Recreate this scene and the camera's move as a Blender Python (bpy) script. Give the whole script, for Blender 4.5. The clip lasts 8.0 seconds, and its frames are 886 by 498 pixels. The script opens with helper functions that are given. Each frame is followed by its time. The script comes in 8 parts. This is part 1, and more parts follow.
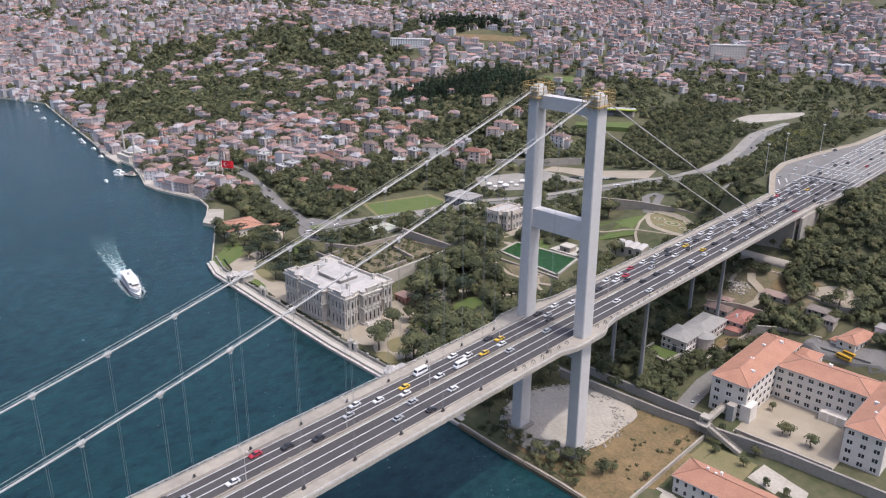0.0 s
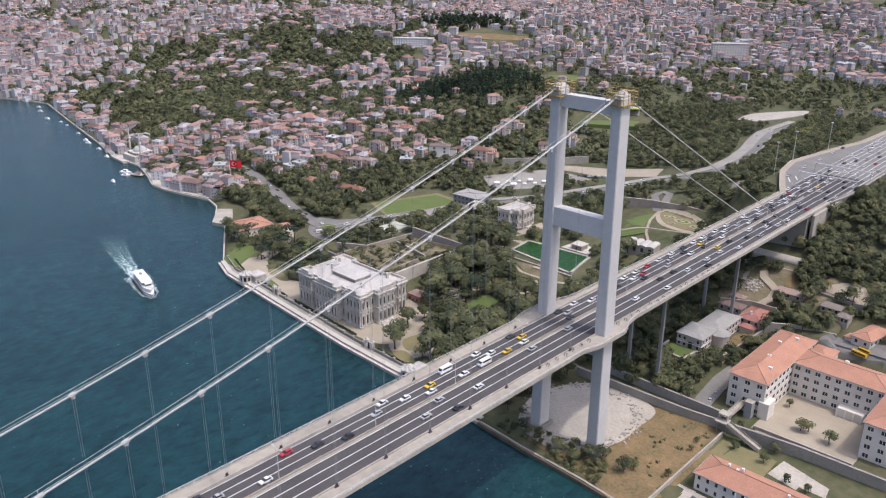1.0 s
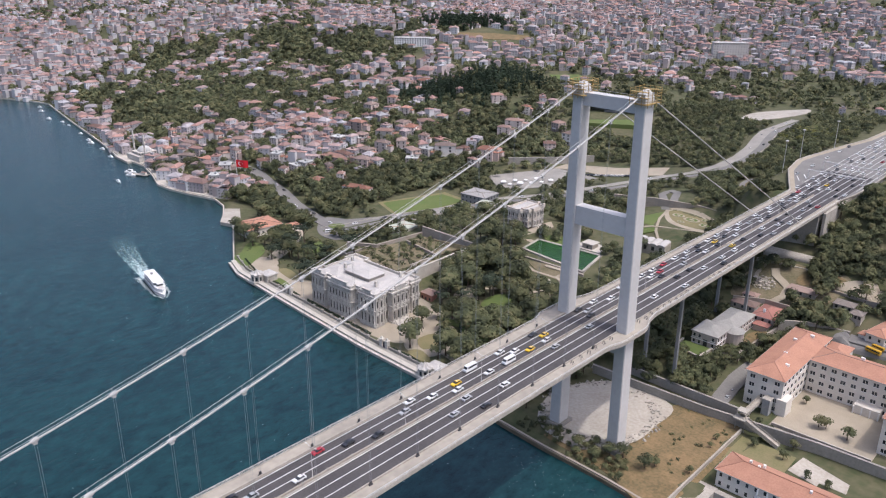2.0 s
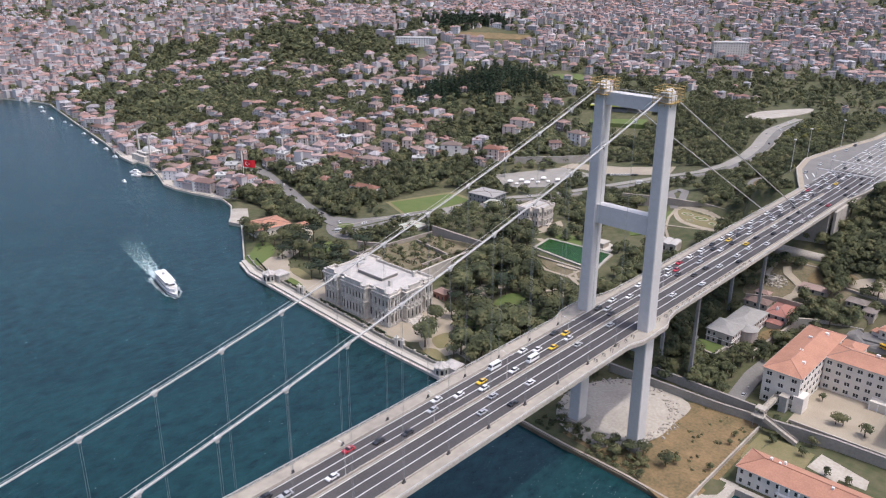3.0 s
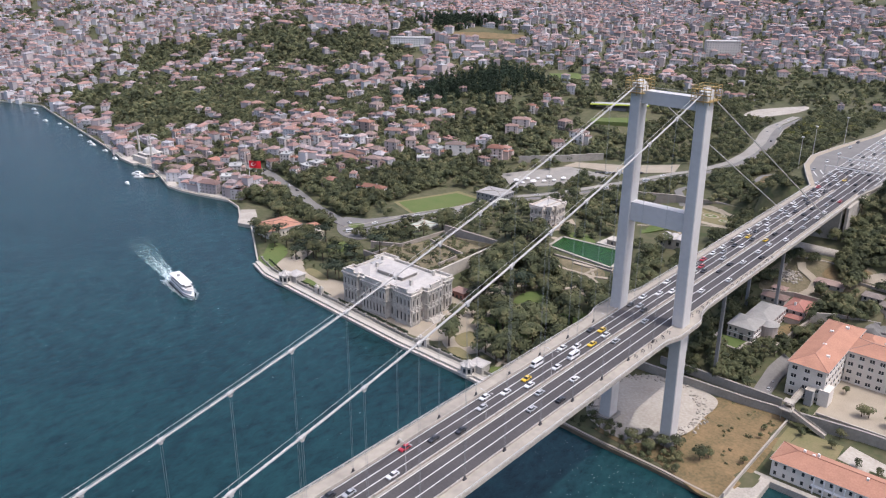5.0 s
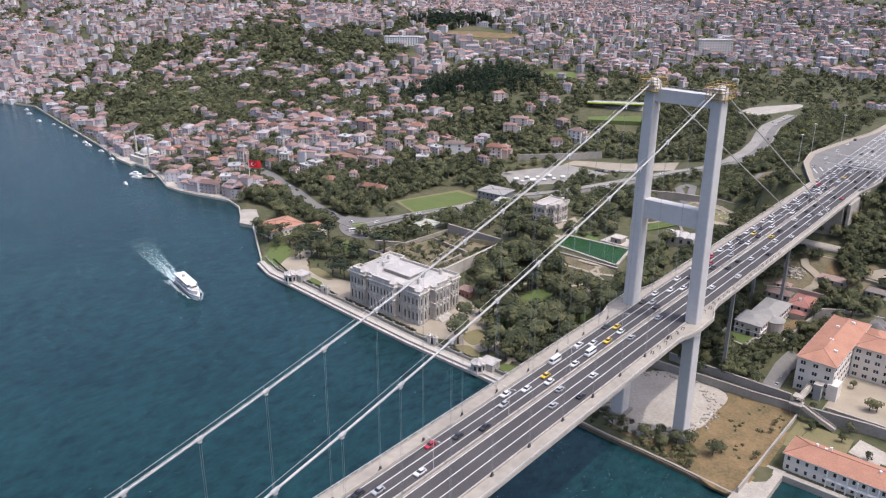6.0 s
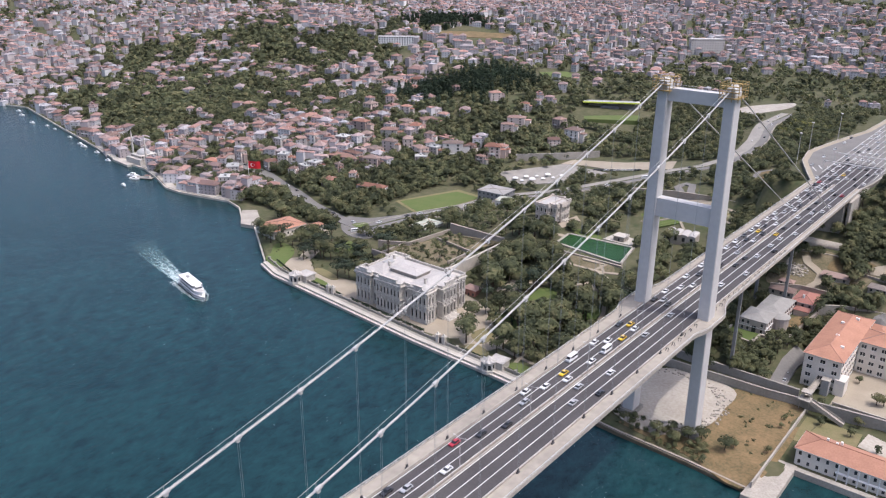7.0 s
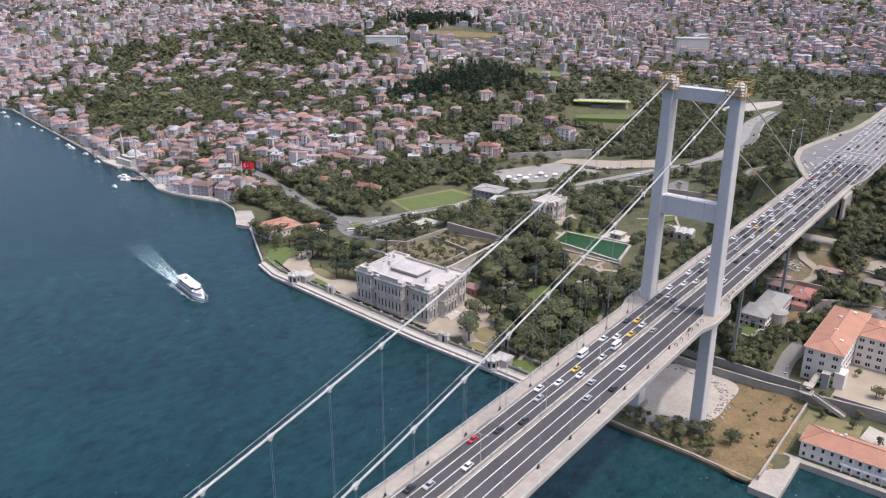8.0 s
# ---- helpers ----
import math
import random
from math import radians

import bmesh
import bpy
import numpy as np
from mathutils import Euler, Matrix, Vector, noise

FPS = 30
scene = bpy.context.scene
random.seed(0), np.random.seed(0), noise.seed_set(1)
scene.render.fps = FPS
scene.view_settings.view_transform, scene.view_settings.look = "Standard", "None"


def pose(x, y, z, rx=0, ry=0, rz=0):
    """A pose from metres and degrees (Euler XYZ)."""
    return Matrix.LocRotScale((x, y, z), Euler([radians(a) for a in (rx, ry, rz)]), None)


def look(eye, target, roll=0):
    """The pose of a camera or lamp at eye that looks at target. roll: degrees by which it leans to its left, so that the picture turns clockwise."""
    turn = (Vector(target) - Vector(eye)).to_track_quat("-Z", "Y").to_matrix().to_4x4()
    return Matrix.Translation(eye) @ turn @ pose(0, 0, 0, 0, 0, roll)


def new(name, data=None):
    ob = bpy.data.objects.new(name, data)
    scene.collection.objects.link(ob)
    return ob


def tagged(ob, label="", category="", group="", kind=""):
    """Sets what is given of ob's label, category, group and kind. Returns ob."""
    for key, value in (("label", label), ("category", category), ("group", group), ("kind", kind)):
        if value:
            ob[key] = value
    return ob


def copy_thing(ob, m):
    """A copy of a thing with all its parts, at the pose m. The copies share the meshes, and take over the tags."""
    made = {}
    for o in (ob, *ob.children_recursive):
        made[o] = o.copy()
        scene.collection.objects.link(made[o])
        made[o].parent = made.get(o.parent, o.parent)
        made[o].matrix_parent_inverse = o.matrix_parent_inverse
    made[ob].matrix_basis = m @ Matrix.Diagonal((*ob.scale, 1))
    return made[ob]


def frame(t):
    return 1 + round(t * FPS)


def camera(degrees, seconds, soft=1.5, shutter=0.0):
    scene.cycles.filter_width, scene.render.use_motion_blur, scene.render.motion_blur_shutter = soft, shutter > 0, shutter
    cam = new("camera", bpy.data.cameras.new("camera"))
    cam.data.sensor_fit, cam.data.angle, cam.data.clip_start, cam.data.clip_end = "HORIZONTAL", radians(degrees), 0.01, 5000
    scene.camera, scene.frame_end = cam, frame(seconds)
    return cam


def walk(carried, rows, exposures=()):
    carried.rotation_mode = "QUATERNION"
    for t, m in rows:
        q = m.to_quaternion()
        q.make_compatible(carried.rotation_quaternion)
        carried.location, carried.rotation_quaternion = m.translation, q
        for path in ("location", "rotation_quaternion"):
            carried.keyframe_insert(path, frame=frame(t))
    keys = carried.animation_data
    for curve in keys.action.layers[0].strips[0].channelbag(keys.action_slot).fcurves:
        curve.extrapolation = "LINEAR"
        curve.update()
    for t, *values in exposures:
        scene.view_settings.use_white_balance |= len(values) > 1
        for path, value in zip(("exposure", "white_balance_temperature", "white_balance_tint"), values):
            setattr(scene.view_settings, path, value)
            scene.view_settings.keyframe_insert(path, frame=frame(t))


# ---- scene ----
cam = camera(57.1, 8.0, soft=1.2)
PATH = [
    (0, (185.767, -265.088, 219.957), (184.478, -263.736, 219.244), 0.4),
    (0.5, (182.306, -269.064, 219.985), (181.02, -267.709, 219.27), 0.3),
    (1, (178.72, -273.31, 220.073), (177.438, -271.952, 219.358), 0.3),
    (1.5, (174.597, -277.712, 219.91), (173.321, -276.349, 219.195), 0.3),
    (3, (162.712, -290.83, 219.799), (161.452, -289.452, 219.083), 0.3),
    (3.5, (158.616, -295.113, 219.748), (157.362, -293.73, 219.032), 0.3),
    (4, (154.408, -299.473, 219.879), (153.162, -298.083, 219.161), 0.3),
    (4.5, (150.226, -303.782, 219.936), (148.99, -302.382, 219.219), 0.3),
    (6, (137.873, -317.086, 219.964), (136.672, -315.656, 219.246), 0.3),
    (6.5, (133.768, -321.518, 220.042), (132.58, -320.078, 219.324), 0.3),
    (7, (129.746, -325.934, 220.242), (128.57, -324.484, 219.524), 0.3),
    (7.5, (125.712, -330.375, 220.231), (124.553, -328.912, 219.513), 0.3),
    (8, (121.55, -334.609, 220.207), (120.41, -333.131, 219.489), 0.3),
]
walk(cam, [(t, look(eye, target, roll)) for t, eye, target, roll in PATH], exposures=[(0.0, -0.04, 6070, 14), (8.0, 0.06, 6070, 15)])

# ---- light ----
SUN = Vector((0.43, 0.12, 1.0)).normalized()
world = bpy.data.worlds.new("world")
scene.world = world
world.use_nodes = True
wn = world.node_tree.nodes
sky = wn.new("ShaderNodeTexSky")
sky.sky_type = "NISHITA"
sky.sun_disc = False
sky.sun_elevation = math.asin(SUN.z)
sky.sun_rotation = math.atan2(SUN.x, SUN.y)
sky.dust_density = 5.0
sky.air_density = 0.85
world.node_tree.links.new(sky.outputs[0], wn["Background"].inputs[0])
wn["Background"].inputs[1].default_value = 0.228
sun = new("sun", bpy.data.lights.new("sun", "SUN"))
sun.data.energy = 1.85
sun.data.angle = radians(0.6)
sun.data.color = (1.0, 0.945, 0.85)
sun.matrix_world = look(SUN * 900, (0, 0, 0))

# ---- materials ----
def mat(name, c1, c2=None, rough=0.85, big=0.05, fine=1.5, bump=0.0, metal=0.0, spread=0.0, third=None, spec=0.3, mottled=0.5, bump_size=None):
    """Two-scale noise between two colours; spread: how far single objects differ in brightness; third: a colour some objects take."""
    m = bpy.data.materials.new(name)
    m.use_nodes = True
    n, ln = m.node_tree.nodes, m.node_tree.links
    p = n["Principled BSDF"]
    p.inputs["Roughness"].default_value = rough
    p.inputs["Metallic"].default_value = metal
    p.inputs["Specular IOR Level"].default_value = spec
    geo = n.new("ShaderNodeNewGeometry")
    a, b = n.new("ShaderNodeTexNoise"), n.new("ShaderNodeTexNoise")
    for t, s, d in ((a, big, 4.0), (b, fine, 3.0)):
        t.inputs["Scale"].default_value = s
        t.inputs["Detail"].default_value = d
        ln.new(geo.outputs["Position"], t.inputs["Vector"])
    mx = n.new("ShaderNodeMix")
    mx.data_type = "FLOAT"
    mx.inputs[0].default_value = mottled
    ln.new(a.outputs["Fac"], mx.inputs[2])
    ln.new(b.outputs["Fac"], mx.inputs[3])
    rmp = n.new("ShaderNodeMapRange")
    rmp.inputs[1].default_value, rmp.inputs[2].default_value = 0.34, 0.66
    ln.new(mx.outputs[0], rmp.inputs[0])
    col = n.new("ShaderNodeMix")
    col.data_type = "RGBA"
    ln.new(rmp.outputs[0], col.inputs[0])
    col.inputs[6].default_value = (*c1, 1)
    col.inputs[7].default_value = (*(c2 or [v * 0.75 for v in c1]), 1)
    out = col.outputs[2]
    info = n.new("ShaderNodeObjectInfo")
    if third:
        pick = n.new("ShaderNodeMix")
        pick.data_type = "RGBA"
        ln.new(info.outputs["Random"], pick.inputs[0])
        ln.new(out, pick.inputs[6])
        pick.inputs[7].default_value = (*third, 1)
        out = pick.outputs[2]
    if spread:
        hsv = n.new("ShaderNodeHueSaturation")
        mr = n.new("ShaderNodeMapRange")
        mr.inputs[3].default_value, mr.inputs[4].default_value = 1 - spread, 1 + spread
        w = n.new("ShaderNodeTexWhiteNoise")
        w.noise_dimensions = "1D"
        ln.new(info.outputs["Random"], w.inputs["W"])
        ln.new(w.outputs["Value"], mr.inputs[0])
        ln.new(mr.outputs[0], hsv.inputs["Value"])
        ln.new(out, hsv.inputs["Color"])
        out = hsv.outputs[0]
    ln.new(out, p.inputs["Base Color"])
    if bump:
        bp = n.new("ShaderNodeBump")
        bp.inputs["Strength"].default_value = bump
        bp.inputs["Distance"].default_value = bump_size or 0.2
        ln.new(b.outputs["Fac"], bp.inputs["Height"])
        ln.new(bp.outputs[0], p.inputs["Normal"])
    return m


def island_mat(name, colours, rough=0.9, spec=0.2, thin=0.0, stand=0.0):
    """Every loose piece of a joined mesh takes one of the colours; slow noise shifts them over the district."""
    m = bpy.data.materials.new(name)
    m.use_nodes = True
    n, ln = m.node_tree.nodes, m.node_tree.links
    p = n["Principled BSDF"]
    p.inputs["Roughness"].default_value = rough
    p.inputs["Specular IOR Level"].default_value = spec
    geo = n.new("ShaderNodeNewGeometry")
    ramp = n.new("ShaderNodeValToRGB")
    ramp.color_ramp.interpolation = "LINEAR"
    el = ramp.color_ramp.elements
    while len(el) < len(colours):
        el.new(0.5)
    for i, c in enumerate(colours):
        el[i].position = i / (len(colours) - 1)
        el[i].color = (*c, 1)
    ln.new(geo.outputs["Random Per Island"], ramp.inputs[0])
    if stand:
        # whole crowns differ from one another more than their leaves do
        tn, tm, mixer = n.new("ShaderNodeTexNoise"), n.new("ShaderNodeMapRange"), n.new("ShaderNodeMix")
        tn.inputs["Scale"].default_value, tn.inputs["Detail"].default_value = stand, 1.5
        ln.new(geo.outputs["Position"], tn.inputs["Vector"])
        tm.inputs[1].default_value, tm.inputs[2].default_value = 0.37, 0.65
        ln.new(tn.outputs["Fac"], tm.inputs[0])
        mixer.data_type = "FLOAT"
        mixer.inputs[0].default_value = 0.78
        ln.new(geo.outputs["Random Per Island"], mixer.inputs[2])
        ln.new(tm.outputs[0], mixer.inputs[3])
        ln.new(mixer.outputs[0], ramp.inputs[0])
    t = n.new("ShaderNodeTexNoise")
    t.inputs["Scale"].default_value = 0.02
    t.inputs["Detail"].default_value = 6
    ln.new(geo.outputs["Position"], t.inputs["Vector"])
    mr = n.new("ShaderNodeMapRange")
    mr.inputs[1].default_value, mr.inputs[2].default_value = 0.3, 0.7
    mr.inputs[3].default_value, mr.inputs[4].default_value = 0.68, 1.32
    ln.new(t.outputs["Fac"], mr.inputs[0])
    hsv = n.new("ShaderNodeHueSaturation")
    ln.new(mr.outputs[0], hsv.inputs["Value"])
    ln.new(ramp.outputs[0], hsv.inputs["Color"])
    ln.new(hsv.outputs[0], p.inputs["Base Color"])
    if thin:
        tr, mx = n.new("ShaderNodeBsdfTranslucent"), n.new("ShaderNodeMixShader")
        mx.inputs[0].default_value = thin
        ln.new(hsv.outputs[0], tr.inputs["Color"])
        ln.new(p.outputs[0], mx.inputs[1])
        ln.new(tr.outputs[0], mx.inputs[2])
        ln.new(mx.outputs[0], n["Material Output"].inputs["Surface"])
    return m


def water_mat(name, dark_tone, pale_tone, wave):
    m = bpy.data.materials.new(name)
    m.use_nodes = True
    n, ln = m.node_tree.nodes, m.node_tree.links
    p = n["Principled BSDF"]
    p.inputs["Roughness"].default_value = 0.12
    p.inputs["IOR"].default_value = 1.33
    geo = n.new("ShaderNodeNewGeometry")
    t = n.new("ShaderNodeTexNoise")
    t.inputs["Scale"].default_value = 0.012
    t.inputs["Detail"].default_value = 5
    ln.new(geo.outputs["Position"], t.inputs["Vector"])
    mr = n.new("ShaderNodeMapRange")
    mr.inputs[1].default_value, mr.inputs[2].default_value = 0.3, 0.7
    # the light and dark of ripples, put into the colour at wave scale
    ripple_tone = n.new("ShaderNodeTexNoise")
    ripple_tone.inputs["Scale"].default_value = wave * 0.5
    ripple_tone.inputs["Detail"].default_value = 6
    ripple_tone.inputs["Roughness"].default_value = 0.7
    blend = n.new("ShaderNodeMix")
    blend.data_type = "FLOAT"
    blend.inputs[0].default_value = 0.72
    ln.new(t.outputs["Fac"], blend.inputs[2])
    ln.new(ripple_tone.outputs["Fac"], blend.inputs[3])
    ln.new(blend.outputs[0], mr.inputs[0])
    mr.inputs[1].default_value, mr.inputs[2].default_value = 0.38, 0.62
    col = n.new("ShaderNodeMix")
    col.data_type = "RGBA"
    ln.new(mr.outputs[0], col.inputs[0])
    col.inputs[6].default_value, col.inputs[7].default_value = (*dark_tone, 1), (*pale_tone, 1)
    ln.new(col.outputs[2], p.inputs["Base Color"])
    w1, w2 = n.new("ShaderNodeTexNoise"), n.new("ShaderNodeTexNoise")
    for w, s in ((w1, wave), (w2, wave * 0.18)):
        w.inputs["Scale"].default_value = s
        w.inputs["Detail"].default_value = 5
        w.inputs["Roughness"].default_value = 0.65
        mp = n.new("ShaderNodeMapping")
        mp.inputs["Rotation"].default_value = (0, 0, 0.5)
        mp.inputs["Scale"].default_value = (1.0, 0.55, 1.0)
        ln.new(geo.outputs["Position"], mp.inputs["Vector"])
        ln.new(mp.outputs[0], w.inputs["Vector"])
        if w is w1:
            ln.new(mp.outputs[0], ripple_tone.inputs["Vector"])
    add = n.new("ShaderNodeMath")
    ln.new(w1.outputs["Fac"], add.inputs[0])
    ln.new(w2.outputs["Fac"], add.inputs[1])
    bp = n.new("ShaderNodeBump")
    bp.inputs["Strength"].default_value = 0.6
    bp.inputs["Distance"].default_value = 0.7
    ln.new(add.outputs[0], bp.inputs["Height"])
    ln.new(bp.outputs[0], p.inputs["Normal"])
    return m


SEA = water_mat("sea_water", (0.005, 0.021, 0.026), (0.013, 0.050, 0.055), 0.35)
POOLWATER = water_mat("pool_water", (0.015, 0.054, 0.011), (0.024, 0.074, 0.018), 0.8)
POOLWATER.node_tree.nodes["Principled BSDF"].inputs["Specular IOR Level"].default_value = 0.25
GROUND = mat("hillside_ground", (0.050, 0.066, 0.026), (0.125, 0.112, 0.066), rough=0.95, big=0.02, fine=0.22, bump=0.4, mottled=0.5)
GARDENSOIL = mat("planted_garden_soil", (0.235, 0.19, 0.125), (0.105, 0.10, 0.052), rough=0.95, big=0.12, fine=0.8, bump=0.4)
DRYGRASS = mat("dry_grass", (0.245, 0.165, 0.085), (0.105, 0.092, 0.046), rough=0.95, big=0.11, fine=0.75, bump=0.6)
LAWN = mat("mown_lawn", (0.085, 0.13, 0.035), (0.125, 0.145, 0.05), rough=0.95, big=0.08, fine=1.2, bump=0.3)
GRAVEL = mat("gravel_path", (0.38, 0.33, 0.255), (0.29, 0.25, 0.19), rough=0.95, big=0.1, fine=2.0, bump=0.2)
ASPHALT = mat("asphalt", (0.062, 0.057, 0.058), (0.088, 0.082, 0.081), rough=0.9, big=0.07, fine=1.2)
STREET = mat("worn_street_asphalt", (0.215, 0.205, 0.192), (0.15, 0.144, 0.135), rough=0.9, big=0.08, fine=1.0)
PAINT = mat("white_road_paint", (0.72, 0.72, 0.70), (0.55, 0.55, 0.53), rough=0.7, big=0.2, fine=3.0)
CONCRETE = mat("pale_concrete", (0.45, 0.41, 0.355), (0.28, 0.258, 0.222), rough=0.92, big=0.12, fine=1.2, bump=0.2)
DARKCONCRETE = mat("weathered_concrete", (0.24, 0.225, 0.20), (0.33, 0.31, 0.275), rough=0.95, big=0.1, fine=0.9, bump=0.3)
STONE = mat("quay_stone", (0.52, 0.48, 0.42), (0.40, 0.37, 0.32), rough=0.9, big=0.15, fine=1.5, bump=0.3)
RUBBLE = mat("rubble_stone_wall", (0.27, 0.235, 0.195), (0.38, 0.335, 0.285), rough=0.95, big=0.2, fine=1.6, bump=0.6)
HANGER = mat("galvanised_hanger_rope", (0.26, 0.28, 0.28), (0.20, 0.22, 0.22), rough=0.6, big=0.1, fine=2.0)
STEEL = mat("grey_painted_steel", (0.57, 0.555, 0.535), (0.50, 0.485, 0.465), rough=0.55, big=0.06, fine=0.5, spec=0.4)
CABLE = mat("pale_cable_steel", (0.50, 0.49, 0.47), (0.42, 0.41, 0.39), rough=0.6, big=0.1, fine=2.0, spec=0.4)
GIRDER = mat("painted_deck_steel", (0.36, 0.355, 0.34), (0.30, 0.295, 0.28), rough=0.7, big=0.08, fine=0.8)
FOOTPATH = mat("cream_footway_screed", (0.40, 0.36, 0.30), (0.285, 0.258, 0.22), rough=0.92, big=0.05, fine=0.35, bump=0.1)
# pier steel darkened for shade under the deck; also the dark sports hall wall
PIERSTEEL = mat("shade_darkened_steel", (0.21, 0.215, 0.215), (0.16, 0.165, 0.165), rough=0.7, big=0.1, fine=0.8)
OLIVE = mat("parched_lawn", (0.155, 0.150, 0.070), (0.225, 0.185, 0.100), rough=0.95, big=0.12, fine=1.0, bump=0.4)
DUSTPAD = mat("dusty_white_concrete", (0.47, 0.43, 0.37), (0.33, 0.295, 0.245), rough=0.95, big=0.08, fine=0.7, bump=0.2)
RUST = mat("ochre_scaffold", (0.42, 0.30, 0.11), (0.30, 0.21, 0.09), rough=0.8, big=0.5, fine=3.0)
MARBLE = mat("weathered_marble", (0.64, 0.605, 0.55), (0.37, 0.34, 0.30), rough=0.8, big=0.3, fine=1.6, bump=0.35)
CREAMSTONE = mat("cream_ashlar", (0.58, 0.52, 0.455), (0.43, 0.385, 0.335), rough=0.85, big=0.3, fine=1.3, bump=0.25)
LEADROOF = mat("pale_lead_roof", (0.50, 0.475, 0.445), (0.37, 0.35, 0.33), rough=0.8, big=0.1, fine=0.9)
SHADEGLASS = mat("dark_window_glass", (0.05, 0.055, 0.06), (0.03, 0.033, 0.036), rough=0.15, big=0.3, fine=1.0, spec=0.5, spread=0.4)
PALGLASS = mat("palace_window_glass", (0.05, 0.047, 0.043), (0.025, 0.024, 0.022), rough=0.2, big=0.3, fine=1.0, spec=0.5, spread=0.3)
TILE = mat("terracotta_tiles", (0.34, 0.165, 0.115), (0.235, 0.118, 0.088), rough=0.9, big=0.2, fine=1.2, bump=0.3, spread=0.42, third=(0.215, 0.165, 0.145))
REDTILE = mat("red_roof_tiles", (0.38, 0.178, 0.145), (0.285, 0.135, 0.112), rough=0.9, big=0.16, fine=1.4, bump=0.4)
SCHOOLTILE = mat("orange_roof_tiles", (0.45, 0.238, 0.160), (0.335, 0.172, 0.118), rough=0.9, big=0.16, fine=1.4, bump=0.4)
PLASTER = mat("house_plaster", (0.66, 0.63, 0.59), (0.48, 0.455, 0.425), rough=0.9, big=0.15, fine=1.0, spread=0.33, third=(0.42, 0.33, 0.295))
SHEETROOF = mat("weathered_sheet_roof", (0.34, 0.33, 0.31), (0.26, 0.25, 0.235), rough=0.85, big=0.2, fine=1.2)
PINKWALL = mat("pale_pink_plaster", (0.50, 0.43, 0.385), (0.40, 0.345, 0.31), rough=0.9, big=0.2, fine=1.2)
BROWNROOF = mat("weathered_brown_roof", (0.235, 0.20, 0.175), (0.165, 0.145, 0.13), rough=0.95, big=0.2, fine=1.0, bump=0.3)
SCHOOLWALL = mat("cream_plaster", (0.70, 0.655, 0.59), (0.61, 0.565, 0.50), rough=0.9, big=0.15, fine=1.2)
BANK = mat("earth_bank", (0.17, 0.135, 0.095), (0.10, 0.088, 0.06), rough=0.95, big=0.15, fine=0.9, bump=0.7)
BRICKRED = mat("faded_red_wash", (0.34, 0.17, 0.14), (0.27, 0.14, 0.115), rough=0.9, big=0.2, fine=1.5)
WHITE = mat("white_paint", (0.80, 0.79, 0.77), (0.70, 0.69, 0.67), rough=0.6, big=0.3, fine=2.0)
GREYROOF = mat("grey_flat_roof", (0.42, 0.42, 0.41), (0.33, 0.33, 0.32), rough=0.9, big=0.15, fine=1.0, spread=0.2)
GREENROOF = mat("pale_green_roof", (0.45, 0.47, 0.39), (0.38, 0.40, 0.33), rough=0.9, big=0.1, fine=1.0)
BARK = mat("bark", (0.10, 0.075, 0.055), (0.07, 0.052, 0.04), rough=0.95, big=0.5, fine=3.0, bump=0.5)
DARKMETAL = mat("dark_metal", (0.07, 0.07, 0.075), (0.05, 0.05, 0.055), rough=0.5, big=0.5, fine=2.0, metal=0.5)
LEAVES = island_mat("broad_leaves", [(0.060, 0.070, 0.042), (0.094, 0.106, 0.056), (0.130, 0.136, 0.069), (0.188, 0.176, 0.092)], thin=0.25, stand=0.12)
PALELEAVES = island_mat("yellow_green_leaves", [(0.13, 0.14, 0.05), (0.18, 0.18, 0.06), (0.24, 0.22, 0.08)], thin=0.3, stand=0.15)
CEDAR = island_mat("cedar_needles", [(0.036, 0.050, 0.036), (0.052, 0.068, 0.045), (0.075, 0.092, 0.056)], thin=0.2, stand=0.15)
DARKLEAVES = island_mat("cypress_needles", [(0.030, 0.046, 0.030), (0.042, 0.062, 0.038), (0.058, 0.080, 0.048)], thin=0.25)
# city wall and roof tones are greyed and cooled for the blue of haze
CITYWALL = island_mat("city_walls", [(0.43, 0.415, 0.42), (0.38, 0.335, 0.335), (0.56, 0.545, 0.55), (0.46, 0.385, 0.37), (0.39, 0.385, 0.40), (0.64, 0.63, 0.63)])
CITYROOF = island_mat("city_roofs", [(0.28, 0.172, 0.148), (0.33, 0.200, 0.168), (0.23, 0.172, 0.160), (0.32, 0.235, 0.215), (0.33, 0.33, 0.345), (0.25, 0.16, 0.142), (0.19, 0.128, 0.115)])
CITYGLASS = mat("distant_window_glass", (0.16, 0.155, 0.15), (0.10, 0.10, 0.10), rough=0.3, big=0.1, fine=1.0)


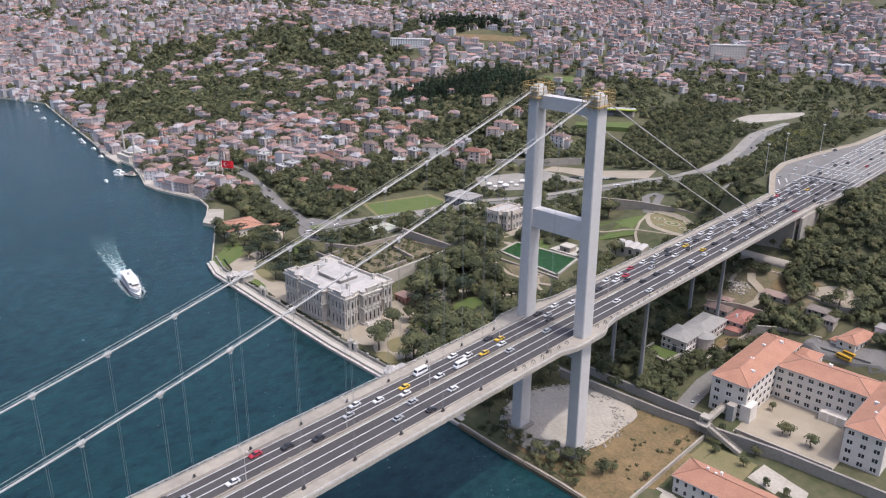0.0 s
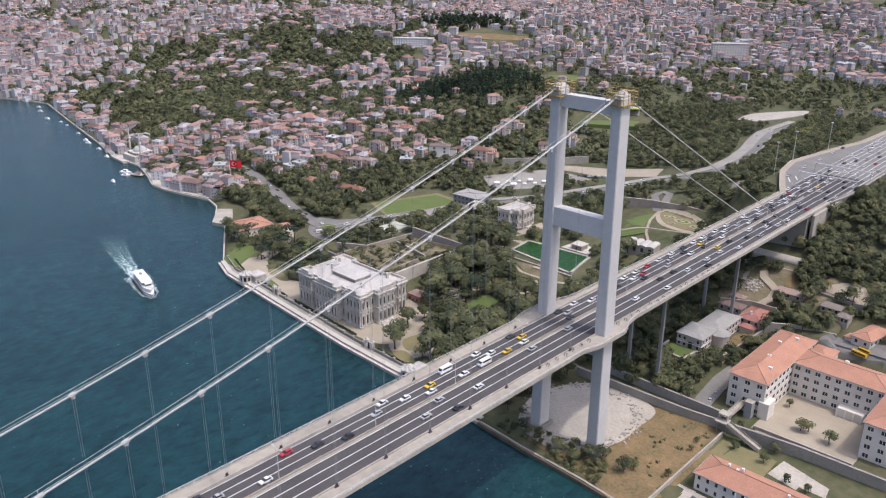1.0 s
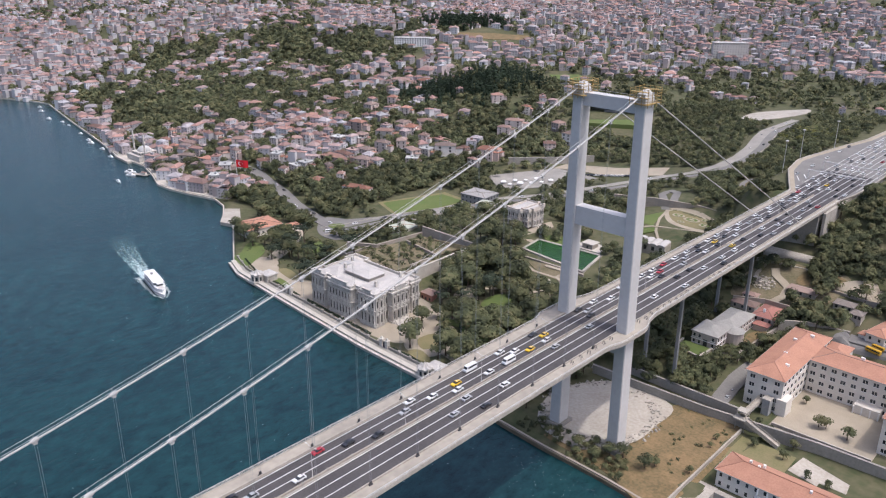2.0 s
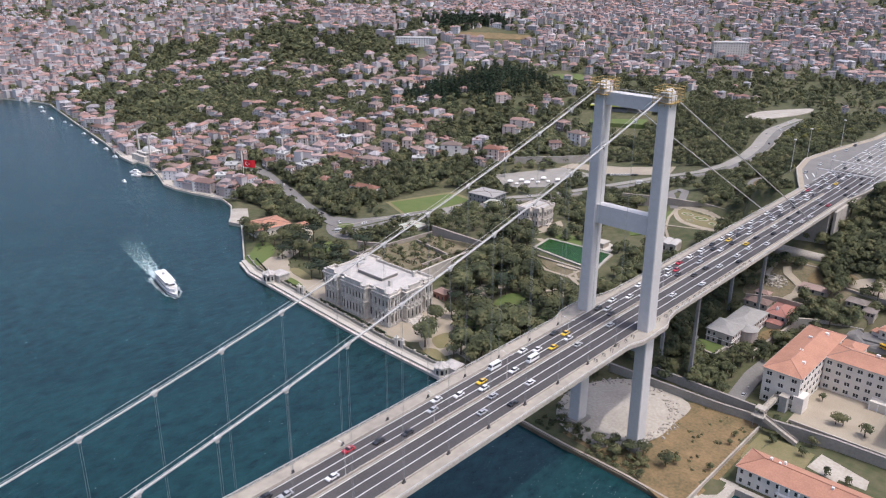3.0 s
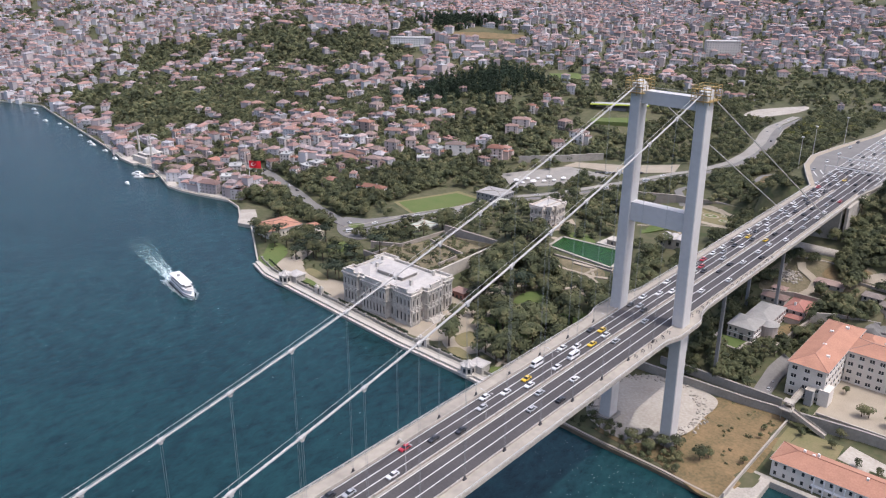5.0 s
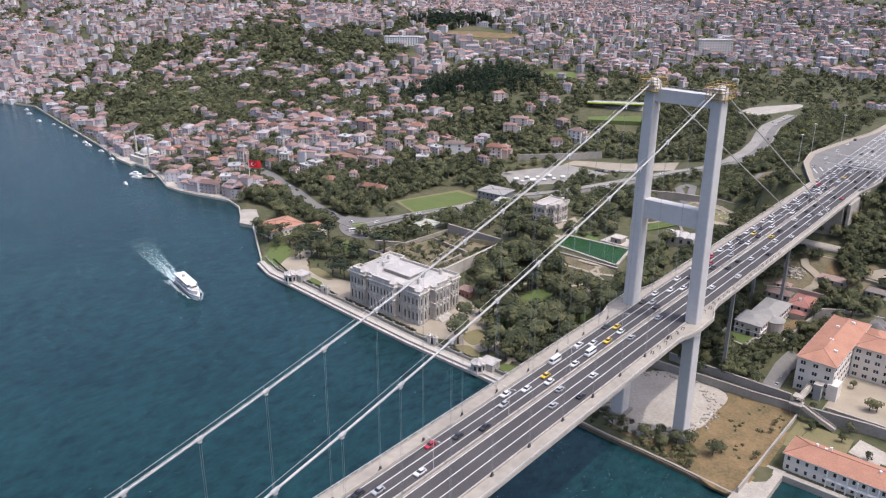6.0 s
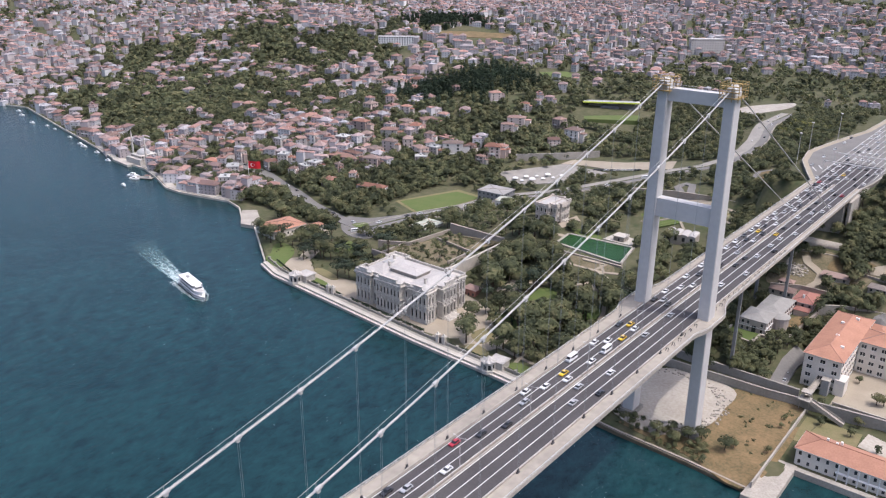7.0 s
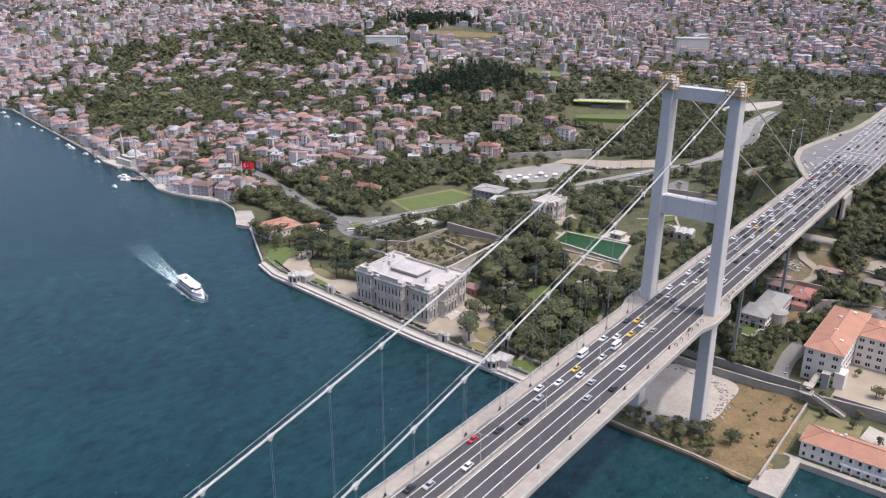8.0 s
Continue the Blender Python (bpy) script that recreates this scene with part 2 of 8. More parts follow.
# ---- building blocks ----
class Shape:
    """Gathers boxes, prisms and tubes into one mesh."""

    def __init__(self):
        self.v, self.f = [], []

    def add(self, verts, faces, m=None):
        k = len(self.v)
        self.v += [tuple(m @ Vector(p)) for p in verts] if m else [tuple(p) for p in verts]
        self.f += [tuple(i + k for i in f) for f in faces]
        return self

    def box(self, x0, x1, y0, y1, z0, z1, m=None, top=1.0):
        cx, cy = (x0 + x1) / 2, (y0 + y1) / 2
        a, b = (x1 - x0) / 2 * top, (y1 - y0) / 2 * top
        v = [(x0, y0, z0), (x1, y0, z0), (x1, y1, z0), (x0, y1, z0), (cx - a, cy - b, z1), (cx + a, cy - b, z1), (cx + a, cy + b, z1), (cx - a, cy + b, z1)]
        return self.add(v, [(3, 2, 1, 0), (4, 5, 6, 7), (0, 1, 5, 4), (1, 2, 6, 5), (2, 3, 7, 6), (3, 0, 4, 7)], m)

    def tube(self, a, b, r0, r1=None, n=8, caps=True):
        a, b = Vector(a), Vector(b)
        r1 = r0 if r1 is None else r1
        q = (b - a).to_track_quat("Z", "Y")
        v = []
        for p, r in ((a, r0), (b, r1)):
            v += [tuple(p + q @ Vector((r * math.cos(2 * math.pi * i / n), r * math.sin(2 * math.pi * i / n), 0))) for i in range(n)]
        f = [(i, (i + 1) % n, n + (i + 1) % n, n + i) for i in range(n)]
        if caps:
            f += [tuple(range(n))[::-1], tuple(range(n, 2 * n))]
        return self.add(v, f)

    def prism(self, ring, z0, z1):
        n = len(ring)
        v = [(x, y, z0) for x, y in ring] + [(x, y, z1) for x, y in ring]
        return self.add(v, [(i, (i + 1) % n, n + (i + 1) % n, n + i) for i in range(n)] + [tuple(range(n))[::-1], tuple(range(n, 2 * n))])

    def hip(self, x0, x1, y0, y1, z0, rise, over=0.5, thick=0.25, m=None):
        """A hipped roof with an eave thickness."""
        x0, x1, y0, y1 = x0 - over, x1 + over, y0 - over, y1 + over
        w, d = x1 - x0, y1 - y0
        s = min(w, d) / 2
        if w >= d:
            r = [(x0 + s, (y0 + y1) / 2), (x1 - s, (y0 + y1) / 2)]
        else:
            r = [((x0 + x1) / 2, y0 + s), ((x0 + x1) / 2, y1 - s)]
        v = [(x0, y0, z0), (x1, y0, z0), (x1, y1, z0), (x0, y1, z0)]
        v += [(a, b, z0 + thick) for a, b, _ in v] + [(*p, z0 + thick + rise) for p in r]
        f = [(3, 2, 1, 0), (0, 1, 5, 4), (1, 2, 6, 5), (2, 3, 7, 6), (3, 0, 4, 7)]
        f += [(4, 5, 9, 8), (5, 6, 9), (6, 7, 8, 9), (7, 4, 8)] if w >= d else [(4, 5, 8), (5, 6, 9, 8), (6, 7, 9), (7, 4, 8, 9)]
        return self.add(v, f, m)

    def mesh(self, name, smooth=False):
        me = bpy.data.meshes.new(name)
        me.from_pydata(self.v, [], self.f)
        if smooth:
            me.polygons.foreach_set("use_smooth", [True] * len(me.polygons))
        me.update()
        return me


def part(name, shape, material, parent=None, label="", smooth=False, at=None):
    me = shape.mesh(name, smooth) if isinstance(shape, Shape) else shape
    if material is not None and not me.materials:
        me.materials.append(material)
    ob = new(name, me)
    if at is not None:
        ob.matrix_basis = at
    if parent is not None:
        ob.parent = parent
    if label:
        ob["label"] = label
    return ob


def thing(name, label, category, group="", kind="", at=None):
    ob = tagged(new(name), label, category, group, kind)
    ob.empty_display_size = 0.5
    if at is not None:
        ob.matrix_basis = at
    return ob


def array_mesh(name, verts, quads, material):
    """A mesh from number arrays, three or four corners a face."""
    k = quads.shape[1]
    me = bpy.data.meshes.new(name)
    me.vertices.add(len(verts))
    me.vertices.foreach_set("co", np.asarray(verts, dtype=np.float32).ravel())
    me.loops.add(quads.size)
    me.loops.foreach_set("vertex_index", quads.ravel().astype(np.int32))
    me.polygons.add(len(quads))
    me.polygons.foreach_set("loop_start", np.arange(0, quads.size, k, dtype=np.int32))
    me.update(calc_edges=True)
    me.validate()
    me.materials.append(material)
    return me


# ---- the lie of the land ----
SHORE_X = [-4900, -2600, -1300, -1130, -1090, -1040, -997, -867, -723, -650, -612, -598, -558, -526, -505, -480, -448, -425, -395, -379, -310, -287, -148, -98, -40, -11, 22, 50, 61, 62, 5000]
SHORE_Y = [-500, -200, 40, 105, 140, 160, 170, 143, 115, 98, 99, 99, 87, 75, 75, 79.5, 87, 81, 61, 60, 15, 7.5, -5.5, -7.5, -15.5, -18.2, -19.2, -21.8, -22.5, 6, 6]
HILLS = [(-965, 626, 110, 34), (-765, 650, 120, 10), (-700, 860, 150, 23), (-440, 500, 120, 5), (-410, 410, 70, 5), (-440, 300, 70, 5),
         (-300, 240, 90, -18), (-200, 300, 70, 2), (-230, 400, 100, -21), (-950, 400, 150, -7), (-1350, 430, 150, 19), (-150, 690, 130, -21)]
HILLS += [(0, 280, 60, 13), (0, 400, 100, 4), (100, 260, 90, 4), (-60, 480, 70, 8), (80, 80, 70, -5), (-150, 165, 45, 5), (-400, 930, 180, -13),
          (-150, 950, 200, -14), (-850, 180, 120, 6), (20, 160, 40, -7), (-80, 230, 50, -8), (-1900, 800, 350, 45), (-1500, 1300, 400, 30), (-2600, 900, 400, 45)]
LEVELS = [(-330, -45, -30, 56, 2.5, 14), (-250, -182, 66, 125, 11, 4), (-178, -92, 130, 205, 20, 12), (-32, 52, -4, 57, 4, 13), (34, 150, 63, 148, 5, 6),
          (53, 150, 3, 55, 3, 4), (-330, -272, 150, 235, 6, 14), (-8, 21, 91, 147, 12, 4), (-42, 42, 262, 560, 59, 14), (-179, -162, 60, 122, 4.5, 3), (-183, -153, 160, 196, 22.6, 5), (-112, -55, 226, 264, 27, 10)]


def shore(x):
    return np.interp(x, SHORE_X, SHORE_Y)


def land(x, y):
    """Height of the ground, for numbers or arrays."""
    x, y = np.asarray(x, dtype=float), np.asarray(y, dtype=float)
    d = y - shore(x)
    k = np.clip(d / 40, 0, 1)
    k = k * k * (3 - 2 * k)
    z = 95 * (1 - np.exp(-np.maximum(d - 30, 0) / 600))
    for cx, cy, s, h in HILLS:
        z = z + h * np.exp(-((x - cx) ** 2 + (y - cy) ** 2) / (2 * s * s))
    z = 2.0 + np.maximum(z, 0) * k
    for x0, x1, y0, y1, h, soft in LEVELS:
        e = np.maximum(np.maximum(np.maximum(x0 - x, x - x1), np.maximum(y0 - y, y - y1)), 0)
        w = np.clip(1 - e / soft, 0, 1)
        z = z + (h - z) * w * w * (3 - 2 * w)
    return z


def gz(x, y):
    return float(land(x, y))


def steps(stops):
    """Grid lines: (from, to, spacing) runs joined."""
    out = []
    for a, b, s in stops:
        out += list(np.arange(a, b, s))
    return np.array(out + [stops[-1][1]])


gx = steps([(-4900, -2000, 150), (-2000, -1100, 30), (-1100, -450, 12), (-450, 160, 4), (160, 600, 40), (600, 4900, 300)])
gd = steps([(0, 12, 3), (12, 300, 5), (300, 700, 14), (700, 1600, 40), (1600, 4800, 200)])
GXX, GDD = np.meshgrid(gx, gd)
GYY = GDD + shore(GXX)
GZZ = land(GXX, GYY)
rows_n, cols_n = GXX.shape
skirt = np.stack([gx, shore(gx), np.full(len(gx), -6.0)], -1)
gv = np.concatenate([skirt, np.stack([GXX, GYY, GZZ], -1).reshape(-1, 3)])
ii, jj = np.meshgrid(np.arange(rows_n), np.arange(cols_n - 1), indexing="ij")
gq = np.stack([ii * cols_n + jj, ii * cols_n + jj + 1, (ii + 1) * cols_n + jj + 1, (ii + 1) * cols_n + jj], -1).reshape(-1, 4)
ground = new("ground", array_mesh("ground", gv, gq, GROUND))
tagged(ground, "hilly ground with dry grass and bare earth", "ground", kind="structure")

sea = part("water", Shape().add([(-4900, -3000, 0), (4900, -3000, 0), (4900, 500, 0), (-4900, 500, 0)], [(0, 1, 2, 3)]), SEA)
tagged(sea, "dark teal strait water with small ripples", "water", kind="structure")


def ribbon(name, points, width, material, lift=0.15, label="", thick=0.5, category="road", heights=None, kind="structure", parent=None):
    """A road or path laid over the ground along a line of places."""
    pts = [Vector((*p[:2], 0)) for p in points]
    fine = []
    for a, b, i in zip(pts, pts[1:], range(len(pts))):
        n = max(1, int((b - a).length / 5))
        fine += [(a.lerp(b, k / n), i + k / n) for k in range(n)]
    fine.append((pts[-1], len(pts) - 1))
    s = Shape()
    v = []
    for i, (p, u) in enumerate(fine):
        t = (fine[min(i + 1, len(fine) - 1)][0] - fine[max(i - 1, 0)][0]).normalized()
        side = Vector((-t.y, t.x, 0)) * width / 2
        for q in (p + side, p - side):
            z = np.interp(u, range(len(heights)), heights) if heights else max(gz(q.x, q.y), gz(p.x, p.y)) + lift
            v += [(q.x, q.y, z), (q.x, q.y, z - thick)]
    f = []
    for i in range(len(fine) - 1):
        k = i * 4
        f += [(k + 2, k + 6, k + 4, k), (k, k + 4, k + 5, k + 1), (k + 3, k + 7, k + 6, k + 2)]
    ob = part(name, s.add(v, f), material, parent)
    return tagged(ob, label, category, kind=kind) if parent is None else ob


def rounded(ring, k=5):
    """A closed curve through the corners of a ring."""
    out, n = [], len(ring)
    for i in range(n):
        a, b, c, d = (Vector(ring[(i + j) % n]) for j in (-1, 0, 1, 2))
        for q in range(k):
            t = q / k
            p = 0.5 * ((2 * b) + (c - a) * t + (2 * a - 5 * b + 4 * c - d) * t * t + (3 * b - a - 3 * c + d) * t ** 3)
            out.append((p.x, p.y))
    return out


def patch(name, ring, material, lift=0.12, label="", category="ground", kind="structure", z=None, soft=False):
    """A flat or gently sloping piece of ground cover with an edge."""
    s = Shape()
    ring = rounded(ring) if soft else ring
    n = len(ring)
    cx, cy = sum(p[0] for p in ring) / n, sum(p[1] for p in ring) / n
    v, rings = [], 6
    for k in range(rings + 1):
        for x, y in ring:
            px, py = cx + (x - cx) * k / rings, cy + (y - cy) * k / rings
            v.append((px, py, (gz(px, py) if z is None else z) + lift))
    v += [(x, y, (gz(x, y) if z is None else z) + lift - 0.8) for x, y in ring]
    f = []
    for k in range(rings + 1):
        for i in range(n):
            j = (i + 1) % n
            f.append((k * n + i, k * n + j, (k + 1) * n + j, (k + 1) * n + i)[::-1])
    return tagged(part(name, s.add(v, f), material), label, category, kind=kind)


def wall_line(name, points, height, thick, material, label, category="wall", base=None, top=None, coping=None):
    """A freestanding wall over the ground along a line; the coping is a part."""
    root = thing(name, label, category, kind="structure")
    s, c = Shape(), Shape()
    for (x0, y0), (x1, y1) in zip(points, points[1:]):
        ln = math.hypot(x1 - x0, y1 - y0)
        n = max(1, int(ln / 12))
        ang = math.atan2(y1 - y0, x1 - x0)
        for k in range(n):
            ax, ay = x0 + (x1 - x0) * (k + 0.5) / n, y0 + (y1 - y0) * (k + 0.5) / n
            g = gz(ax, ay)
            hi = top if top is not None else g + height
            m = Matrix.Translation((ax, ay, 0)) @ Matrix.Rotation(ang, 4, "Z")
            lo = (base if base is not None else g) - 1.5
            s.box(-ln / n / 2, ln / n / 2, -thick / 2, thick / 2, lo, hi, m)
            c.box(-ln / n / 2 - 0.01, ln / n / 2 + 0.01, -thick / 2 - 0.15, thick / 2 + 0.15, hi, hi + 0.25, m)
    part("wall_body", s, material, root)
    part("coping", c, coping or material, root)
    return root


# ---- the bridge ----
def deck_z(y):
    return float(np.interp(y, [-540, -173, 0, 150, 260, 400, 600], [67.5, 63.2, 63.0, 62.0, 61.6, 62.6, 64.0]))


def deck_edge(y):
    """Half the deck's width: the footways swing out round the tower's legs."""
    k = max(0.0, min(1.0, (19 - abs(y + 2)) / 11))
    narrow = 2.2 * max(0.0, min(1.0, (y - 9) / 15))
    return 18.4 - narrow + (2.5 + narrow) * k * k * (3 - 2 * k)


END = 262
deck_ys = list(range(-540, -30, 10)) + list(range(-30, 31, 3)) + list(range(40, END - 5, 10)) + [END]
bridge = thing("suspension_bridge", "grey steel suspension bridge with six traffic lanes over the strait", "bridge")


def sweep(ys, section, closed=True):
    """Sweeps a cross-section, given as a function of y, along the bridge."""
    s, n = Shape(), len(section(ys[0]))
    v = [(x, y, z) for y in ys for x, z in section(y)]
    f = []
    for i in range(len(ys) - 1):
        for j in range(n if closed else n - 1):
            k = (j + 1) % n
            f.append((i * n + j, i * n + k, (i + 1) * n + k, (i + 1) * n + j))
    if closed:
        f += [tuple(range(n))[::-1], tuple(range((len(ys) - 1) * n, len(ys) * n))]
    return s.add(v, f)


def bar(x0, x1, z0, z1, flare=0):
    """A rectangular section at a height above the deck; flare 1 or -1 makes it follow the footway's edge."""
    def section(y):
        o = (deck_edge(y) - 18.4) * flare
        d = deck_z(y)
        return [(x0 + o, d + z0), (x1 + o, d + z0), (x1 + o, d + z1), (x0 + o, d + z1)]
    return section


part("box_girder", sweep(deck_ys, lambda y: [(-13.6, deck_z(y) - 0.5), (-10, deck_z(y) - 3.0), (10, deck_z(y) - 3.0), (13.6, deck_z(y) - 0.5)]), GIRDER, bridge)
for sgn in (-1, 1):
    part("footway", sweep(deck_ys, lambda y: sorted([(sgn * 13.2, deck_z(y) + 0.22), (sgn * deck_edge(y), deck_z(y) + 0.22)])
                          + sorted([(sgn * (deck_edge(y) - 0.2), deck_z(y) - 0.75), (sgn * 13.2, deck_z(y) - 1.1)], reverse=True)), FOOTPATH, bridge, "pale concrete footway slab")
    part("carriageway", sweep(deck_ys, bar(*((-13.2, -1.75) if sgn < 0 else (0.05, 13.2)), -0.5, 0.0)), ASPHALT, bridge, "dark asphalt carriageway")
    part("edge_beam", sweep(deck_ys, bar(*sorted((sgn * 18.4, sgn * 18.75)), -0.9, 0.55, sgn)), CONCRETE, bridge)
    part("handrail", sweep(deck_ys, bar(*sorted((sgn * 18.52, sgn * 18.66)), 1.35, 1.5, sgn)), STEEL, bridge)
    part("handrail", sweep(deck_ys, bar(*sorted((sgn * 18.55, sgn * 18.63)), 0.95, 1.03, sgn)), STEEL, bridge)
    part("crash_barrier", sweep(deck_ys, bar(*sorted((sgn * 13.35, sgn * 13.75)), 0.22, 0.85)), CONCRETE, bridge)
    for x in ((-12.75, -9.1, -5.5, -1.95) if sgn < 0 else (0.25, 4.45, 8.6, 12.75)):
        part("lane_line", sweep(deck_ys, bar(x - 0.16, x + 0.16, 0.0, 0.02)), PAINT, bridge)
part("median_base", sweep(deck_ys, bar(-1.75, 0.05, -0.5, 0.2)), DARKCONCRETE, bridge)
part("median_barrier", sweep(deck_ys, bar(-1.05, -0.65, 0.2, 0.95)), RUBBLE, bridge)
baluster = Shape().box(-0.3, 0.3, -0.35, 0.35, 0.2, 1.2).mesh("barrier_post")
baluster.materials.append(DARKCONCRETE)
for i in range(48):
    y = -220 + i * 10.0
    part("barrier_post", baluster, None, bridge, at=Matrix.Translation((-0.85, y, deck_z(y))))

# railing posts and footway brackets in the stretch the camera passes
post = Shape().box(-0.06, 0.06, -0.06, 0.06, 0.2, 1.45).mesh("railing_post")
post.materials.append(STEEL)
bracket = Shape().add([(0, -0.15, -0.9), (4.6, -0.15, -0.75), (4.6, -0.15, -0.9), (0, -0.15, -2.6), (0, 0.15, -0.9), (4.6, 0.15, -0.75), (4.6, 0.15, -0.9), (0, 0.15, -2.6)],
                      [(0, 3, 2, 1), (4, 5, 6, 7), (0, 1, 5, 4), (1, 2, 6, 5), (2, 3, 7, 6), (3, 0, 4, 7)]).mesh("bracket")
bracket.materials.append(GIRDER)
for i in range(80):
    y = -220 + i * 4.5
    for sgn in (-1, 1):
        part("railing_post", post, None, bridge, at=Matrix.Translation((sgn * (deck_edge(y) + 0.19), y, deck_z(y))))
for i in range(36):
    y = -215 + i * 12.5
    for sgn in (-1, 1):
        if abs(y) > 26:
            part("bracket", bracket, None, bridge, at=Matrix.Translation((sgn * 13.3, y, deck_z(y))) @ Matrix.Rotation(0 if sgn > 0 else math.pi, 4, "Z") @ Matrix.Diagonal(((deck_edge(y) - 13.8) / 4.6, 1, 1, 1)))


# towers: two hollow steel legs and three portal beams
def leg_x(z):
    return 14.3 + (165 - z) * 0.0085


def leg(sgn):
    s = Shape()
    zs = [2, 30, 63, 105, 114, 158, 163]
    v, n = [], 8
    for z in zs:
        hx, hy = 2.25 + (163 - z) * 0.0036, 3.3 + (163 - z) * 0.0022
        c = sgn * leg_x(z)
        b = 0.35
        v += [(c - hx + b, -hy, z), (c + hx - b, -hy, z), (c + hx, -hy + b, z), (c + hx, hy - b, z), (c + hx - b, hy, z), (c - hx + b, hy, z), (c - hx, hy - b, z), (c - hx, -hy + b, z)]
    f = [(i * n + j, i * n + (j + 1) % n, (i + 1) * n + (j + 1) % n, (i + 1) * n + j) for i in range(len(zs) - 1) for j in range(n)]
    f.append(tuple(range((len(zs) - 1) * n, len(zs) * n)))
    return s.add(v, f)


def platform(sgn):
    """The ochre work platform round the saddle: decks, posts and rails."""
    g = part("work_platform", Shape().box(sgn * 14.4 - 3.8, sgn * 14.4 + 3.8, -5.2, 5.2, 160.5, 160.75), RUST, bridge, "ochre scaffold platform round the cable saddle")
    c = sgn * 14.4
    for z in (163.0, 165.3):
        for y0, y1 in ((-5.2, -3.6), (3.6, 5.2)):
            part("plank_deck", Shape().box(c - 3.8, c + 3.8, y0, y1, z, z + 0.2), RUST, g)
    for dx in (-3.9, -1.3, 1.3, 3.9):
        for dy in (-5.1, -1.7, 1.7, 5.1):
            if abs(dx) > 3 or abs(dy) > 4:
                part("standard", Shape().tube((c + dx, dy, 159.5), (c + dx, dy, 166.6), 0.13, n=5), RUST, g)
    for z in (161.8, 164.3, 166.5):
        for dy in (-5.1, 5.1):
            part("ledger", Shape().tube((c - 3.9, dy, z), (c + 3.9, dy, z), 0.09, n=4), RUST, g)
        for dx in (-3.9, 3.9):
            part("ledger", Shape().tube((c + dx, -5.1, z), (c + dx, 5.1, z), 0.09, n=4), RUST, g)


def hose(pts, r, n):
    """One continuous round rope through the places, which run along y."""
    s = Shape()
    v = [(x + r * math.cos(2 * math.pi * i / n), y, z + r * math.sin(2 * math.pi * i / n)) for x, y, z in pts for i in range(n)]
    return s.add(v, [(k * n + i, k * n + (i + 1) % n, (k + 1) * n + (i + 1) % n, (k + 1) * n + i) for k in range(len(pts) - 1) for i in range(n)])


def cable_z(y, sgn=-1):
    return (-0.008 * max(0, -120 - y) if sgn > 0 else 0) + 77.4 + 87.1 * ((y + 537) / 537) ** 2 if y <= 0 else 164.5 - (164.5 - 62.0) * y / 198.0


for sgn in (-1, 1):
    part("tower_leg", leg(sgn), STEEL, bridge)
    part("pedestal", Shape().box(sgn * 15.6 - 4.4, sgn * 15.6 + 4.4, -5.5, 5.5, 1.0, 6.0, top=0.92), DARKCONCRETE, bridge)
    part("saddle", Shape().box(sgn * 14.4 - 1.7, sgn * 14.4 + 1.7, -3.4, 3.4, 163, 164.4).box(sgn * 14.4 - 1.1, sgn * 14.4 + 1.1, -2.6, 2.6, 164.4, 165.6, top=0.7), STEEL, bridge)
    platform(sgn)
    s = Shape()
    ys = [-537 + i * 537 / 40 for i in range(41)] + [66, 132, 197]
    pts = [(sgn * 14.2, y, cable_z(y, sgn)) for y in ys]
    part("main_cable", hose(pts, 0.29, 10), CABLE, bridge, smooth=True)
    for off in (-0.75, 0.75):
        part("hand_rope", hose([(a[0] + off, a[1], a[2] + 1.25) for a in pts[:41]], 0.06, 4), CABLE, bridge)
for zt, h, hy in ((161.6, 5.2, 2.3), (113.8, 8.2, 2.5), (58.0, 6.0, 2.5)):
    w = leg_x(zt) - 2.2
    part("portal_beam", Shape().box(-w, w, -hy, hy, zt - h, zt), STEEL, bridge)
part("beam_railing", Shape().box(-11.8, 11.8, -2.2, -2.1, 162.5, 162.6).box(-11.8, 11.8, 2.1, 2.2, 162.5, 162.6), STEEL, bridge)

band = Shape().tube((0, -0.9, -0.19), (0, 0.9, 0.19), 0.54, n=10).box(-0.3, 0.3, -0.5, 0.5, -1.1, -0.4).tube((-0.75, 0, 0.2), (-0.75, 0, 1.3), 0.06, n=4).tube((0.75, 0, 0.2), (0.75, 0, 1.3), 0.06, n=4).mesh("cable_band")
band.materials.append(CABLE)
for k in range(25):
    y = -23.5 - k * 20.35
    for sgn in (-1, 1):
        z = cable_z(y, sgn)
        slope = math.atan((cable_z(y + 1) - cable_z(y - 1)) / 2)
        part("cable_band", band, None, bridge, at=Matrix.Translation((sgn * 14.2, y, z)) @ Matrix.Rotation(slope - 0.2, 4, "X"))
        for off in (-0.28, 0.28):
            part("hanger", Shape().tube((sgn * 14.2, y + off, deck_z(y) + 0.1), (sgn * 14.2, y + off, z - 0.8), 0.035, n=5), HANGER, bridge)
        part("hanger_anchor", Shape().box(sgn * 14.2 - 0.3, sgn * 14.2 + 0.3, y - 0.7, y + 0.7, deck_z(y) + 0.2, deck_z(y) + 0.7).box(sgn * 14.2 - 0.16, sgn * 14.2 + 0.16, y - 0.4, y + 0.4, deck_z(y) + 0.7, deck_z(y) + 1.7), DARKMETAL, bridge)

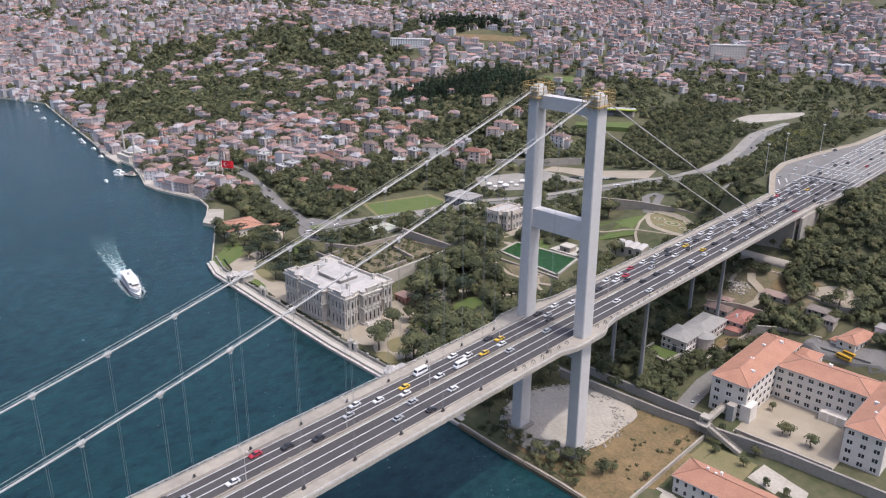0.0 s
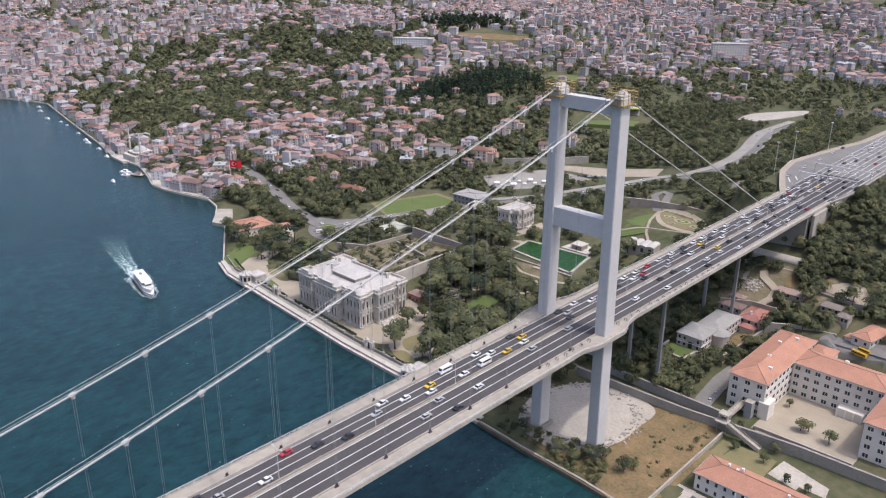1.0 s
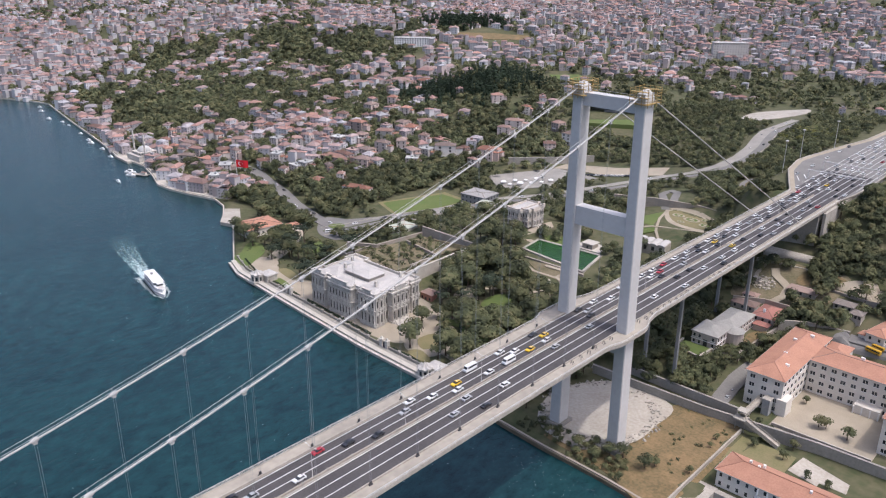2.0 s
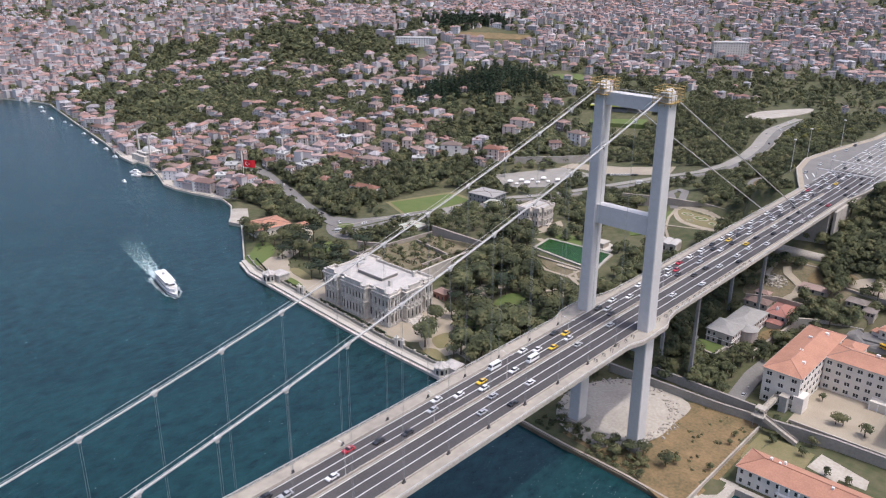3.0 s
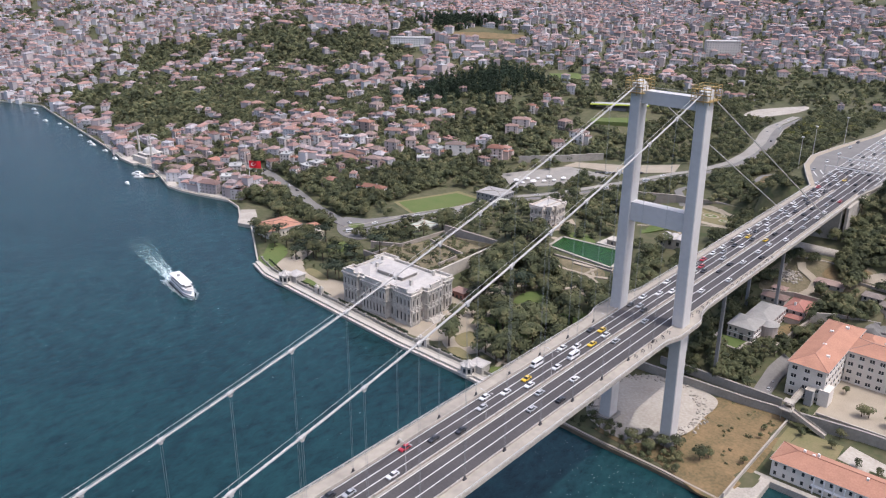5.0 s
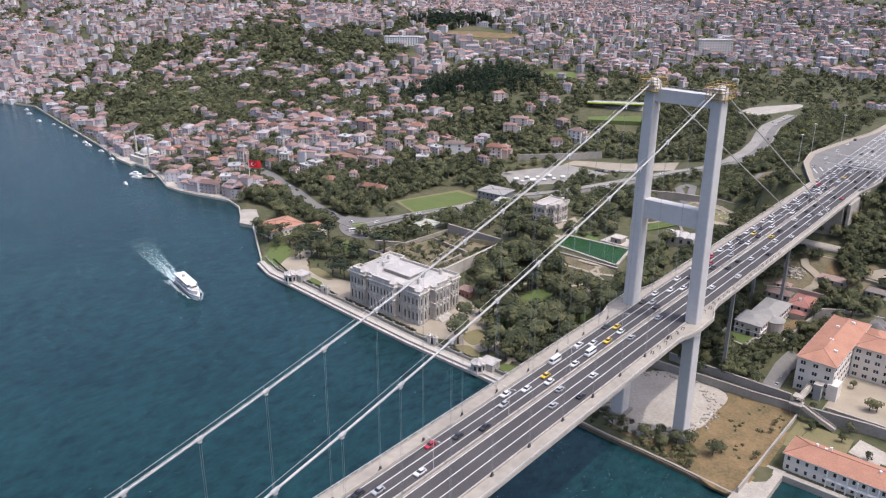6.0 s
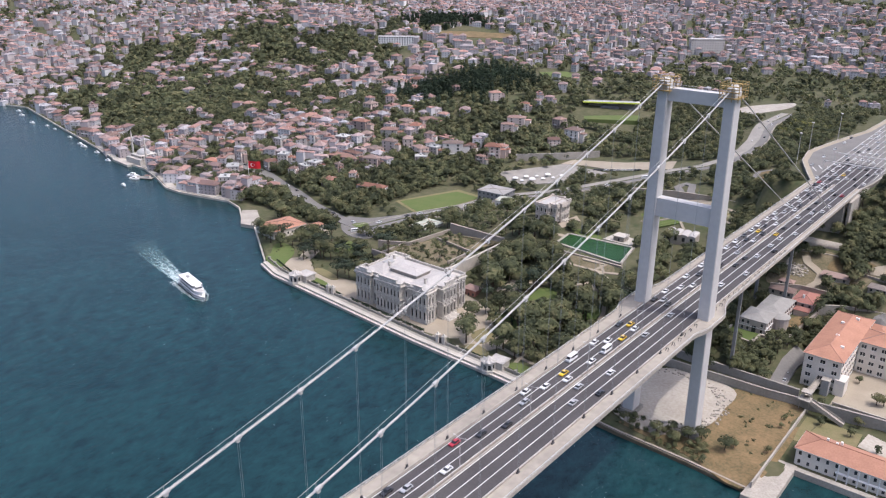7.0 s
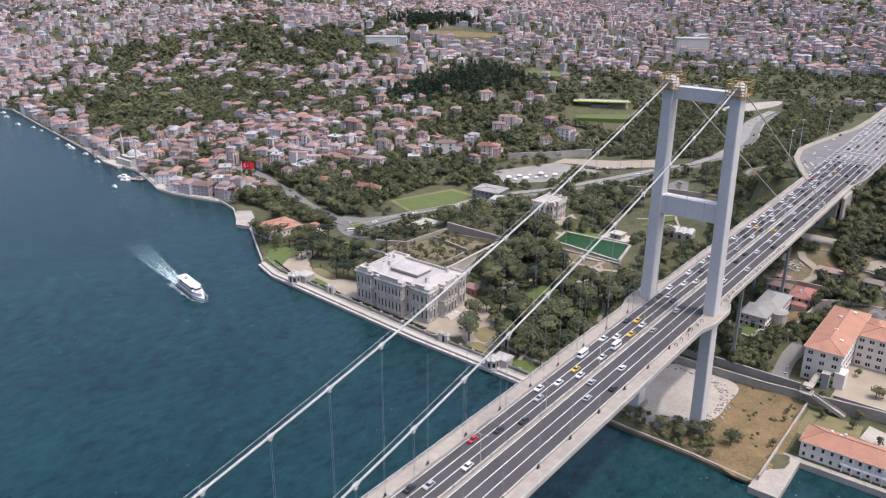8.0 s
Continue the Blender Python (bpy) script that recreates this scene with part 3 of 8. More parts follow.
# approach piers and the abutment
for y in (66, 148):
    for x in (-8.5, 8.5):
        part("pier_column", Shape().box(x - 0.8, x + 0.8, y - 0.8, y + 0.8, gz(x, y) - 2, deck_z(y) - 3.6, top=0.9), PIERSTEEL, bridge)
    part("pier_cap", Shape().box(-10.5, 10.5, y - 1.5, y + 1.5, deck_z(y) - 3.8, deck_z(y) - 2.9), STEEL, bridge)
abutment = thing("bridge_abutment", "weathered concrete abutment carrying the end of the bridge", "abutment", kind="structure")
part("abutment_body", Shape().box(-17, 17, 236, 262, 28, deck_z(240) - 1.3), DARKCONCRETE, abutment)
part("bearing_wall", Shape().box(-15, 15, 228, 236, 24, deck_z(240) - 3.1), DARKCONCRETE, abutment)
for sgn in (-1, 1):
    part("wing_wall", Shape().box(*sorted((sgn * 17, sgn * 18.6)), 230, 290, 26, deck_z(250) - 0.95), CONCRETE, abutment)

# the motorway and the toll plaza behind the abutment
plaza = thing("toll_plaza", "wide asphalt motorway and toll plaza with lane lines", "road", kind="structure")


def plaza_edge(y, sgn):
    if sgn > 0:
        return float(np.interp(y, [262, 280, 300, 900], [16.2, 19, 20, 22]))
    return -float(np.interp(y, [262, 275, 314, 345, 384, 428, 469, 900], [16.2, 22, 38, 43, 39, 28, 23, 22]))


pys = [262, 270, 280, 290, 300, 315, 330, 345, 360, 400, 450, 500, 560, 640, 760, 900]
s = Shape()
s.add([(plaza_edge(y, q), y, deck_z(y) - w) for y in pys for q, w in ((-1, 0), (1, 0))],
      [(i * 2, i * 2 + 1, i * 2 + 3, i * 2 + 2) for i in range(len(pys) - 1)])
s.add([(plaza_edge(y, q), y, deck_z(y) - w) for y in pys for q in (-1, 1) for w in (0, 9)],
      [f for i in range(len(pys) - 1) for f in ((i * 4, i * 4 + 4, i * 4 + 5, i * 4 + 1), (i * 4 + 2, i * 4 + 3, i * 4 + 7, i * 4 + 6))])
part("roadway", s, STREET, plaza, "worn grey asphalt apron of the toll plaza")
part("sandy_verge", sweep(pys, lambda y: [(plaza_edge(y, -1) + 0.4, deck_z(y) + 0.002), (plaza_edge(y, -1) + 4.0, deck_z(y) + 0.002), (plaza_edge(y, -1) + 4.0, deck_z(y) + 0.03), (plaza_edge(y, -1) + 0.4, deck_z(y) + 0.03)]), GRAVEL, plaza, "sandy verge of the toll plaza")
for x in (-17, -13, -9, -4.5, 0.0, 4.5, 9, 13, 17):
    part("lane_line", sweep([y for y in pys if plaza_edge(y, 1) > abs(x) + 2], bar(x - 0.17, x + 0.17, 0.01, 0.05)), PAINT, plaza)
part("main_lanes", sweep([y for y in pys if y < 340], bar(-15.8, 15.8, 0.003, 0.012)), ASPHALT, plaza, "dark worn asphalt of the main lanes")
for sgn in (-1, 1):
    part("kerb", sweep(pys, lambda y: [(plaza_edge(y, sgn) - 0.4, deck_z(y) - 0.5), (plaza_edge(y, sgn) + 0.4, deck_z(y) - 0.5), (plaza_edge(y, sgn) + 0.4, deck_z(y) + 0.5), (plaza_edge(y, sgn) - 0.4, deck_z(y) + 0.5)]), CONCRETE, plaza)


def gantry(y):
    g = thing("sign_gantry", "pale steel gantry spanning the motorway lanes", "gantry", "gantries over the toll plaza")
    d = deck_z(y)
    w = 19
    for x in (-w, 0, w):
        part("post", Shape().box(x - 0.2, x + 0.2, y - 0.2, y + 0.2, d, d + 6.4), STEEL, g)
    part("truss", Shape().box(-w - 0.5, w + 0.5, y - 0.5, y - 0.3, d + 6.1, d + 6.4).box(-w - 0.5, w + 0.5, y + 0.3, y + 0.5, d + 6.1, d + 6.4).box(-w - 0.5, w + 0.5, y - 0.5, y + 0.5, d + 6.5, d + 6.6), STEEL, g)
    return g


for y in (300, 330):
    gantry(y)
for k in range(5):
    part("chevron_line", Shape().box(-0.35, 0.35, -6, 6, 0.02, 0.06, Matrix.Translation((-24 + k * 1.9, 296 + k * 8, deck_z(300))) @ Matrix.Rotation(0.5, 4, "Z")), PAINT, plaza)


def light_mast(x, y):
    g = thing("light_mast", "tall grey steel floodlight mast beside the toll plaza", "light mast", "masts beside the toll plaza", at=Matrix.Translation((x, y, deck_z(y))))
    part("mast", Shape().tube((0, 0, -12), (0, 0, 21), 0.3, 0.14, n=8), STEEL, g)
    part("lamp_ring", Shape().tube((0, 0, 20.6), (0, 0, 21.2), 1.1, 1.1, n=10), STEEL, g)


for x, y in ((-41.5, 313), (-45.5, 357), (-37, 407)):
    light_mast(x, y)

# lamps on slim masts along the median
def street_lamp(x, y, z, h=11):
    g = thing("street_lamp", "slim grey steel street lamp with two arms", "street lamp", "lamps along the bridge", at=Matrix.Translation((x, y, z)))
    part("mast", Shape().tube((0, 0, 0), (0, 0, h), 0.09, 0.05, n=6), STEEL, g)
    for sgn in (-1, 1):
        part("arm", Shape().tube((0, 0, h), (sgn * 2.0, 0, h + 0.5), 0.06, n=5), STEEL, g)
        part("lamp_head", Shape().box(*sorted((sgn * 1.8, sgn * 2.7)), -0.18, 0.18, h + 0.4, h + 0.58), STEEL, g)
    return g


first_lamp = street_lamp(-0.85, -196, deck_z(-196) + 0.95)
for k in range(1, 16):
    y = -196 + k * 40
    if abs(y) > 10:
        copy_thing(first_lamp, Matrix.Translation((-0.85, y, deck_z(y) + (0.95 if y < 262 else 0))))


# ---- vehicles ----
def paint(name, c):
    m = mat(name, c, [v * 0.9 for v in c], rough=0.35, big=0.3, fine=2.0, spec=0.5)
    m.node_tree.nodes["Principled BSDF"].inputs["Coat Weight"].default_value = 0.3
    return m


PAINTS = {"w": ("white", paint("white_car_paint", (0.78, 0.78, 0.77))), "s": ("silver", paint("silver_car_paint", (0.42, 0.43, 0.44))),
          "k": ("black", paint("black_car_paint", (0.03, 0.03, 0.035))), "y": ("yellow", paint("yellow_car_paint", (0.80, 0.52, 0.03))),
          "r": ("red", paint("red_car_paint", (0.45, 0.03, 0.05))), "b": ("blue", paint("blue_car_paint", (0.04, 0.08, 0.20)))}
TYRE = mat("tyre_rubber", (0.025, 0.025, 0.026), rough=0.9, big=1, fine=6)


def loft(profile, inset):
    """A car body from a side outline (y, z), narrowed by inset(z) towards the roof."""
    s, n = Shape(), len(profile)
    v = [(-inset(z), y, z) for y, z in profile] + [(inset(z), y, z) for y, z in profile]
    return s.add(v, [(i, (i + 1) % n, n + (i + 1) % n, n + i) for i in range(n)] + [tuple(range(n))[::-1], tuple(range(n, 2 * n))])


def make_car(key, shape):
    """A car, van or coach, nose towards +y, standing on z = 0."""
    colour, pm = PAINTS[key]
    kinds = {"car": ("car", f"{colour} saloon car on the bridge road"), "van": ("van", f"{colour} minibus with dark windows"), "taxi": ("taxi", "yellow taxi saloon on the bridge road")}
    g = thing(*((kinds[shape][0], kinds[shape][1], kinds[shape][0])), group="traffic on the bridge")
    if shape == "van":
        L, H = 6.4, 2.5
        body = [(-3.2, 0.35), (3.2, 0.35), (3.2, 1.1), (2.9, 1.35), (2.3, 2.3), (2.0, 2.5), (-3.1, 2.5), (-3.2, 2.3)]
        part("body", loft(body, lambda z: 1.0 if z < 1.3 else 0.88), pm, g)
        part("windscreen", Shape().add([(-0.86, 2.88, 1.42), (0.86, 2.88, 1.42), (0.8, 2.38, 2.25), (-0.8, 2.38, 2.25)], [(0, 1, 2, 3)]), SHADEGLASS, g)
        for sgn in (-1, 1):
            part("side_window", Shape().box(*sorted((sgn * 0.86, sgn * 0.99)), -2.8, 1.9, 1.45, 2.15), SHADEGLASS, g)
        part("rear_window", Shape().box(-0.75, 0.75, -3.24, -3.15, 1.45, 2.15), SHADEGLASS, g)
        wy = 2.0
    else:
        body = [(-2.2, 0.3), (2.2, 0.3), (2.25, 0.6), (2.05, 0.82), (1.0, 0.95), (-1.5, 0.98), (-2.2, 0.92), (-2.25, 0.6)]
        shell = loft(body, lambda z: 0.9)
        top = loft([(-1.15, 1.4), (0.25, 1.4), (0.1, 1.47), (-1.0, 1.47)], lambda z: 0.66)
        part("body", shell.add(top.v, top.f), pm, g)
        part("cabin_glass", loft([(-1.75, 0.97), (1.05, 0.95), (0.3, 1.41), (-1.2, 1.41)], lambda z: 0.84 if z < 1.2 else 0.68), SHADEGLASS, g)
        wy = 1.35
        if shape == "taxi":
            part("roof_sign", Shape().box(-0.3, 0.3, -0.35, -0.15, 1.47, 1.62), PAINTS["w"][1], g)
    for sgn in (-1, 1):
        for y in (-wy, wy):
            part("wheel", Shape().tube((sgn * 0.68, y, 0.33), (sgn * 0.93, y, 0.33), 0.33, n=10), TYRE, g)
    return g


CARS = {}
LANES = [-10.9, -7.3, -3.7, 2.35, 6.5, 10.7]


def drive(key, lane, y):
    shape = {"V": "van", "y": "taxi"}.get(key, "car")
    name = ("w" if key == "V" else key, shape)
    x = LANES[lane] if isinstance(lane, int) else lane
    m = Matrix.Translation((x, y, deck_z(y) + 0.03)) @ Matrix.Rotation(0 if x > 0 else math.pi, 4, "Z")
    if name in CARS:
        return copy_thing(CARS[name], m)
    CARS[name] = make_car(*name)
    CARS[name].matrix_basis = m
    return CARS[name]


TRAFFIC = {0: "k-179 r-146 w-104 V-71 w-53 k-31 k3 w15 w39 w58 w69 r80 w92 w105 k118 w130 w141 w156 w170",
           1: "s-174 k-136 s-110 w-96 y-83 w-48 y-28 s5 w24 k46 w61 r70 s97 k112 y131 k143 w160 s176",
           2: "w-159 k-126 w-86 w-68 V-56 y-42 w-31 k2 w30 k65 s88 w113 k128 w150",
           3: "s-88 s-33 s-8 k70 k83 y132 k146 w172", 4: "s-99 w-71 w40 w90 w111 w126 k160 w185", 5: "k-87 w62 k104 w140 s168"}
for lane, text in TRAFFIC.items():
    for item in text.split():
        drive(item[0], lane, int(item[1:]))
rng = random.Random(5)
for y0, y1, gap, lanes in ((185, 262, 13, LANES), (268, 500, 17, [-28.0, -15.0, -11.0, -6.8, -2.3, 2.3, 6.8, 11.0, 15.0])):
    for x in lanes:
        y = y0 + rng.uniform(0, gap)
        while y < y1:
            if abs(x) < 20 or x > plaza_edge(max(y, 262), -1) + 3:
                drive(rng.choice("wwwwwwssskkkkkwwsswkwwwwsskkwsry"), float(x), y)
            y += gap * rng.uniform(0.6, 1.8) * (1.0 if x < 0 else 1.5)


# trestles left on the footway by the maintenance crew
def trestle():
    g = thing("cable_trestle", "dark steel trestle standing on the footway", "trestle", "trestles on the footway")
    for x in (-0.5, 0.5):
        part("leg", Shape().tube((x, -0.6, 0), (x, 0, 1.3), 0.08, n=5).tube((x, 0.6, 0), (x, 0, 1.3), 0.08, n=5), DARKMETAL, g)
    part("bar", Shape().tube((-0.7, 0, 1.3), (0.7, 0, 1.3), 0.1, n=6), DARKMETAL, g)
    return g


first_trestle = trestle()
first_trestle.matrix_basis = Matrix.Translation((15.4, -40, deck_z(-40) + 0.22))
for k in range(26):
    y = -34 + k * 5.6
    if abs(y) > 7:
        copy_thing(first_trestle, Matrix.Translation((15.3 + 0.3 * math.sin(k * 2.3), y, deck_z(y) + 0.22)) @ Matrix.Rotation(0.4 * math.sin(k * 1.7), 4, "Z"))


# ---- trees ----
def leaf_cloud(rng, n, size, clumps, corners=4):
    """Small leaf cards round a handful of clumps; returns corner places and faces."""
    ci = rng.integers(0, len(clumps), n)
    c = np.array([k[:3] for k in clumps])[ci]
    r = np.array([k[3:] for k in clumps])[ci]
    d = rng.normal(size=(n, 3))
    d /= np.linalg.norm(d, axis=1)[:, None]
    d[:, 2] = np.where((d[:, 2] < -0.15) & (rng.uniform(0, 1, n) < 0.75), -d[:, 2], d[:, 2])
    rad = rng.uniform(0.78, 1.06, n)[:, None]
    p = c + d * r * rad
    mid = np.average(np.array([k[:3] for k in clumps]), axis=0) * np.array([1, 1, 0.85])
    out = p - mid
    out /= np.linalg.norm(out, axis=1)[:, None] + 1e-6
    nrm = d * 0.55 + out * 0.75 + rng.normal(scale=0.26, size=(n, 3)) + np.array([0, 0, 0.25])
    nrm /= np.linalg.norm(nrm, axis=1)[:, None]
    u = np.cross(nrm, rng.normal(size=(n, 3)))
    u /= np.linalg.norm(u, axis=1)[:, None]
    w = np.cross(nrm, u)
    s = size * rng.uniform(0.6, 1.3, n)[:, None]
    ring = [p - u * s, p - w * s * 0.7, p + u * s, p + w * s * 0.7] if corners == 4 else [p - u * s * 1.1, p - w * s * 1.2 + u * s * 0.3, p + (u + w) * s * 0.9]
    v = np.stack(ring, 1).reshape(-1, 3)
    return v, np.arange(n * corners).reshape(-1, corners)


def crown_clumps(rng, h, spread, kind, count=11):
    if kind == "cypress":
        return [(rng.normal(0, 0.12), rng.normal(0, 0.12), h * (0.12 + 0.8 * k / 8), (1.25 - abs(k / 8 - 0.3) * 1.25) * spread, (1.25 - abs(k / 8 - 0.3) * 1.25) * spread, h * 0.11) for k in range(9)]
    if kind == "pine":
        return [(rng.normal(0, spread * 0.5), rng.normal(0, spread * 0.5), h * rng.uniform(0.66, 0.95), spread * 0.5, spread * 0.5, h * 0.09) for _ in range(9)]
    out, g = [], (11 / count) ** 0.33
    for k in range(count):
        a, q = rng.uniform(0, 2 * math.pi), math.sqrt(rng.uniform(0.05, 1)) * spread * 0.62
        hz = h * (0.34 + 0.46 * math.sqrt(rng.uniform(0.1, 1)) * (1 - 1.1 * (q / spread) ** 2))
        out.append((q * math.cos(a), q * math.sin(a), hz, spread * g * rng.uniform(0.30, 0.46), spread * g * rng.uniform(0.30, 0.46), h * g * rng.uniform(0.12, 0.19)))
    out.append((0, 0, h * 0.76, spread * 0.5, spread * 0.5, h * 0.17))
    return out


def make_tree(seed, kind, h, spread, leaves, size):
    rng = np.random.default_rng(seed)
    label = {"cypress": "tall dark narrow cypress tree", "pine": "umbrella-shaped dark green pine tree", "broad": "broad-leaved green garden tree with a rounded uneven crown"}[kind]
    g = thing("tree", label, "tree", "garden and street trees")
    clumps = crown_clumps(rng, h, spread, kind)
    t = Shape().tube((0, 0, -1.0), (0.1, 0.05, h * 0.45), 0.035 * h, 0.02 * h, n=6).tube((0.1, 0.05, h * 0.45), (0, 0, h * 0.8), 0.02 * h, 0.006 * h, n=5)
    for c in clumps[:6]:
        t.tube((0.08, 0.04, h * 0.4), c[:3], 0.012 * h, 0.004 * h, n=4)
    part("trunk", t, BARK, g)
    v, q = leaf_cloud(rng, leaves, size, clumps)
    part("crown", array_mesh("crown", v, q, {"cypress": DARKLEAVES, "pine": CEDAR}.get(kind, LEAVES)), None, g)
    return g


PROTO = {}
for i, (kind, h, sp, nl, sz) in enumerate([("broad", 11, 5.5, 520, 0.62), ("broad", 14, 7.0, 640, 0.70), ("broad", 8.5, 4.4, 420, 0.52), ("broad", 12, 5.0, 520, 0.6),
                                           ("cypress", 14, 1.6, 300, 0.5), ("pine", 13, 5.5, 460, 0.6), ("broad", 6, 3.4, 300, 0.45), ("broad", 3.2, 2.4, 220, 0.34)]):
    PROTO[i] = [make_tree(100 + i, kind, h, sp, nl, sz), False]


def plant(i, x, y, scale=1.0, z=None, turn=None):
    m = Matrix.Translation((x, y, gz(x, y) if z is None else z)) @ Matrix.Rotation(TREES.uniform(0, 6.28) if turn is None else turn, 4, "Z")
    ob, used = PROTO[i]
    if used:
        ob = copy_thing(ob, m)
    PROTO[i][1] = True
    ob.matrix_basis = m @ Matrix.Scale(scale, 4)
    return ob


TREES = random.Random(11)
KEEP = []          # plan rectangles that stay clear of trees and houses


def clear(x, y, pad=0.0):
    return all(not (a - pad < x < b + pad and c - pad < y < d + pad) for a, b, c, d in KEEP)


def off_roads(x, y, pad=0.0):
    for pts, w in ROADS:
        for (ax, ay), (bx, by) in zip(pts, pts[1:]):
            dx, dy = bx - ax, by - ay
            k = max(0, min(1, ((x - ax) * dx + (y - ay) * dy) / (dx * dx + dy * dy)))
            if math.hypot(ax + k * dx - x, ay + k * dy - y) < w / 2 + pad:
                return False
    return True


# ---- shore, garden and palace ----
promenade = [(-309, 11), (-287, 3.2), (-222, -2.6), (-148, -9), (-98, -11), (-92, -11.5), (-40, -14.8)]
quay = thing("quay", "white stone quay and promenade along the water", "quay", kind="structure")


def strip(name, line, inner, outer, z0, z1, material, parent):
    """A slab along a line, from inner to outer metres to its left."""
    s = Shape()
    v = []
    for i, (x, y) in enumerate(line):
        a, b = Vector(line[max(i - 1, 0)]), Vector(line[min(i + 1, len(line) - 1)])
        t = (b - a).normalized()
        nrm = Vector((-t.y, t.x))
        for o, z in ((inner, z0), (outer, z0), (outer, z1), (inner, z1)):
            v.append((x + nrm.x * o, y + nrm.y * o, z))
    n = len(line)
    f = [(i * 4 + j, i * 4 + (j + 1) % 4, i * 4 + 4 + (j + 1) % 4, i * 4 + 4 + j) for i in range(n - 1) for j in range(4)]
    f += [(3, 2, 1, 0), tuple(range(n * 4 - 4, n * 4))]
    return part(name, s.add(v, f), material, parent)


strip("quay_wall", promenade, -1.6, 0.2, -6, 1.5, STONE, quay)
strip("paving", promenade, 0.2, 3.3, -2, 2.75, STONE, quay)
strip("wall_foot", promenade, 3.3, 5.6, -2, 2.68, DARKCONCRETE, quay)
strip("kerb_stone", promenade, -1.8, -0.4, 1.5, 1.75, MARBLE, quay)
west = [(x, float(shore(x)) - 0.9) for x in (-1090, -1040, -997, -867, -723, -650, -612, -598, -558, -526, -505, -480, -448, -425, -395, -379, -372, -345, -311)]
strip("quay_wall", west, -0.4, 1.2, -6, 1.9, STONE, quay)
strip("waterfront_terrace", west[4:13], 1.2, 8.5, -2, 2.25, STONE, quay)
east = [(-40, -16.4), (-11, -18.9), (4, -19.3), (22, -20.1), (36, -21.5), (50, -22.8)]
strip("earth_bank", east, -0.5, 0.9, -6, 1.7, BANK, quay)
strip("edge_stones", east, 0.2, 1.3, 0, 2.35, RUBBLE, quay)
landing = thing("stone_landing", "pale stone landing beside the boat slip", "quay", kind="structure")
part("slab", Shape().prism([(-415, 75), (-388, 53), (-374, 57), (-378, 66), (-406, 84)], -4, 2.7), CONCRETE, landing)
mole = thing("concrete_mole", "bare concrete mole beside a small harbour basin", "quay", kind="structure")
part("slab", Shape().prism([(49.5, -29), (62, -29), (62, 6), (51, 6)], -5, 3.1), CONCRETE, mole)
part("slab", Shape().box(62, 130, 2.6, 5.5, -5, 3.0), CONCRETE, mole)


def garden_wall():
    root = thing("garden_wall", "weathered grey stone garden wall with piers along the quay", "wall", kind="structure")
    line = [(-309, 17), (-287, 9.4), (-271, 7.8)], [(-257, 6.4), (-222, 3.6), (-148, -2.6), (-103, -4.8)], [(-90, -5.2), (-50, -7.5)]
    pier = Shape().box(-0.7, 0.7, -0.7, 0.7, 0, 2.2).box(-0.85, 0.85, -0.85, 0.85, 2.2, 2.45).mesh("pier")
    pier.materials.append(DARKCONCRETE)
    for run in line:
        strip("wall_body", run, 0.0, 0.6, 1.0, 4.1, DARKCONCRETE, root)
        for (x0, y0), (x1, y1) in zip(run, run[1:]):
            n = max(1, int(math.hypot(x1 - x0, y1 - y0) / 9))
            for k in range(n):
                part("pier", pier, None, root, at=Matrix.Translation((x0 + (x1 - x0) * k / n, y0 + (y1 - y0) * k / n + 0.3, 2.4)))


garden_wall()


def gate_posts(x, y):
    g = thing("quay_gate", "tall carved marble gate posts in the quay wall", "gate", "gates in the quay wall")
    for dx in (-2.2, 2.2):
        part("gate_post", Shape().box(x + dx - 1, x + dx + 1, y - 1, y + 1, 2.4, 7.2).box(x + dx - 1.3, x + dx + 1.3, y - 1.3, y + 1.3, 7.2, 7.7).box(x + dx - 0.8, x + dx + 0.8, y - 0.8, y + 0.8, 7.7, 9.0, top=0.3), MARBLE, g)
    part("grille", Shape().box(x - 1.2, x + 1.2, y - 0.1, y + 0.1, 2.4, 6.0), DARKMETAL, g)


gate_posts(-232, 4.6)
gate_posts(-133, -3.4)


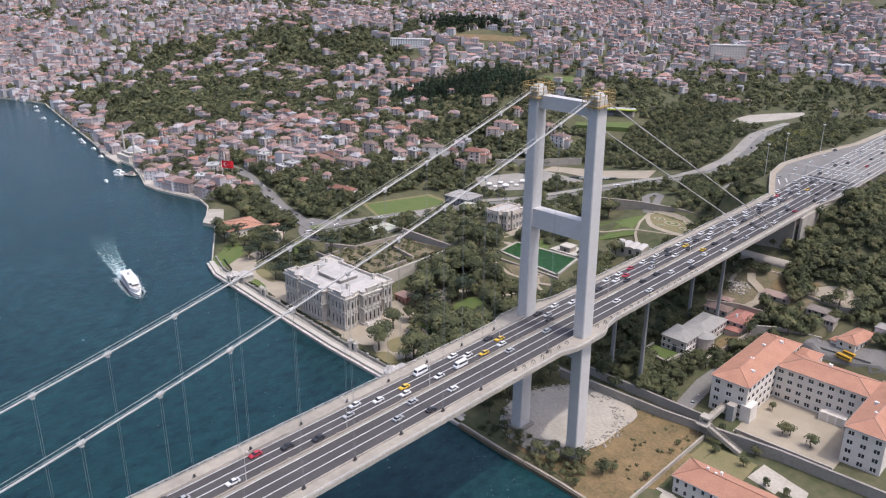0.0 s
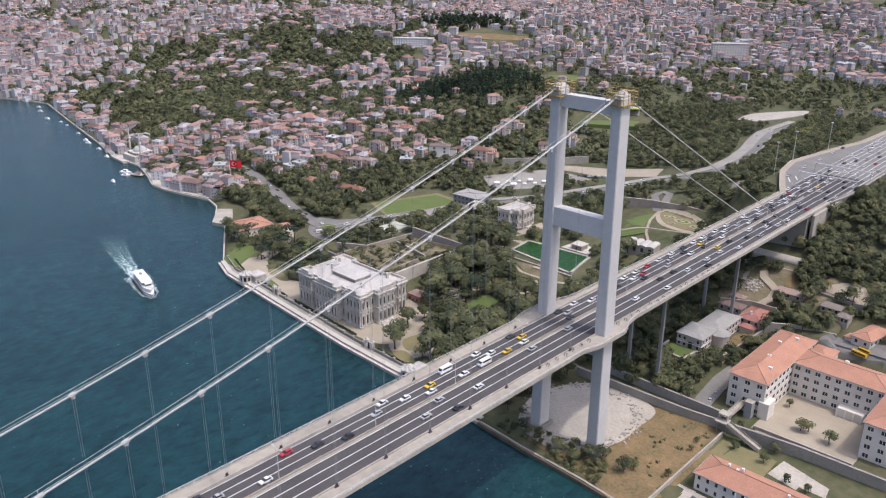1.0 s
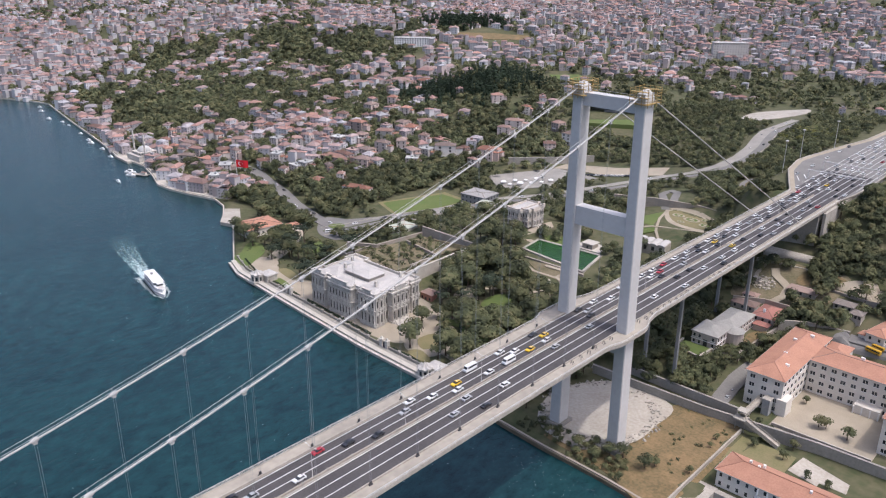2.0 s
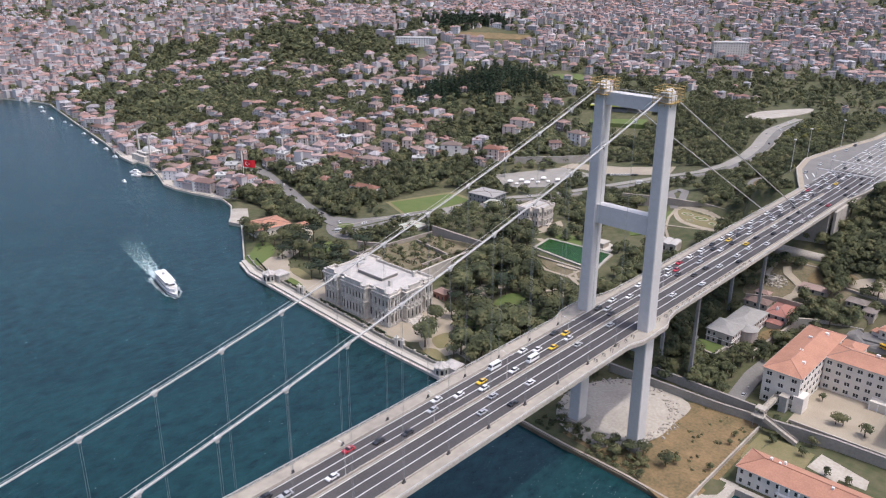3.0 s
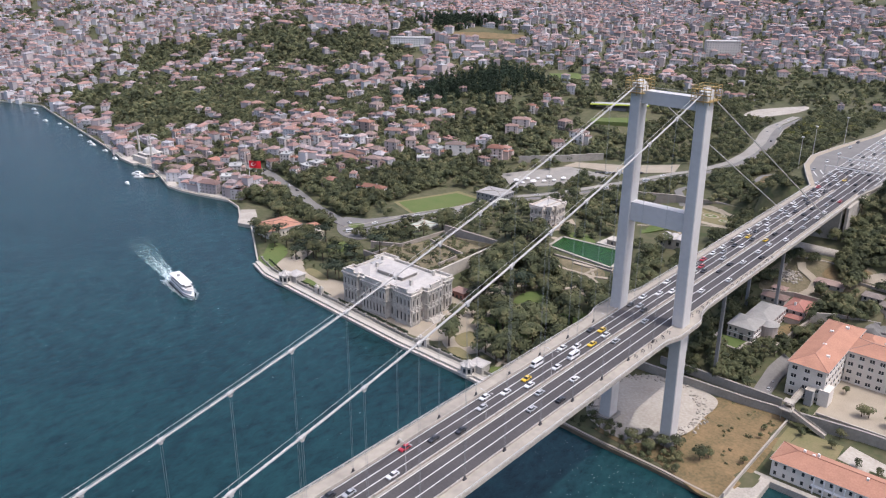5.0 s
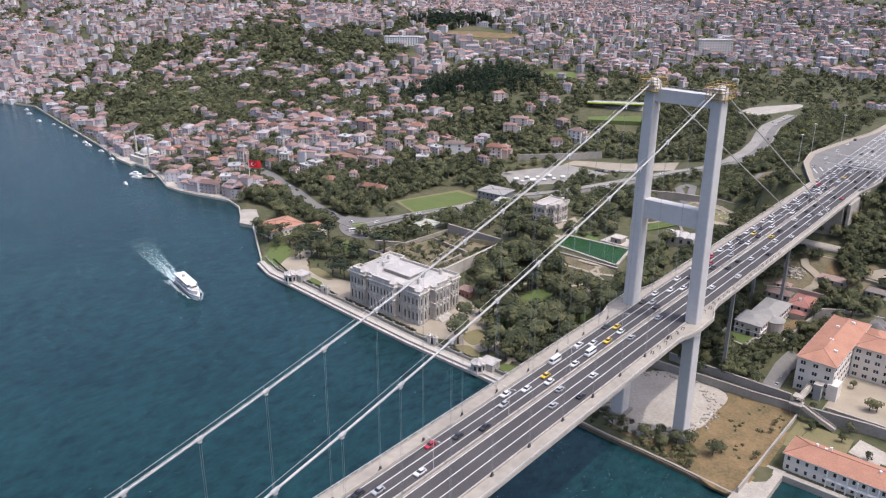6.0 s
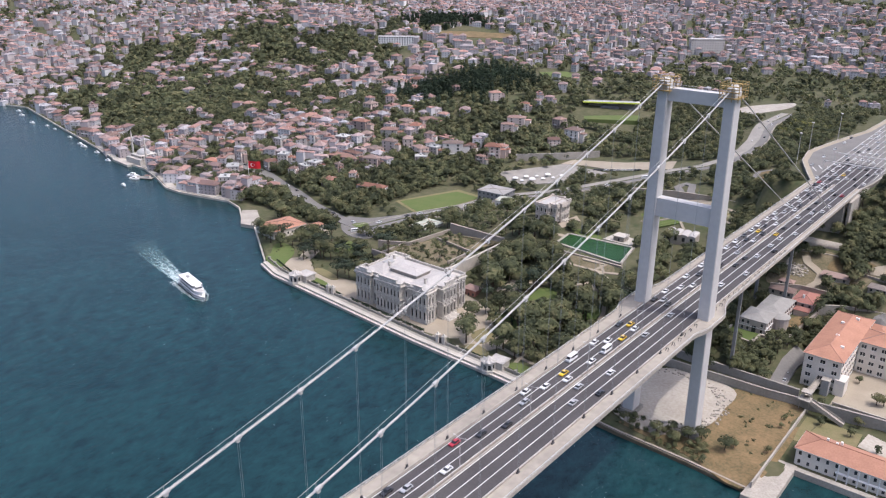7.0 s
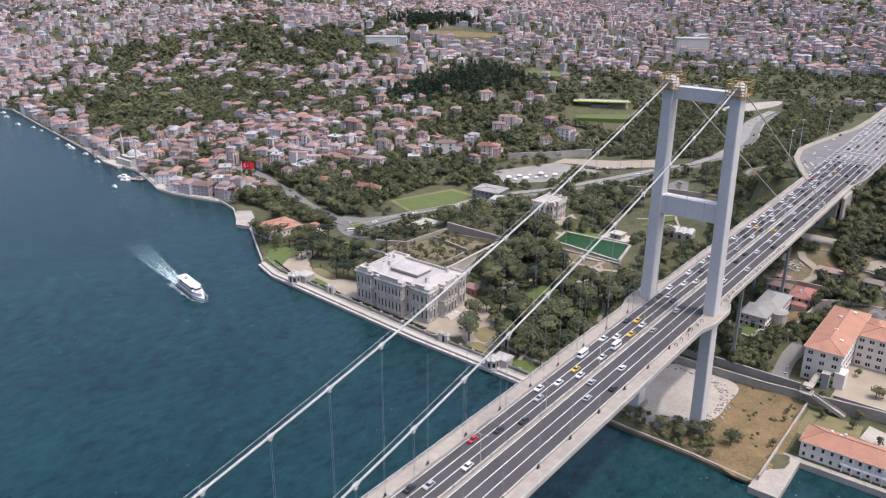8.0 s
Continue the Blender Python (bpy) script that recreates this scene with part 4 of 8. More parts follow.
def kiosk(x, y):
    """A sea kiosk: marble octagon with corner shafts and a tent roof whose hem curls up."""
    g = thing("sea_kiosk", "white marble kiosk with a scalloped tent roof and a low hall", "pavilion", "sea kiosks on the quay", at=Matrix.Translation((x, y, 2.4)) @ Matrix.Scale(0.84, 4))
    R = 5.0
    ring = [(R * math.cos(math.pi / 8 + i * math.pi / 4), R * math.sin(math.pi / 8 + i * math.pi / 4)) for i in range(8)]
    part("plinth", Shape().prism([(a * 1.12, b * 1.12) for a, b in ring], -1.5, 0.7), MARBLE, g)
    part("wall", Shape().prism([(a * 0.93, b * 0.93) for a, b in ring], 0.7, 6.0), MARBLE, g)
    part("cornice", Shape().prism([(a * 1.06, b * 1.06) for a, b in ring], 6.0, 6.6), MARBLE, g)
    v, n = [], 16
    for i in range(n):
        a = math.pi / 8 + i * math.pi / 8
        tip = i % 2 == 0
        v.append((R * (1.16 if tip else 1.05) * math.cos(a), R * (1.16 if tip else 1.05) * math.sin(a), 7.6 if tip else 6.5))
    for i in range(n):
        a = math.pi / 8 + i * math.pi / 8
        k = 0.62 if i % 2 == 0 else 0.55
        v.append((R * k * math.cos(a), R * k * math.sin(a), 8.0 if i % 2 == 0 else 7.6))
    v.append((0, 0, 10.4))
    f = [(i, (i + 1) % n, n + (i + 1) % n, n + i) for i in range(n)] + [(n + i, n + (i + 1) % n, 2 * n) for i in range(n)] + [tuple(range(n))[::-1]]
    part("roof", Shape().add(v, f), LEADROOF, g, "white tent roof with curled corners")
    part("finial", Shape().tube((0, 0, 10.2), (0, 0, 12.0), 0.22, 0.04, n=6), MARBLE, g)
    hall = part("hall", Shape().box(-1.5, 9.5, 3.0, 12.5, -1.5, 5.2), MARBLE, g, "low marble hall behind the kiosk")
    part("hall_cornice", Shape().box(-2.0, 10.0, 2.6, 13.0, 5.2, 5.8), MARBLE, hall)
    part("hall_roof", Shape().hip(-1.8, 9.8, 2.8, 12.8, 5.8, 1.5, 0.6, 0.2), LEADROOF, hall)
    for q in range(8):
        u = -1.8 + q * 1.66
        part("scallop", Shape().tube((u, 2.4, 5.9), (u, 3.6, 6.7), 0.5, 0.15, n=6), LEADROOF, hall)
        part("scallop", Shape().tube((10.2, 3.0 + q * 1.3, 5.9), (9.0, 3.0 + q * 1.3, 6.7), 0.5, 0.15, n=6), LEADROOF, hall)
    for i in range(8):
        a, b = ring[i]
        part("shaft", Shape().tube((a * 0.97, b * 0.97, 0.6), (a * 0.97, b * 0.97, 7.4), 0.4, 0.32, n=8), MARBLE, g)
        c, d = (ring[i][0] + ring[(i + 1) % 8][0]) / 2, (ring[i][1] + ring[(i + 1) % 8][1]) / 2
        m = Matrix.Translation((c * 0.93, d * 0.93, 0)) @ Matrix.Rotation(math.atan2(d, c) - math.pi / 2, 4, "Z")
        w = part("window", Shape().box(-0.95, 0.95, -0.12, 0.06, 1.6, 4.9, m), SHADEGLASS, g)
    return g


first_kiosk = kiosk(-264.5, 3.0)
copy_thing(first_kiosk, Matrix.Translation((-94.5, -10.3, 2.4)) @ Matrix.Rotation(0.05, 4, "Z") @ Matrix.Scale(0.92, 4))


def arched_window(w, h):
    """A round-headed window: marble surround and dark pane, in the plane y = 0, facing -y."""
    def arch(half, top, n=8):
        r = half
        pts = [(-half, 0), (half, 0), (half, top - r)]
        pts += [(half * math.cos(math.pi * k / n), top - r + r * math.sin(math.pi * k / n)) for k in range(1, n)]
        return pts + [(-half, top - r)]
    inner, outer = arch(w / 2, h), arch(w / 2 + 0.34, h + 0.36)
    n = len(inner)
    pane = Shape().add([(x, -0.03, z) for x, z in inner] + [(x, 0.3, z) for x, z in inner], [tuple(range(n))] + [(i, n + i, n + (i + 1) % n, (i + 1) % n) for i in range(n)])
    fr = Shape().add([(x, -0.6, z) for x, z in inner] + [(x, -0.6, z) for x, z in outer] + [(x, 0.2, z) for x, z in inner] + [(x, 0.2, z) for x, z in outer],
                     [(i, n + i, n + (i + 1) % n, (i + 1) % n)[::-1] for i in range(n)] + [(n + i, 3 * n + i, 3 * n + (i + 1) % n, n + (i + 1) % n)[::-1] for i in range(n)]
                     + [(i, (i + 1) % n, 2 * n + (i + 1) % n, 2 * n + i)[::-1] for i in range(n)])
    fr.box(-w / 2 - 0.5, w / 2 + 0.5, -0.75, 0.2, -0.35, 0.0)
    fr.box(-w / 2 - 0.55, w / 2 + 0.55, -0.85, 0.1, h + 0.45, h + 0.75)
    a, b = pane.mesh("pane"), fr.mesh("window_frame")
    a.materials.append(PALGLASS)
    b.materials.append(MARBLE)
    return a, b


PALWIN = arched_window(1.45, 4.7)
PALWIN2 = arched_window(1.35, 3.7)
PAVWIN = arched_window(1.25, 2.9)
PILASTER = Shape().box(-0.34, 0.34, -0.85, 0.1, 0.5, 6.9).box(-0.5, 0.5, -1.0, 0.1, 0.0, 0.5).box(-0.52, 0.52, -1.05, 0.1, 6.9, 7.5).mesh("pilaster")
PILASTER.materials.append(MARBLE)
COLUMN = Shape().tube((0, -0.55, 0.5), (0, -0.55, 6.8), 0.36, 0.3, n=10).box(-0.55, 0.55, -1.1, 0.1, 0.0, 0.5).box(-0.58, 0.58, -1.1, 0.1, 6.8, 7.5).mesh("column")
COLUMN.materials.append(MARBLE)


def facade(root, x0, y0, x1, y1, z, bays, columns=False):
    """Two storeys of windows and pilasters on a wall that runs from one corner to the next, outside on its right."""
    ln, ang = math.hypot(x1 - x0, y1 - y0), math.atan2(y1 - y0, x1 - x0)
    base = Matrix.Translation((x0, y0, z)) @ Matrix.Rotation(ang, 4, "Z")
    for floor, (sill, win) in enumerate(((2.2, PALWIN), (10.8, PALWIN2))):
        for k in range(bays):
            u = ln * (k + 0.5) / bays
            w = part("window", win[1], None, root, at=base @ Matrix.Translation((u, 0, sill)))
            p = part("pane", win[0], None, w)
        for k in range(bays + 1):
            u = min(max(ln * k / bays, 0.5), ln - 0.5)
            part("column" if columns else "pilaster", COLUMN if columns else PILASTER, None, root, at=base @ Matrix.Translation((u, 0, 1.0 if floor == 0 else 9.6)) @ Matrix.Diagonal((1, 1, 1.05 if floor == 0 else 0.9, 1)))


def outline(root, name, ring, z0, z1, out, material):
    cx, cy = sum(p[0] for p in ring) / len(ring), sum(p[1] for p in ring) / len(ring)
    grown = []
    n = len(ring)
    for i, (x, y) in enumerate(ring):
        a, b = Vector(ring[i - 1]), Vector(ring[(i + 1) % n])
        p = Vector((x, y))
        e0, e1 = (p - a).normalized(), (b - p).normalized()
        n0, n1 = Vector((e0.y, -e0.x)), Vector((e1.y, -e1.x))
        grown.append((x + (n0.x + n1.x) * out, y + (n0.y + n1.y) * out) if abs(e0.dot(e1)) < 0.5 else (x + n0.x * out, y + n0.y * out))
    return part(name, Shape().prism(grown, z0, z1), material, root), grown


def palace():
    g = thing("palace", "two-storey weathered white marble palace with carved facades", "palace")
    z = 2.6
    ring = [(-216, 12), (-203, 12), (-203, 14.2), (-196, 14.2), (-196, 10), (-175, 10), (-175, 14.2), (-168, 14.2), (-168, 12), (-154.5, 12),
            (-154.5, 19), (-156, 19), (-156, 24.5), (-152, 24.5), (-152, 38.5), (-156, 38.5), (-156, 44), (-154.5, 44), (-154.5, 51), (-168, 51), (-168, 47.5), (-203, 47.5), (-203, 51), (-216, 51),
            (-216, 42), (-213, 42), (-213, 21), (-216, 21)]
    outline(g, "plinth", ring, z - 1.5, z + 1.2, 0.5, MARBLE)
    outline(g, "wall", ring, z + 1.2, z + 17.2, 0.0, MARBLE)
    outline(g, "string_course", ring, z + 8.9, z + 9.5, 0.55, MARBLE)
    outline(g, "string_course", ring, z + 9.5, z + 9.8, 0.85, MARBLE)
    outline(g, "cornice", ring, z + 15.9, z + 16.5, 0.5, MARBLE)
    outline(g, "cornice", ring, z + 16.5, z + 17.0, 0.95, MARBLE)
    outline(g, "cornice", ring, z + 17.0, z + 17.6, 1.4, MARBLE)
    n = len(ring)
    for i in range(n):
        (x0, y0), (x1, y1) = ring[i], ring[(i + 1) % n]
        ln = math.hypot(x1 - x0, y1 - y0)
        if ln > 5:
            facade(g, x0, y0, x1, y1, z, max(2, int(ln / 2.9)), columns=(x0 == x1 == -152) or (y0 == y1 == 10))
        # parapet with a coping, over each side
        a, b = Vector((x0, y0, z + 17.6)), Vector((x1, y1, z + 17.6))
        t = (b - a).normalized()
        nn = Vector((t.y, -t.x, 0)) * 0.6
        m = Matrix.Translation((a + b) / 2 + nn) @ Matrix.Rotation(math.atan2(t.y, t.x), 4, "Z")
        par = Shape().box(-ln / 2 - 0.5, ln / 2 + 0.5, -0.05, 0.55, 0, 1.15, m).box(-ln / 2 - 0.6, ln / 2 + 0.6, -0.15, 0.65, 1.15, 1.4, m)
        for k in range(int(ln / 3.1) + 1):
            u = -ln / 2 + ln * k / max(1, int(ln / 3.1))
            par.box(u - 0.4, u + 0.4, -0.2, 0.7, 0, 1.62, m)
        part("parapet", par, MARBLE, g)
    for x0, x1, y0, y1 in ((-193, -178, 9.3, 10.2), (-213, -206, 11.3, 12.2), (-165, -158, 11.3, 12.2), (-152.2, -151.3, 27, 36)):
        part("attic_block", Shape().box(x0, x1, y0, y1, z + 17.6, z + 20.2).box(x0 - 0.3, x1 + 0.3, y0 - 0.3, y1 + 0.3, z + 20.2, z + 20.6), MARBLE, g)
    # low pale roofs behind the parapet and the raised hall roof
    for x0, x1, y0, y1, rise in ((-215, -196, 17, 47, 1.9), (-175, -156, 17, 47, 1.9), (-197, -174, 38.5, 47, 1.0), (-196, -175, 11, 24, 1.2), (-215, -203.5, 13, 24, 1.1), (-167.5, -155.5, 13, 24, 1.1), (-158, -153, 25, 38, 0.7)):
        part("roof", Shape().hip(x0, x1, y0, y1, z + 17.6, rise, 0, 0.1), LEADROOF, g)
    part("roof_lantern", Shape().box(-197, -174, 25, 39, z + 17.6, z + 19.6), DARKCONCRETE, g)
    part("lantern_roof", Shape().hip(-197, -174, 25, 39, z + 19.6, 1.3, 0.7, 0.3), LEADROOF, g, "pale hipped roof over the hall")
    part("light_well", Shape().box(-209, -203, 30, 36, z + 18.2, z + 19.6), GREYROOF, g)
    for x, y in ((-207, 40), (-164, 22), (-164, 44), (-201.5, 29)):
        part("chimney", Shape().box(x - 0.7, x + 0.7, y - 0.7, y + 0.7, z + 18, z + 21.2).box(x - 0.9, x + 0.9, y - 0.9, y + 0.9, z + 21.2, z + 21.5), MARBLE, g)
    # stairs to the side door
    for k in range(6):
        part("step", Shape().box(-151.9, -146.5 - k * 0.75, 25 + k * 0.25, 38 - k * 0.25, z - 0.6, z + 0.22 * (k + 1)), MARBLE, g)
    part("door", Shape().box(-152.2, -151.75, 30.3, 32.7, z + 1.4, z + 5.6), DARKMETAL, g)
    g.matrix_basis = Matrix.Translation((-182, 26.3, z)) @ Matrix.Diagonal((0.945, 0.93, 1.16, 1)) @ Matrix.Translation((184, -30.5, -z))
    return g


palace()


def hedge(name, x0, y0, x1, y1, h, w, n, seed):
    rng = np.random.default_rng(seed)
    u = rng.uniform(0, 1, n)
    c = np.stack([x0 + (x1 - x0) * u, y0 + (y1 - y0) * u + rng.uniform(-w / 2, w / 2, n), 2.6 + rng.uniform(0.1, h, n)], -1)
    a, b = rng.normal(size=(n, 3)), rng.normal(size=(n, 3))
    a, b = a / np.linalg.norm(a, axis=1)[:, None] * 0.3, b / np.linalg.norm(b, axis=1)[:, None] * 0.3
    v = np.stack([c - a, c - b, c + a, c + b], 1).reshape(-1, 3)
    tagged(new(name, array_mesh(name, v, np.arange(len(v)).reshape(-1, 4), DARKLEAVES)), "low clipped dark green hedge in the garden", "hedge", kind="stuff")


hedge("hedge", -216, 6.0, -150, 1.6, 1.4, 1.8, 2600, 41)
hedge("hedge", -256, 9.5, -224, 7.0, 1.0, 1.4, 900, 42)
hedge("hedge", -128, -1.5, -106, -2.6, 1.2, 1.4, 700, 43)
hedge("hedge", -304, 20, -276, 11, 0.9, 1.2, 700, 44)
PAVE = [("palace_forecourt", [(-222, 4), (-150, 1.5), (-128, 10), (-132, 40), (-150, 56), (-222, 56)], GRAVEL, "pale gravel court round the palace"),
        ("garden_path", [(-300, 20), (-280, 12), (-222, 6), (-222, 30), (-262, 22), (-284, 34), (-296, 34)], GRAVEL, "curving pale gravel garden path"),
        ("garden_path", [(-130, 10), (-112, 2), (-104, 14), (-110, 34), (-128, 42)], GRAVEL, "curving pale gravel garden path"),
        ("garden_path", [(-296, 34), (-286, 34), (-300, 62), (-318, 84), (-330, 84), (-312, 62)], GRAVEL, "curving pale gravel garden path"),
        ("garden_path", [(-145, 68), (-136, 64), (-127, 70), (-137, 80), (-144, 82)], GRAVEL, "curving pale gravel garden path")]
for i, (nm, ring, material, label) in enumerate(PAVE):
    patch(nm, ring, material, 0.1 + 0.035 * i, label, "path", soft=True)
for ring in ([(-312, 16), (-292, 11.5), (-297, 24), (-306, 38), (-322, 46), (-330, 40), (-318, 26)], [(-258, 11), (-240, 8.5), (-241, 13), (-257, 16)],
             [(-116, 40), (-96, 36), (-94, 54), (-112, 60)], [(-86, -2), (-66, -4), (-66, 3), (-86, 5)],
             [(-296, 66), (-280, 58), (-276, 70), (-290, 78)], [(-122, 67), (-110, 63), (-103, 68), (-106, 79), (-115, 86), (-123, 79)], [(-91, 64), (-80, 58), (-74, 68), (-76, 79), (-88, 74)], [(-134, 47), (-122, 51), (-118, 46), (-128, 43)], [(-150, 168), (-132, 160), (-124, 166), (-140, 176)]):
    patch("lawn", ring, LAWN, 0.34, "bright green mown lawn in the palace garden", "lawn", soft=True)
for ring in ([(-270, 24), (-250, 20), (-246, 25), (-266, 30)], [(-126, 16), (-115, 10), (-113, 22), (-124, 28)], [(-120, 2), (-108, -1), (-104, 4), (-116, 8)]):
    patch("lawn", ring, OLIVE, 0.34, "parched lawn bed in the palace garden", "lawn", soft=True)
patch("meadow", [(19, 28), (19, 54), (50, 54), (51, -20), (20, -16), (-16, -12), (4, -8), (19, 8)], DRYGRASS, 0.2, "patch of dry yellow grass beside the tower foot", "meadow", soft=True)
patch("concrete_pad", [(-31, 8), (-32, 28), (-15, 52), (17, 50), (20, 28), (19, 9), (5, -10), (-20, -8)], DUSTPAD, 0.35, "pale dusty concrete pad at the tower foot", "pavement", soft=True)
patch("school_yard", [(59, 64), (104, 64), (104, 110), (59, 110)], GRAVEL, 0.1, "sandy paved school yard", "yard")
patch("terrace_court", [(80, 53), (102, 46.5), (103, 39), (92, 39), (92, 36), (78.5, 39)], DUSTPAD, 0.12, "white paved court beside the lower school building", "pavement")
patch("lawn", [(53, 25.5), (53, 50), (78, 50.5), (78.5, 25.5)], OLIVE, 0.2, "parched lawn beside the lower school building", "lawn")
patch("sports_field", [(-322, 172), (-283, 156), (-275, 224), (-302, 226)], LAWN, 0.2, "green grass football field", "field")
patch("running_track", [(-326, 170), (-281, 152), (-271, 228), (-305, 232)], OLIVE, 0.08, "dry grass margin round the football field", "field")
patch("gravel_lot", [(-262, 336), (-240, 342), (-202, 336), (-154, 346), (-162, 374), (-208, 364), (-258, 352)], GRAVEL, 0.3, "pale bare gravel car park", "car park")
patch("meadow", [(-690, 668), (-640, 690), (-590, 735), (-610, 750), (-660, 720), (-700, 690)], DRYGRASS, 0.6, "dry yellow slope below the hilltop grove", "meadow")
patch("sports_field", [(-450, 585), (-420, 560), (-395, 590), (-425, 615)], LAWN, 0.6, "distant green playing field", "field")
patch("meadow", [(-640, 500), (-610, 490), (-590, 520), (-625, 535)], DRYGRASS, 0.6, "dry yellow clearing on the hill", "meadow")
patch("lawn", [(-5, 94), (9, 91.5), (9.5, 101.5), (-4.5, 103.5)], LAWN, 0.3, "small lawn on the house terrace", "lawn", z=12)

for line, w, k in (([(-70, 62), (-73, 76), (-78, 87), (-84, 96), (-91, 98), (-97, 106), (-97, 120), (-103, 126)], 2.6, 0), ([(-140, 124), (-120, 118), (-98, 119), (-84, 122)], 2.2, 1), ([(-128, 42), (-132, 58), (-136, 68)], 3.0, 2),
                   ([(-137, 80), (-124, 90), (-108, 92), (-97, 106)], 2.2, 3), ([(-104, 14), (-84, 10), (-62, 8)], 2.4, 4), ([(-86, 0), (-92, 30), (-100, 48), (-92, 60)], 2.2, 5), ([(-166, 152), (-151, 154), (-138, 152)], 4.0, 6)):
    ribbon("garden_path", line, w, GRAVEL, 0.22 + 0.02 * k, "narrow winding gravel path in the palace garden", category="path")
    KEEP += [(min(a[0], b[0]) - 0.5, max(a[0], b[0]) + 0.5, min(a[1], b[1]) - 0.5, max(a[1], b[1]) + 0.5) for a, b in zip(line, line[1:])]
KEEP += [(-121, -105, 66, 82), (-89, -76, 61, 77), (-144, -130, 67, 79)]
wall_line("terrace_wall", [(-101, 104), (-84, 106.5), (-66, 105.5)], 0, 1.0, RUBBLE, "brown rubble retaining wall on the garden slope", top=17.0, base=8)

# terraced gardens behind the palace
wall_line("terrace_wall", [(-180, 62), (-181, 127)], 0, 1.2, STONE, "tall pale retaining wall of the terraced garden", top=15.5, base=2)
wall_line("terrace_wall", [(-181, 127), (-231, 128)], 0, 1.2, RUBBLE, "old rubble stone wall above the terraced garden", top=18.0, base=8)
wall_line("terrace_wall", [(-231, 128), (-236, 86), (-256, 75)], 0, 1.0, RUBBLE, "old rubble stone wall beside the terraced garden", top=13.5, base=5)
wall_line("terrace_wall", [(-184, 62), (-250, 62)], 0, 1.2, RUBBLE, "old rubble stone retaining wall behind the palace", top=12.0, base=2)
wall_line("terrace_wall", [(-192, 76), (-192, 102), (-228, 108)], 0, 0.8, RUBBLE, "low rubble wall between garden beds", top=13.0, base=9)
wall_line("terrace_wall", [(-240, 60), (-240, 86)], 0, 0.8, RUBBLE, "low rubble wall between garden beds", top=12.5, base=4)
for ring in ([(-228, 110), (-194, 104), (-184, 124), (-228, 126)], [(-246, 66), (-194, 66), (-194, 101), (-230, 106)], [(-191, 66), (-183, 66), (-183, 102), (-191, 102)]):
    patch("garden_bed", ring, GARDENSOIL, 0.25, "dry planted garden bed on the terrace", "garden bed")

# pool with its stone rim
pool = thing("garden_pool", "large rectangular pool of green water with a stone rim", "pool", kind="structure")
ring = [(-144, 137.5), (-147, 159), (-98, 162.5), (-91, 130.5)]
part("water_surface", Shape().add([(x, y, 20.75) for x, y in ring][::-1], [(3, 2, 1, 0)]), POOLWATER, pool)
for (x0, y0), (x1, y1) in zip(ring, ring[1:] + ring[:1]):
    ln = math.hypot(x1 - x0, y1 - y0)
    m = Matrix.Translation(((x0 + x1) / 2, (y0 + y1) / 2, 0)) @ Matrix.Rotation(math.atan2(y1 - y0, x1 - x0), 4, "Z")
    part("rim", Shape().box(-ln / 2 - 0.8, ln / 2 + 0.8, -0.9, 0.9, 18, 21.1, m), CONCRETE, pool)
wall_line("terrace_wall", [(-152, 138), (-143, 127.5), (-88, 127.5)], 0, 1.2, RUBBLE, "rubble retaining wall below the pool", top=20.4, base=10)
patch("pool_terrace", [(-123, 165), (-121, 184), (-104, 178), (-101, 165.5)], STONE, 0.2, "pale paved terrace beside the pool", "pavement", z=20.6)
hut = thing("pool_house", "small rubble-walled pool house with a flat stone roof", "garden building")
part("wall", Shape().box(-116, -108, 167.5, 175, 19, 24), RUBBLE, hut)
part("roof", Shape().box(-116.6, -107.4, 167, 175.6, 24, 24.5), STONE, hut)
part("door", Shape().box(-112.6, -111.2, 167.4, 167.5, 20.8, 23), DARKMETAL, hut)
patch("garden_bed", [(-128, 125.5), (-98, 127), (-91, 121), (-104, 117), (-120, 120)], GARDENSOIL, 0.3, "bare reddish terrace below the pool", "garden bed", soft=True)
ribbon("garden_path", [(-116, 125), (-99, 125.5), (-103, 119), (-96, 116), (-88, 112), (-91, 105)], 2.4, GRAVEL, 0.6, "zigzag gravel path below the pool", category="path")
KEEP += [(-124, -100, 163, 186), (-122, -85, 105, 128)]
wall_line("terrace_wall", [(-104, 112), (-86, 96)], 0, 1.0, RUBBLE, "rubble stone wall on the garden slope", top=17.5, base=10)
wall_line("terrace_wall", [(-146, 255), (-115, 269), (-85, 274), (-52, 270)], 0, 1.2, RUBBLE, "long rubble wall above the parterre", top=33, base=22)
patch("lawn", [(-125, 228), (-111, 238), (-104, 262), (-99, 242), (-90, 221), (-109, 205)], LAWN, 0.25, "mown lawn beside the parterre", "lawn")
patch("parterre", [(-106, 265), (-92, 271), (-56, 261), (-56, 238), (-88, 238)], GRAVEL, 0.2, "pale gravel rim path of the parterre", "path", soft=True)
patch("parterre", [(-102, 262.5), (-91, 267.5), (-60, 257.5), (-60, 242), (-86, 242.5)], OLIVE, 0.3, "formal parterre lawn with curved beds", "lawn", soft=True)
ribbon("garden_path", [(-104, 262), (-99, 242), (-90, 221), (-84, 214)], 1.8, GRAVEL, 0.4, "narrow white garden path between lawns", category="path")
ribbon("garden_path", [(-118, 214), (-100, 222), (-84, 228), (-62, 236)], 1.6, GRAVEL, 0.42, "narrow gravel garden path between lawns", category="path")
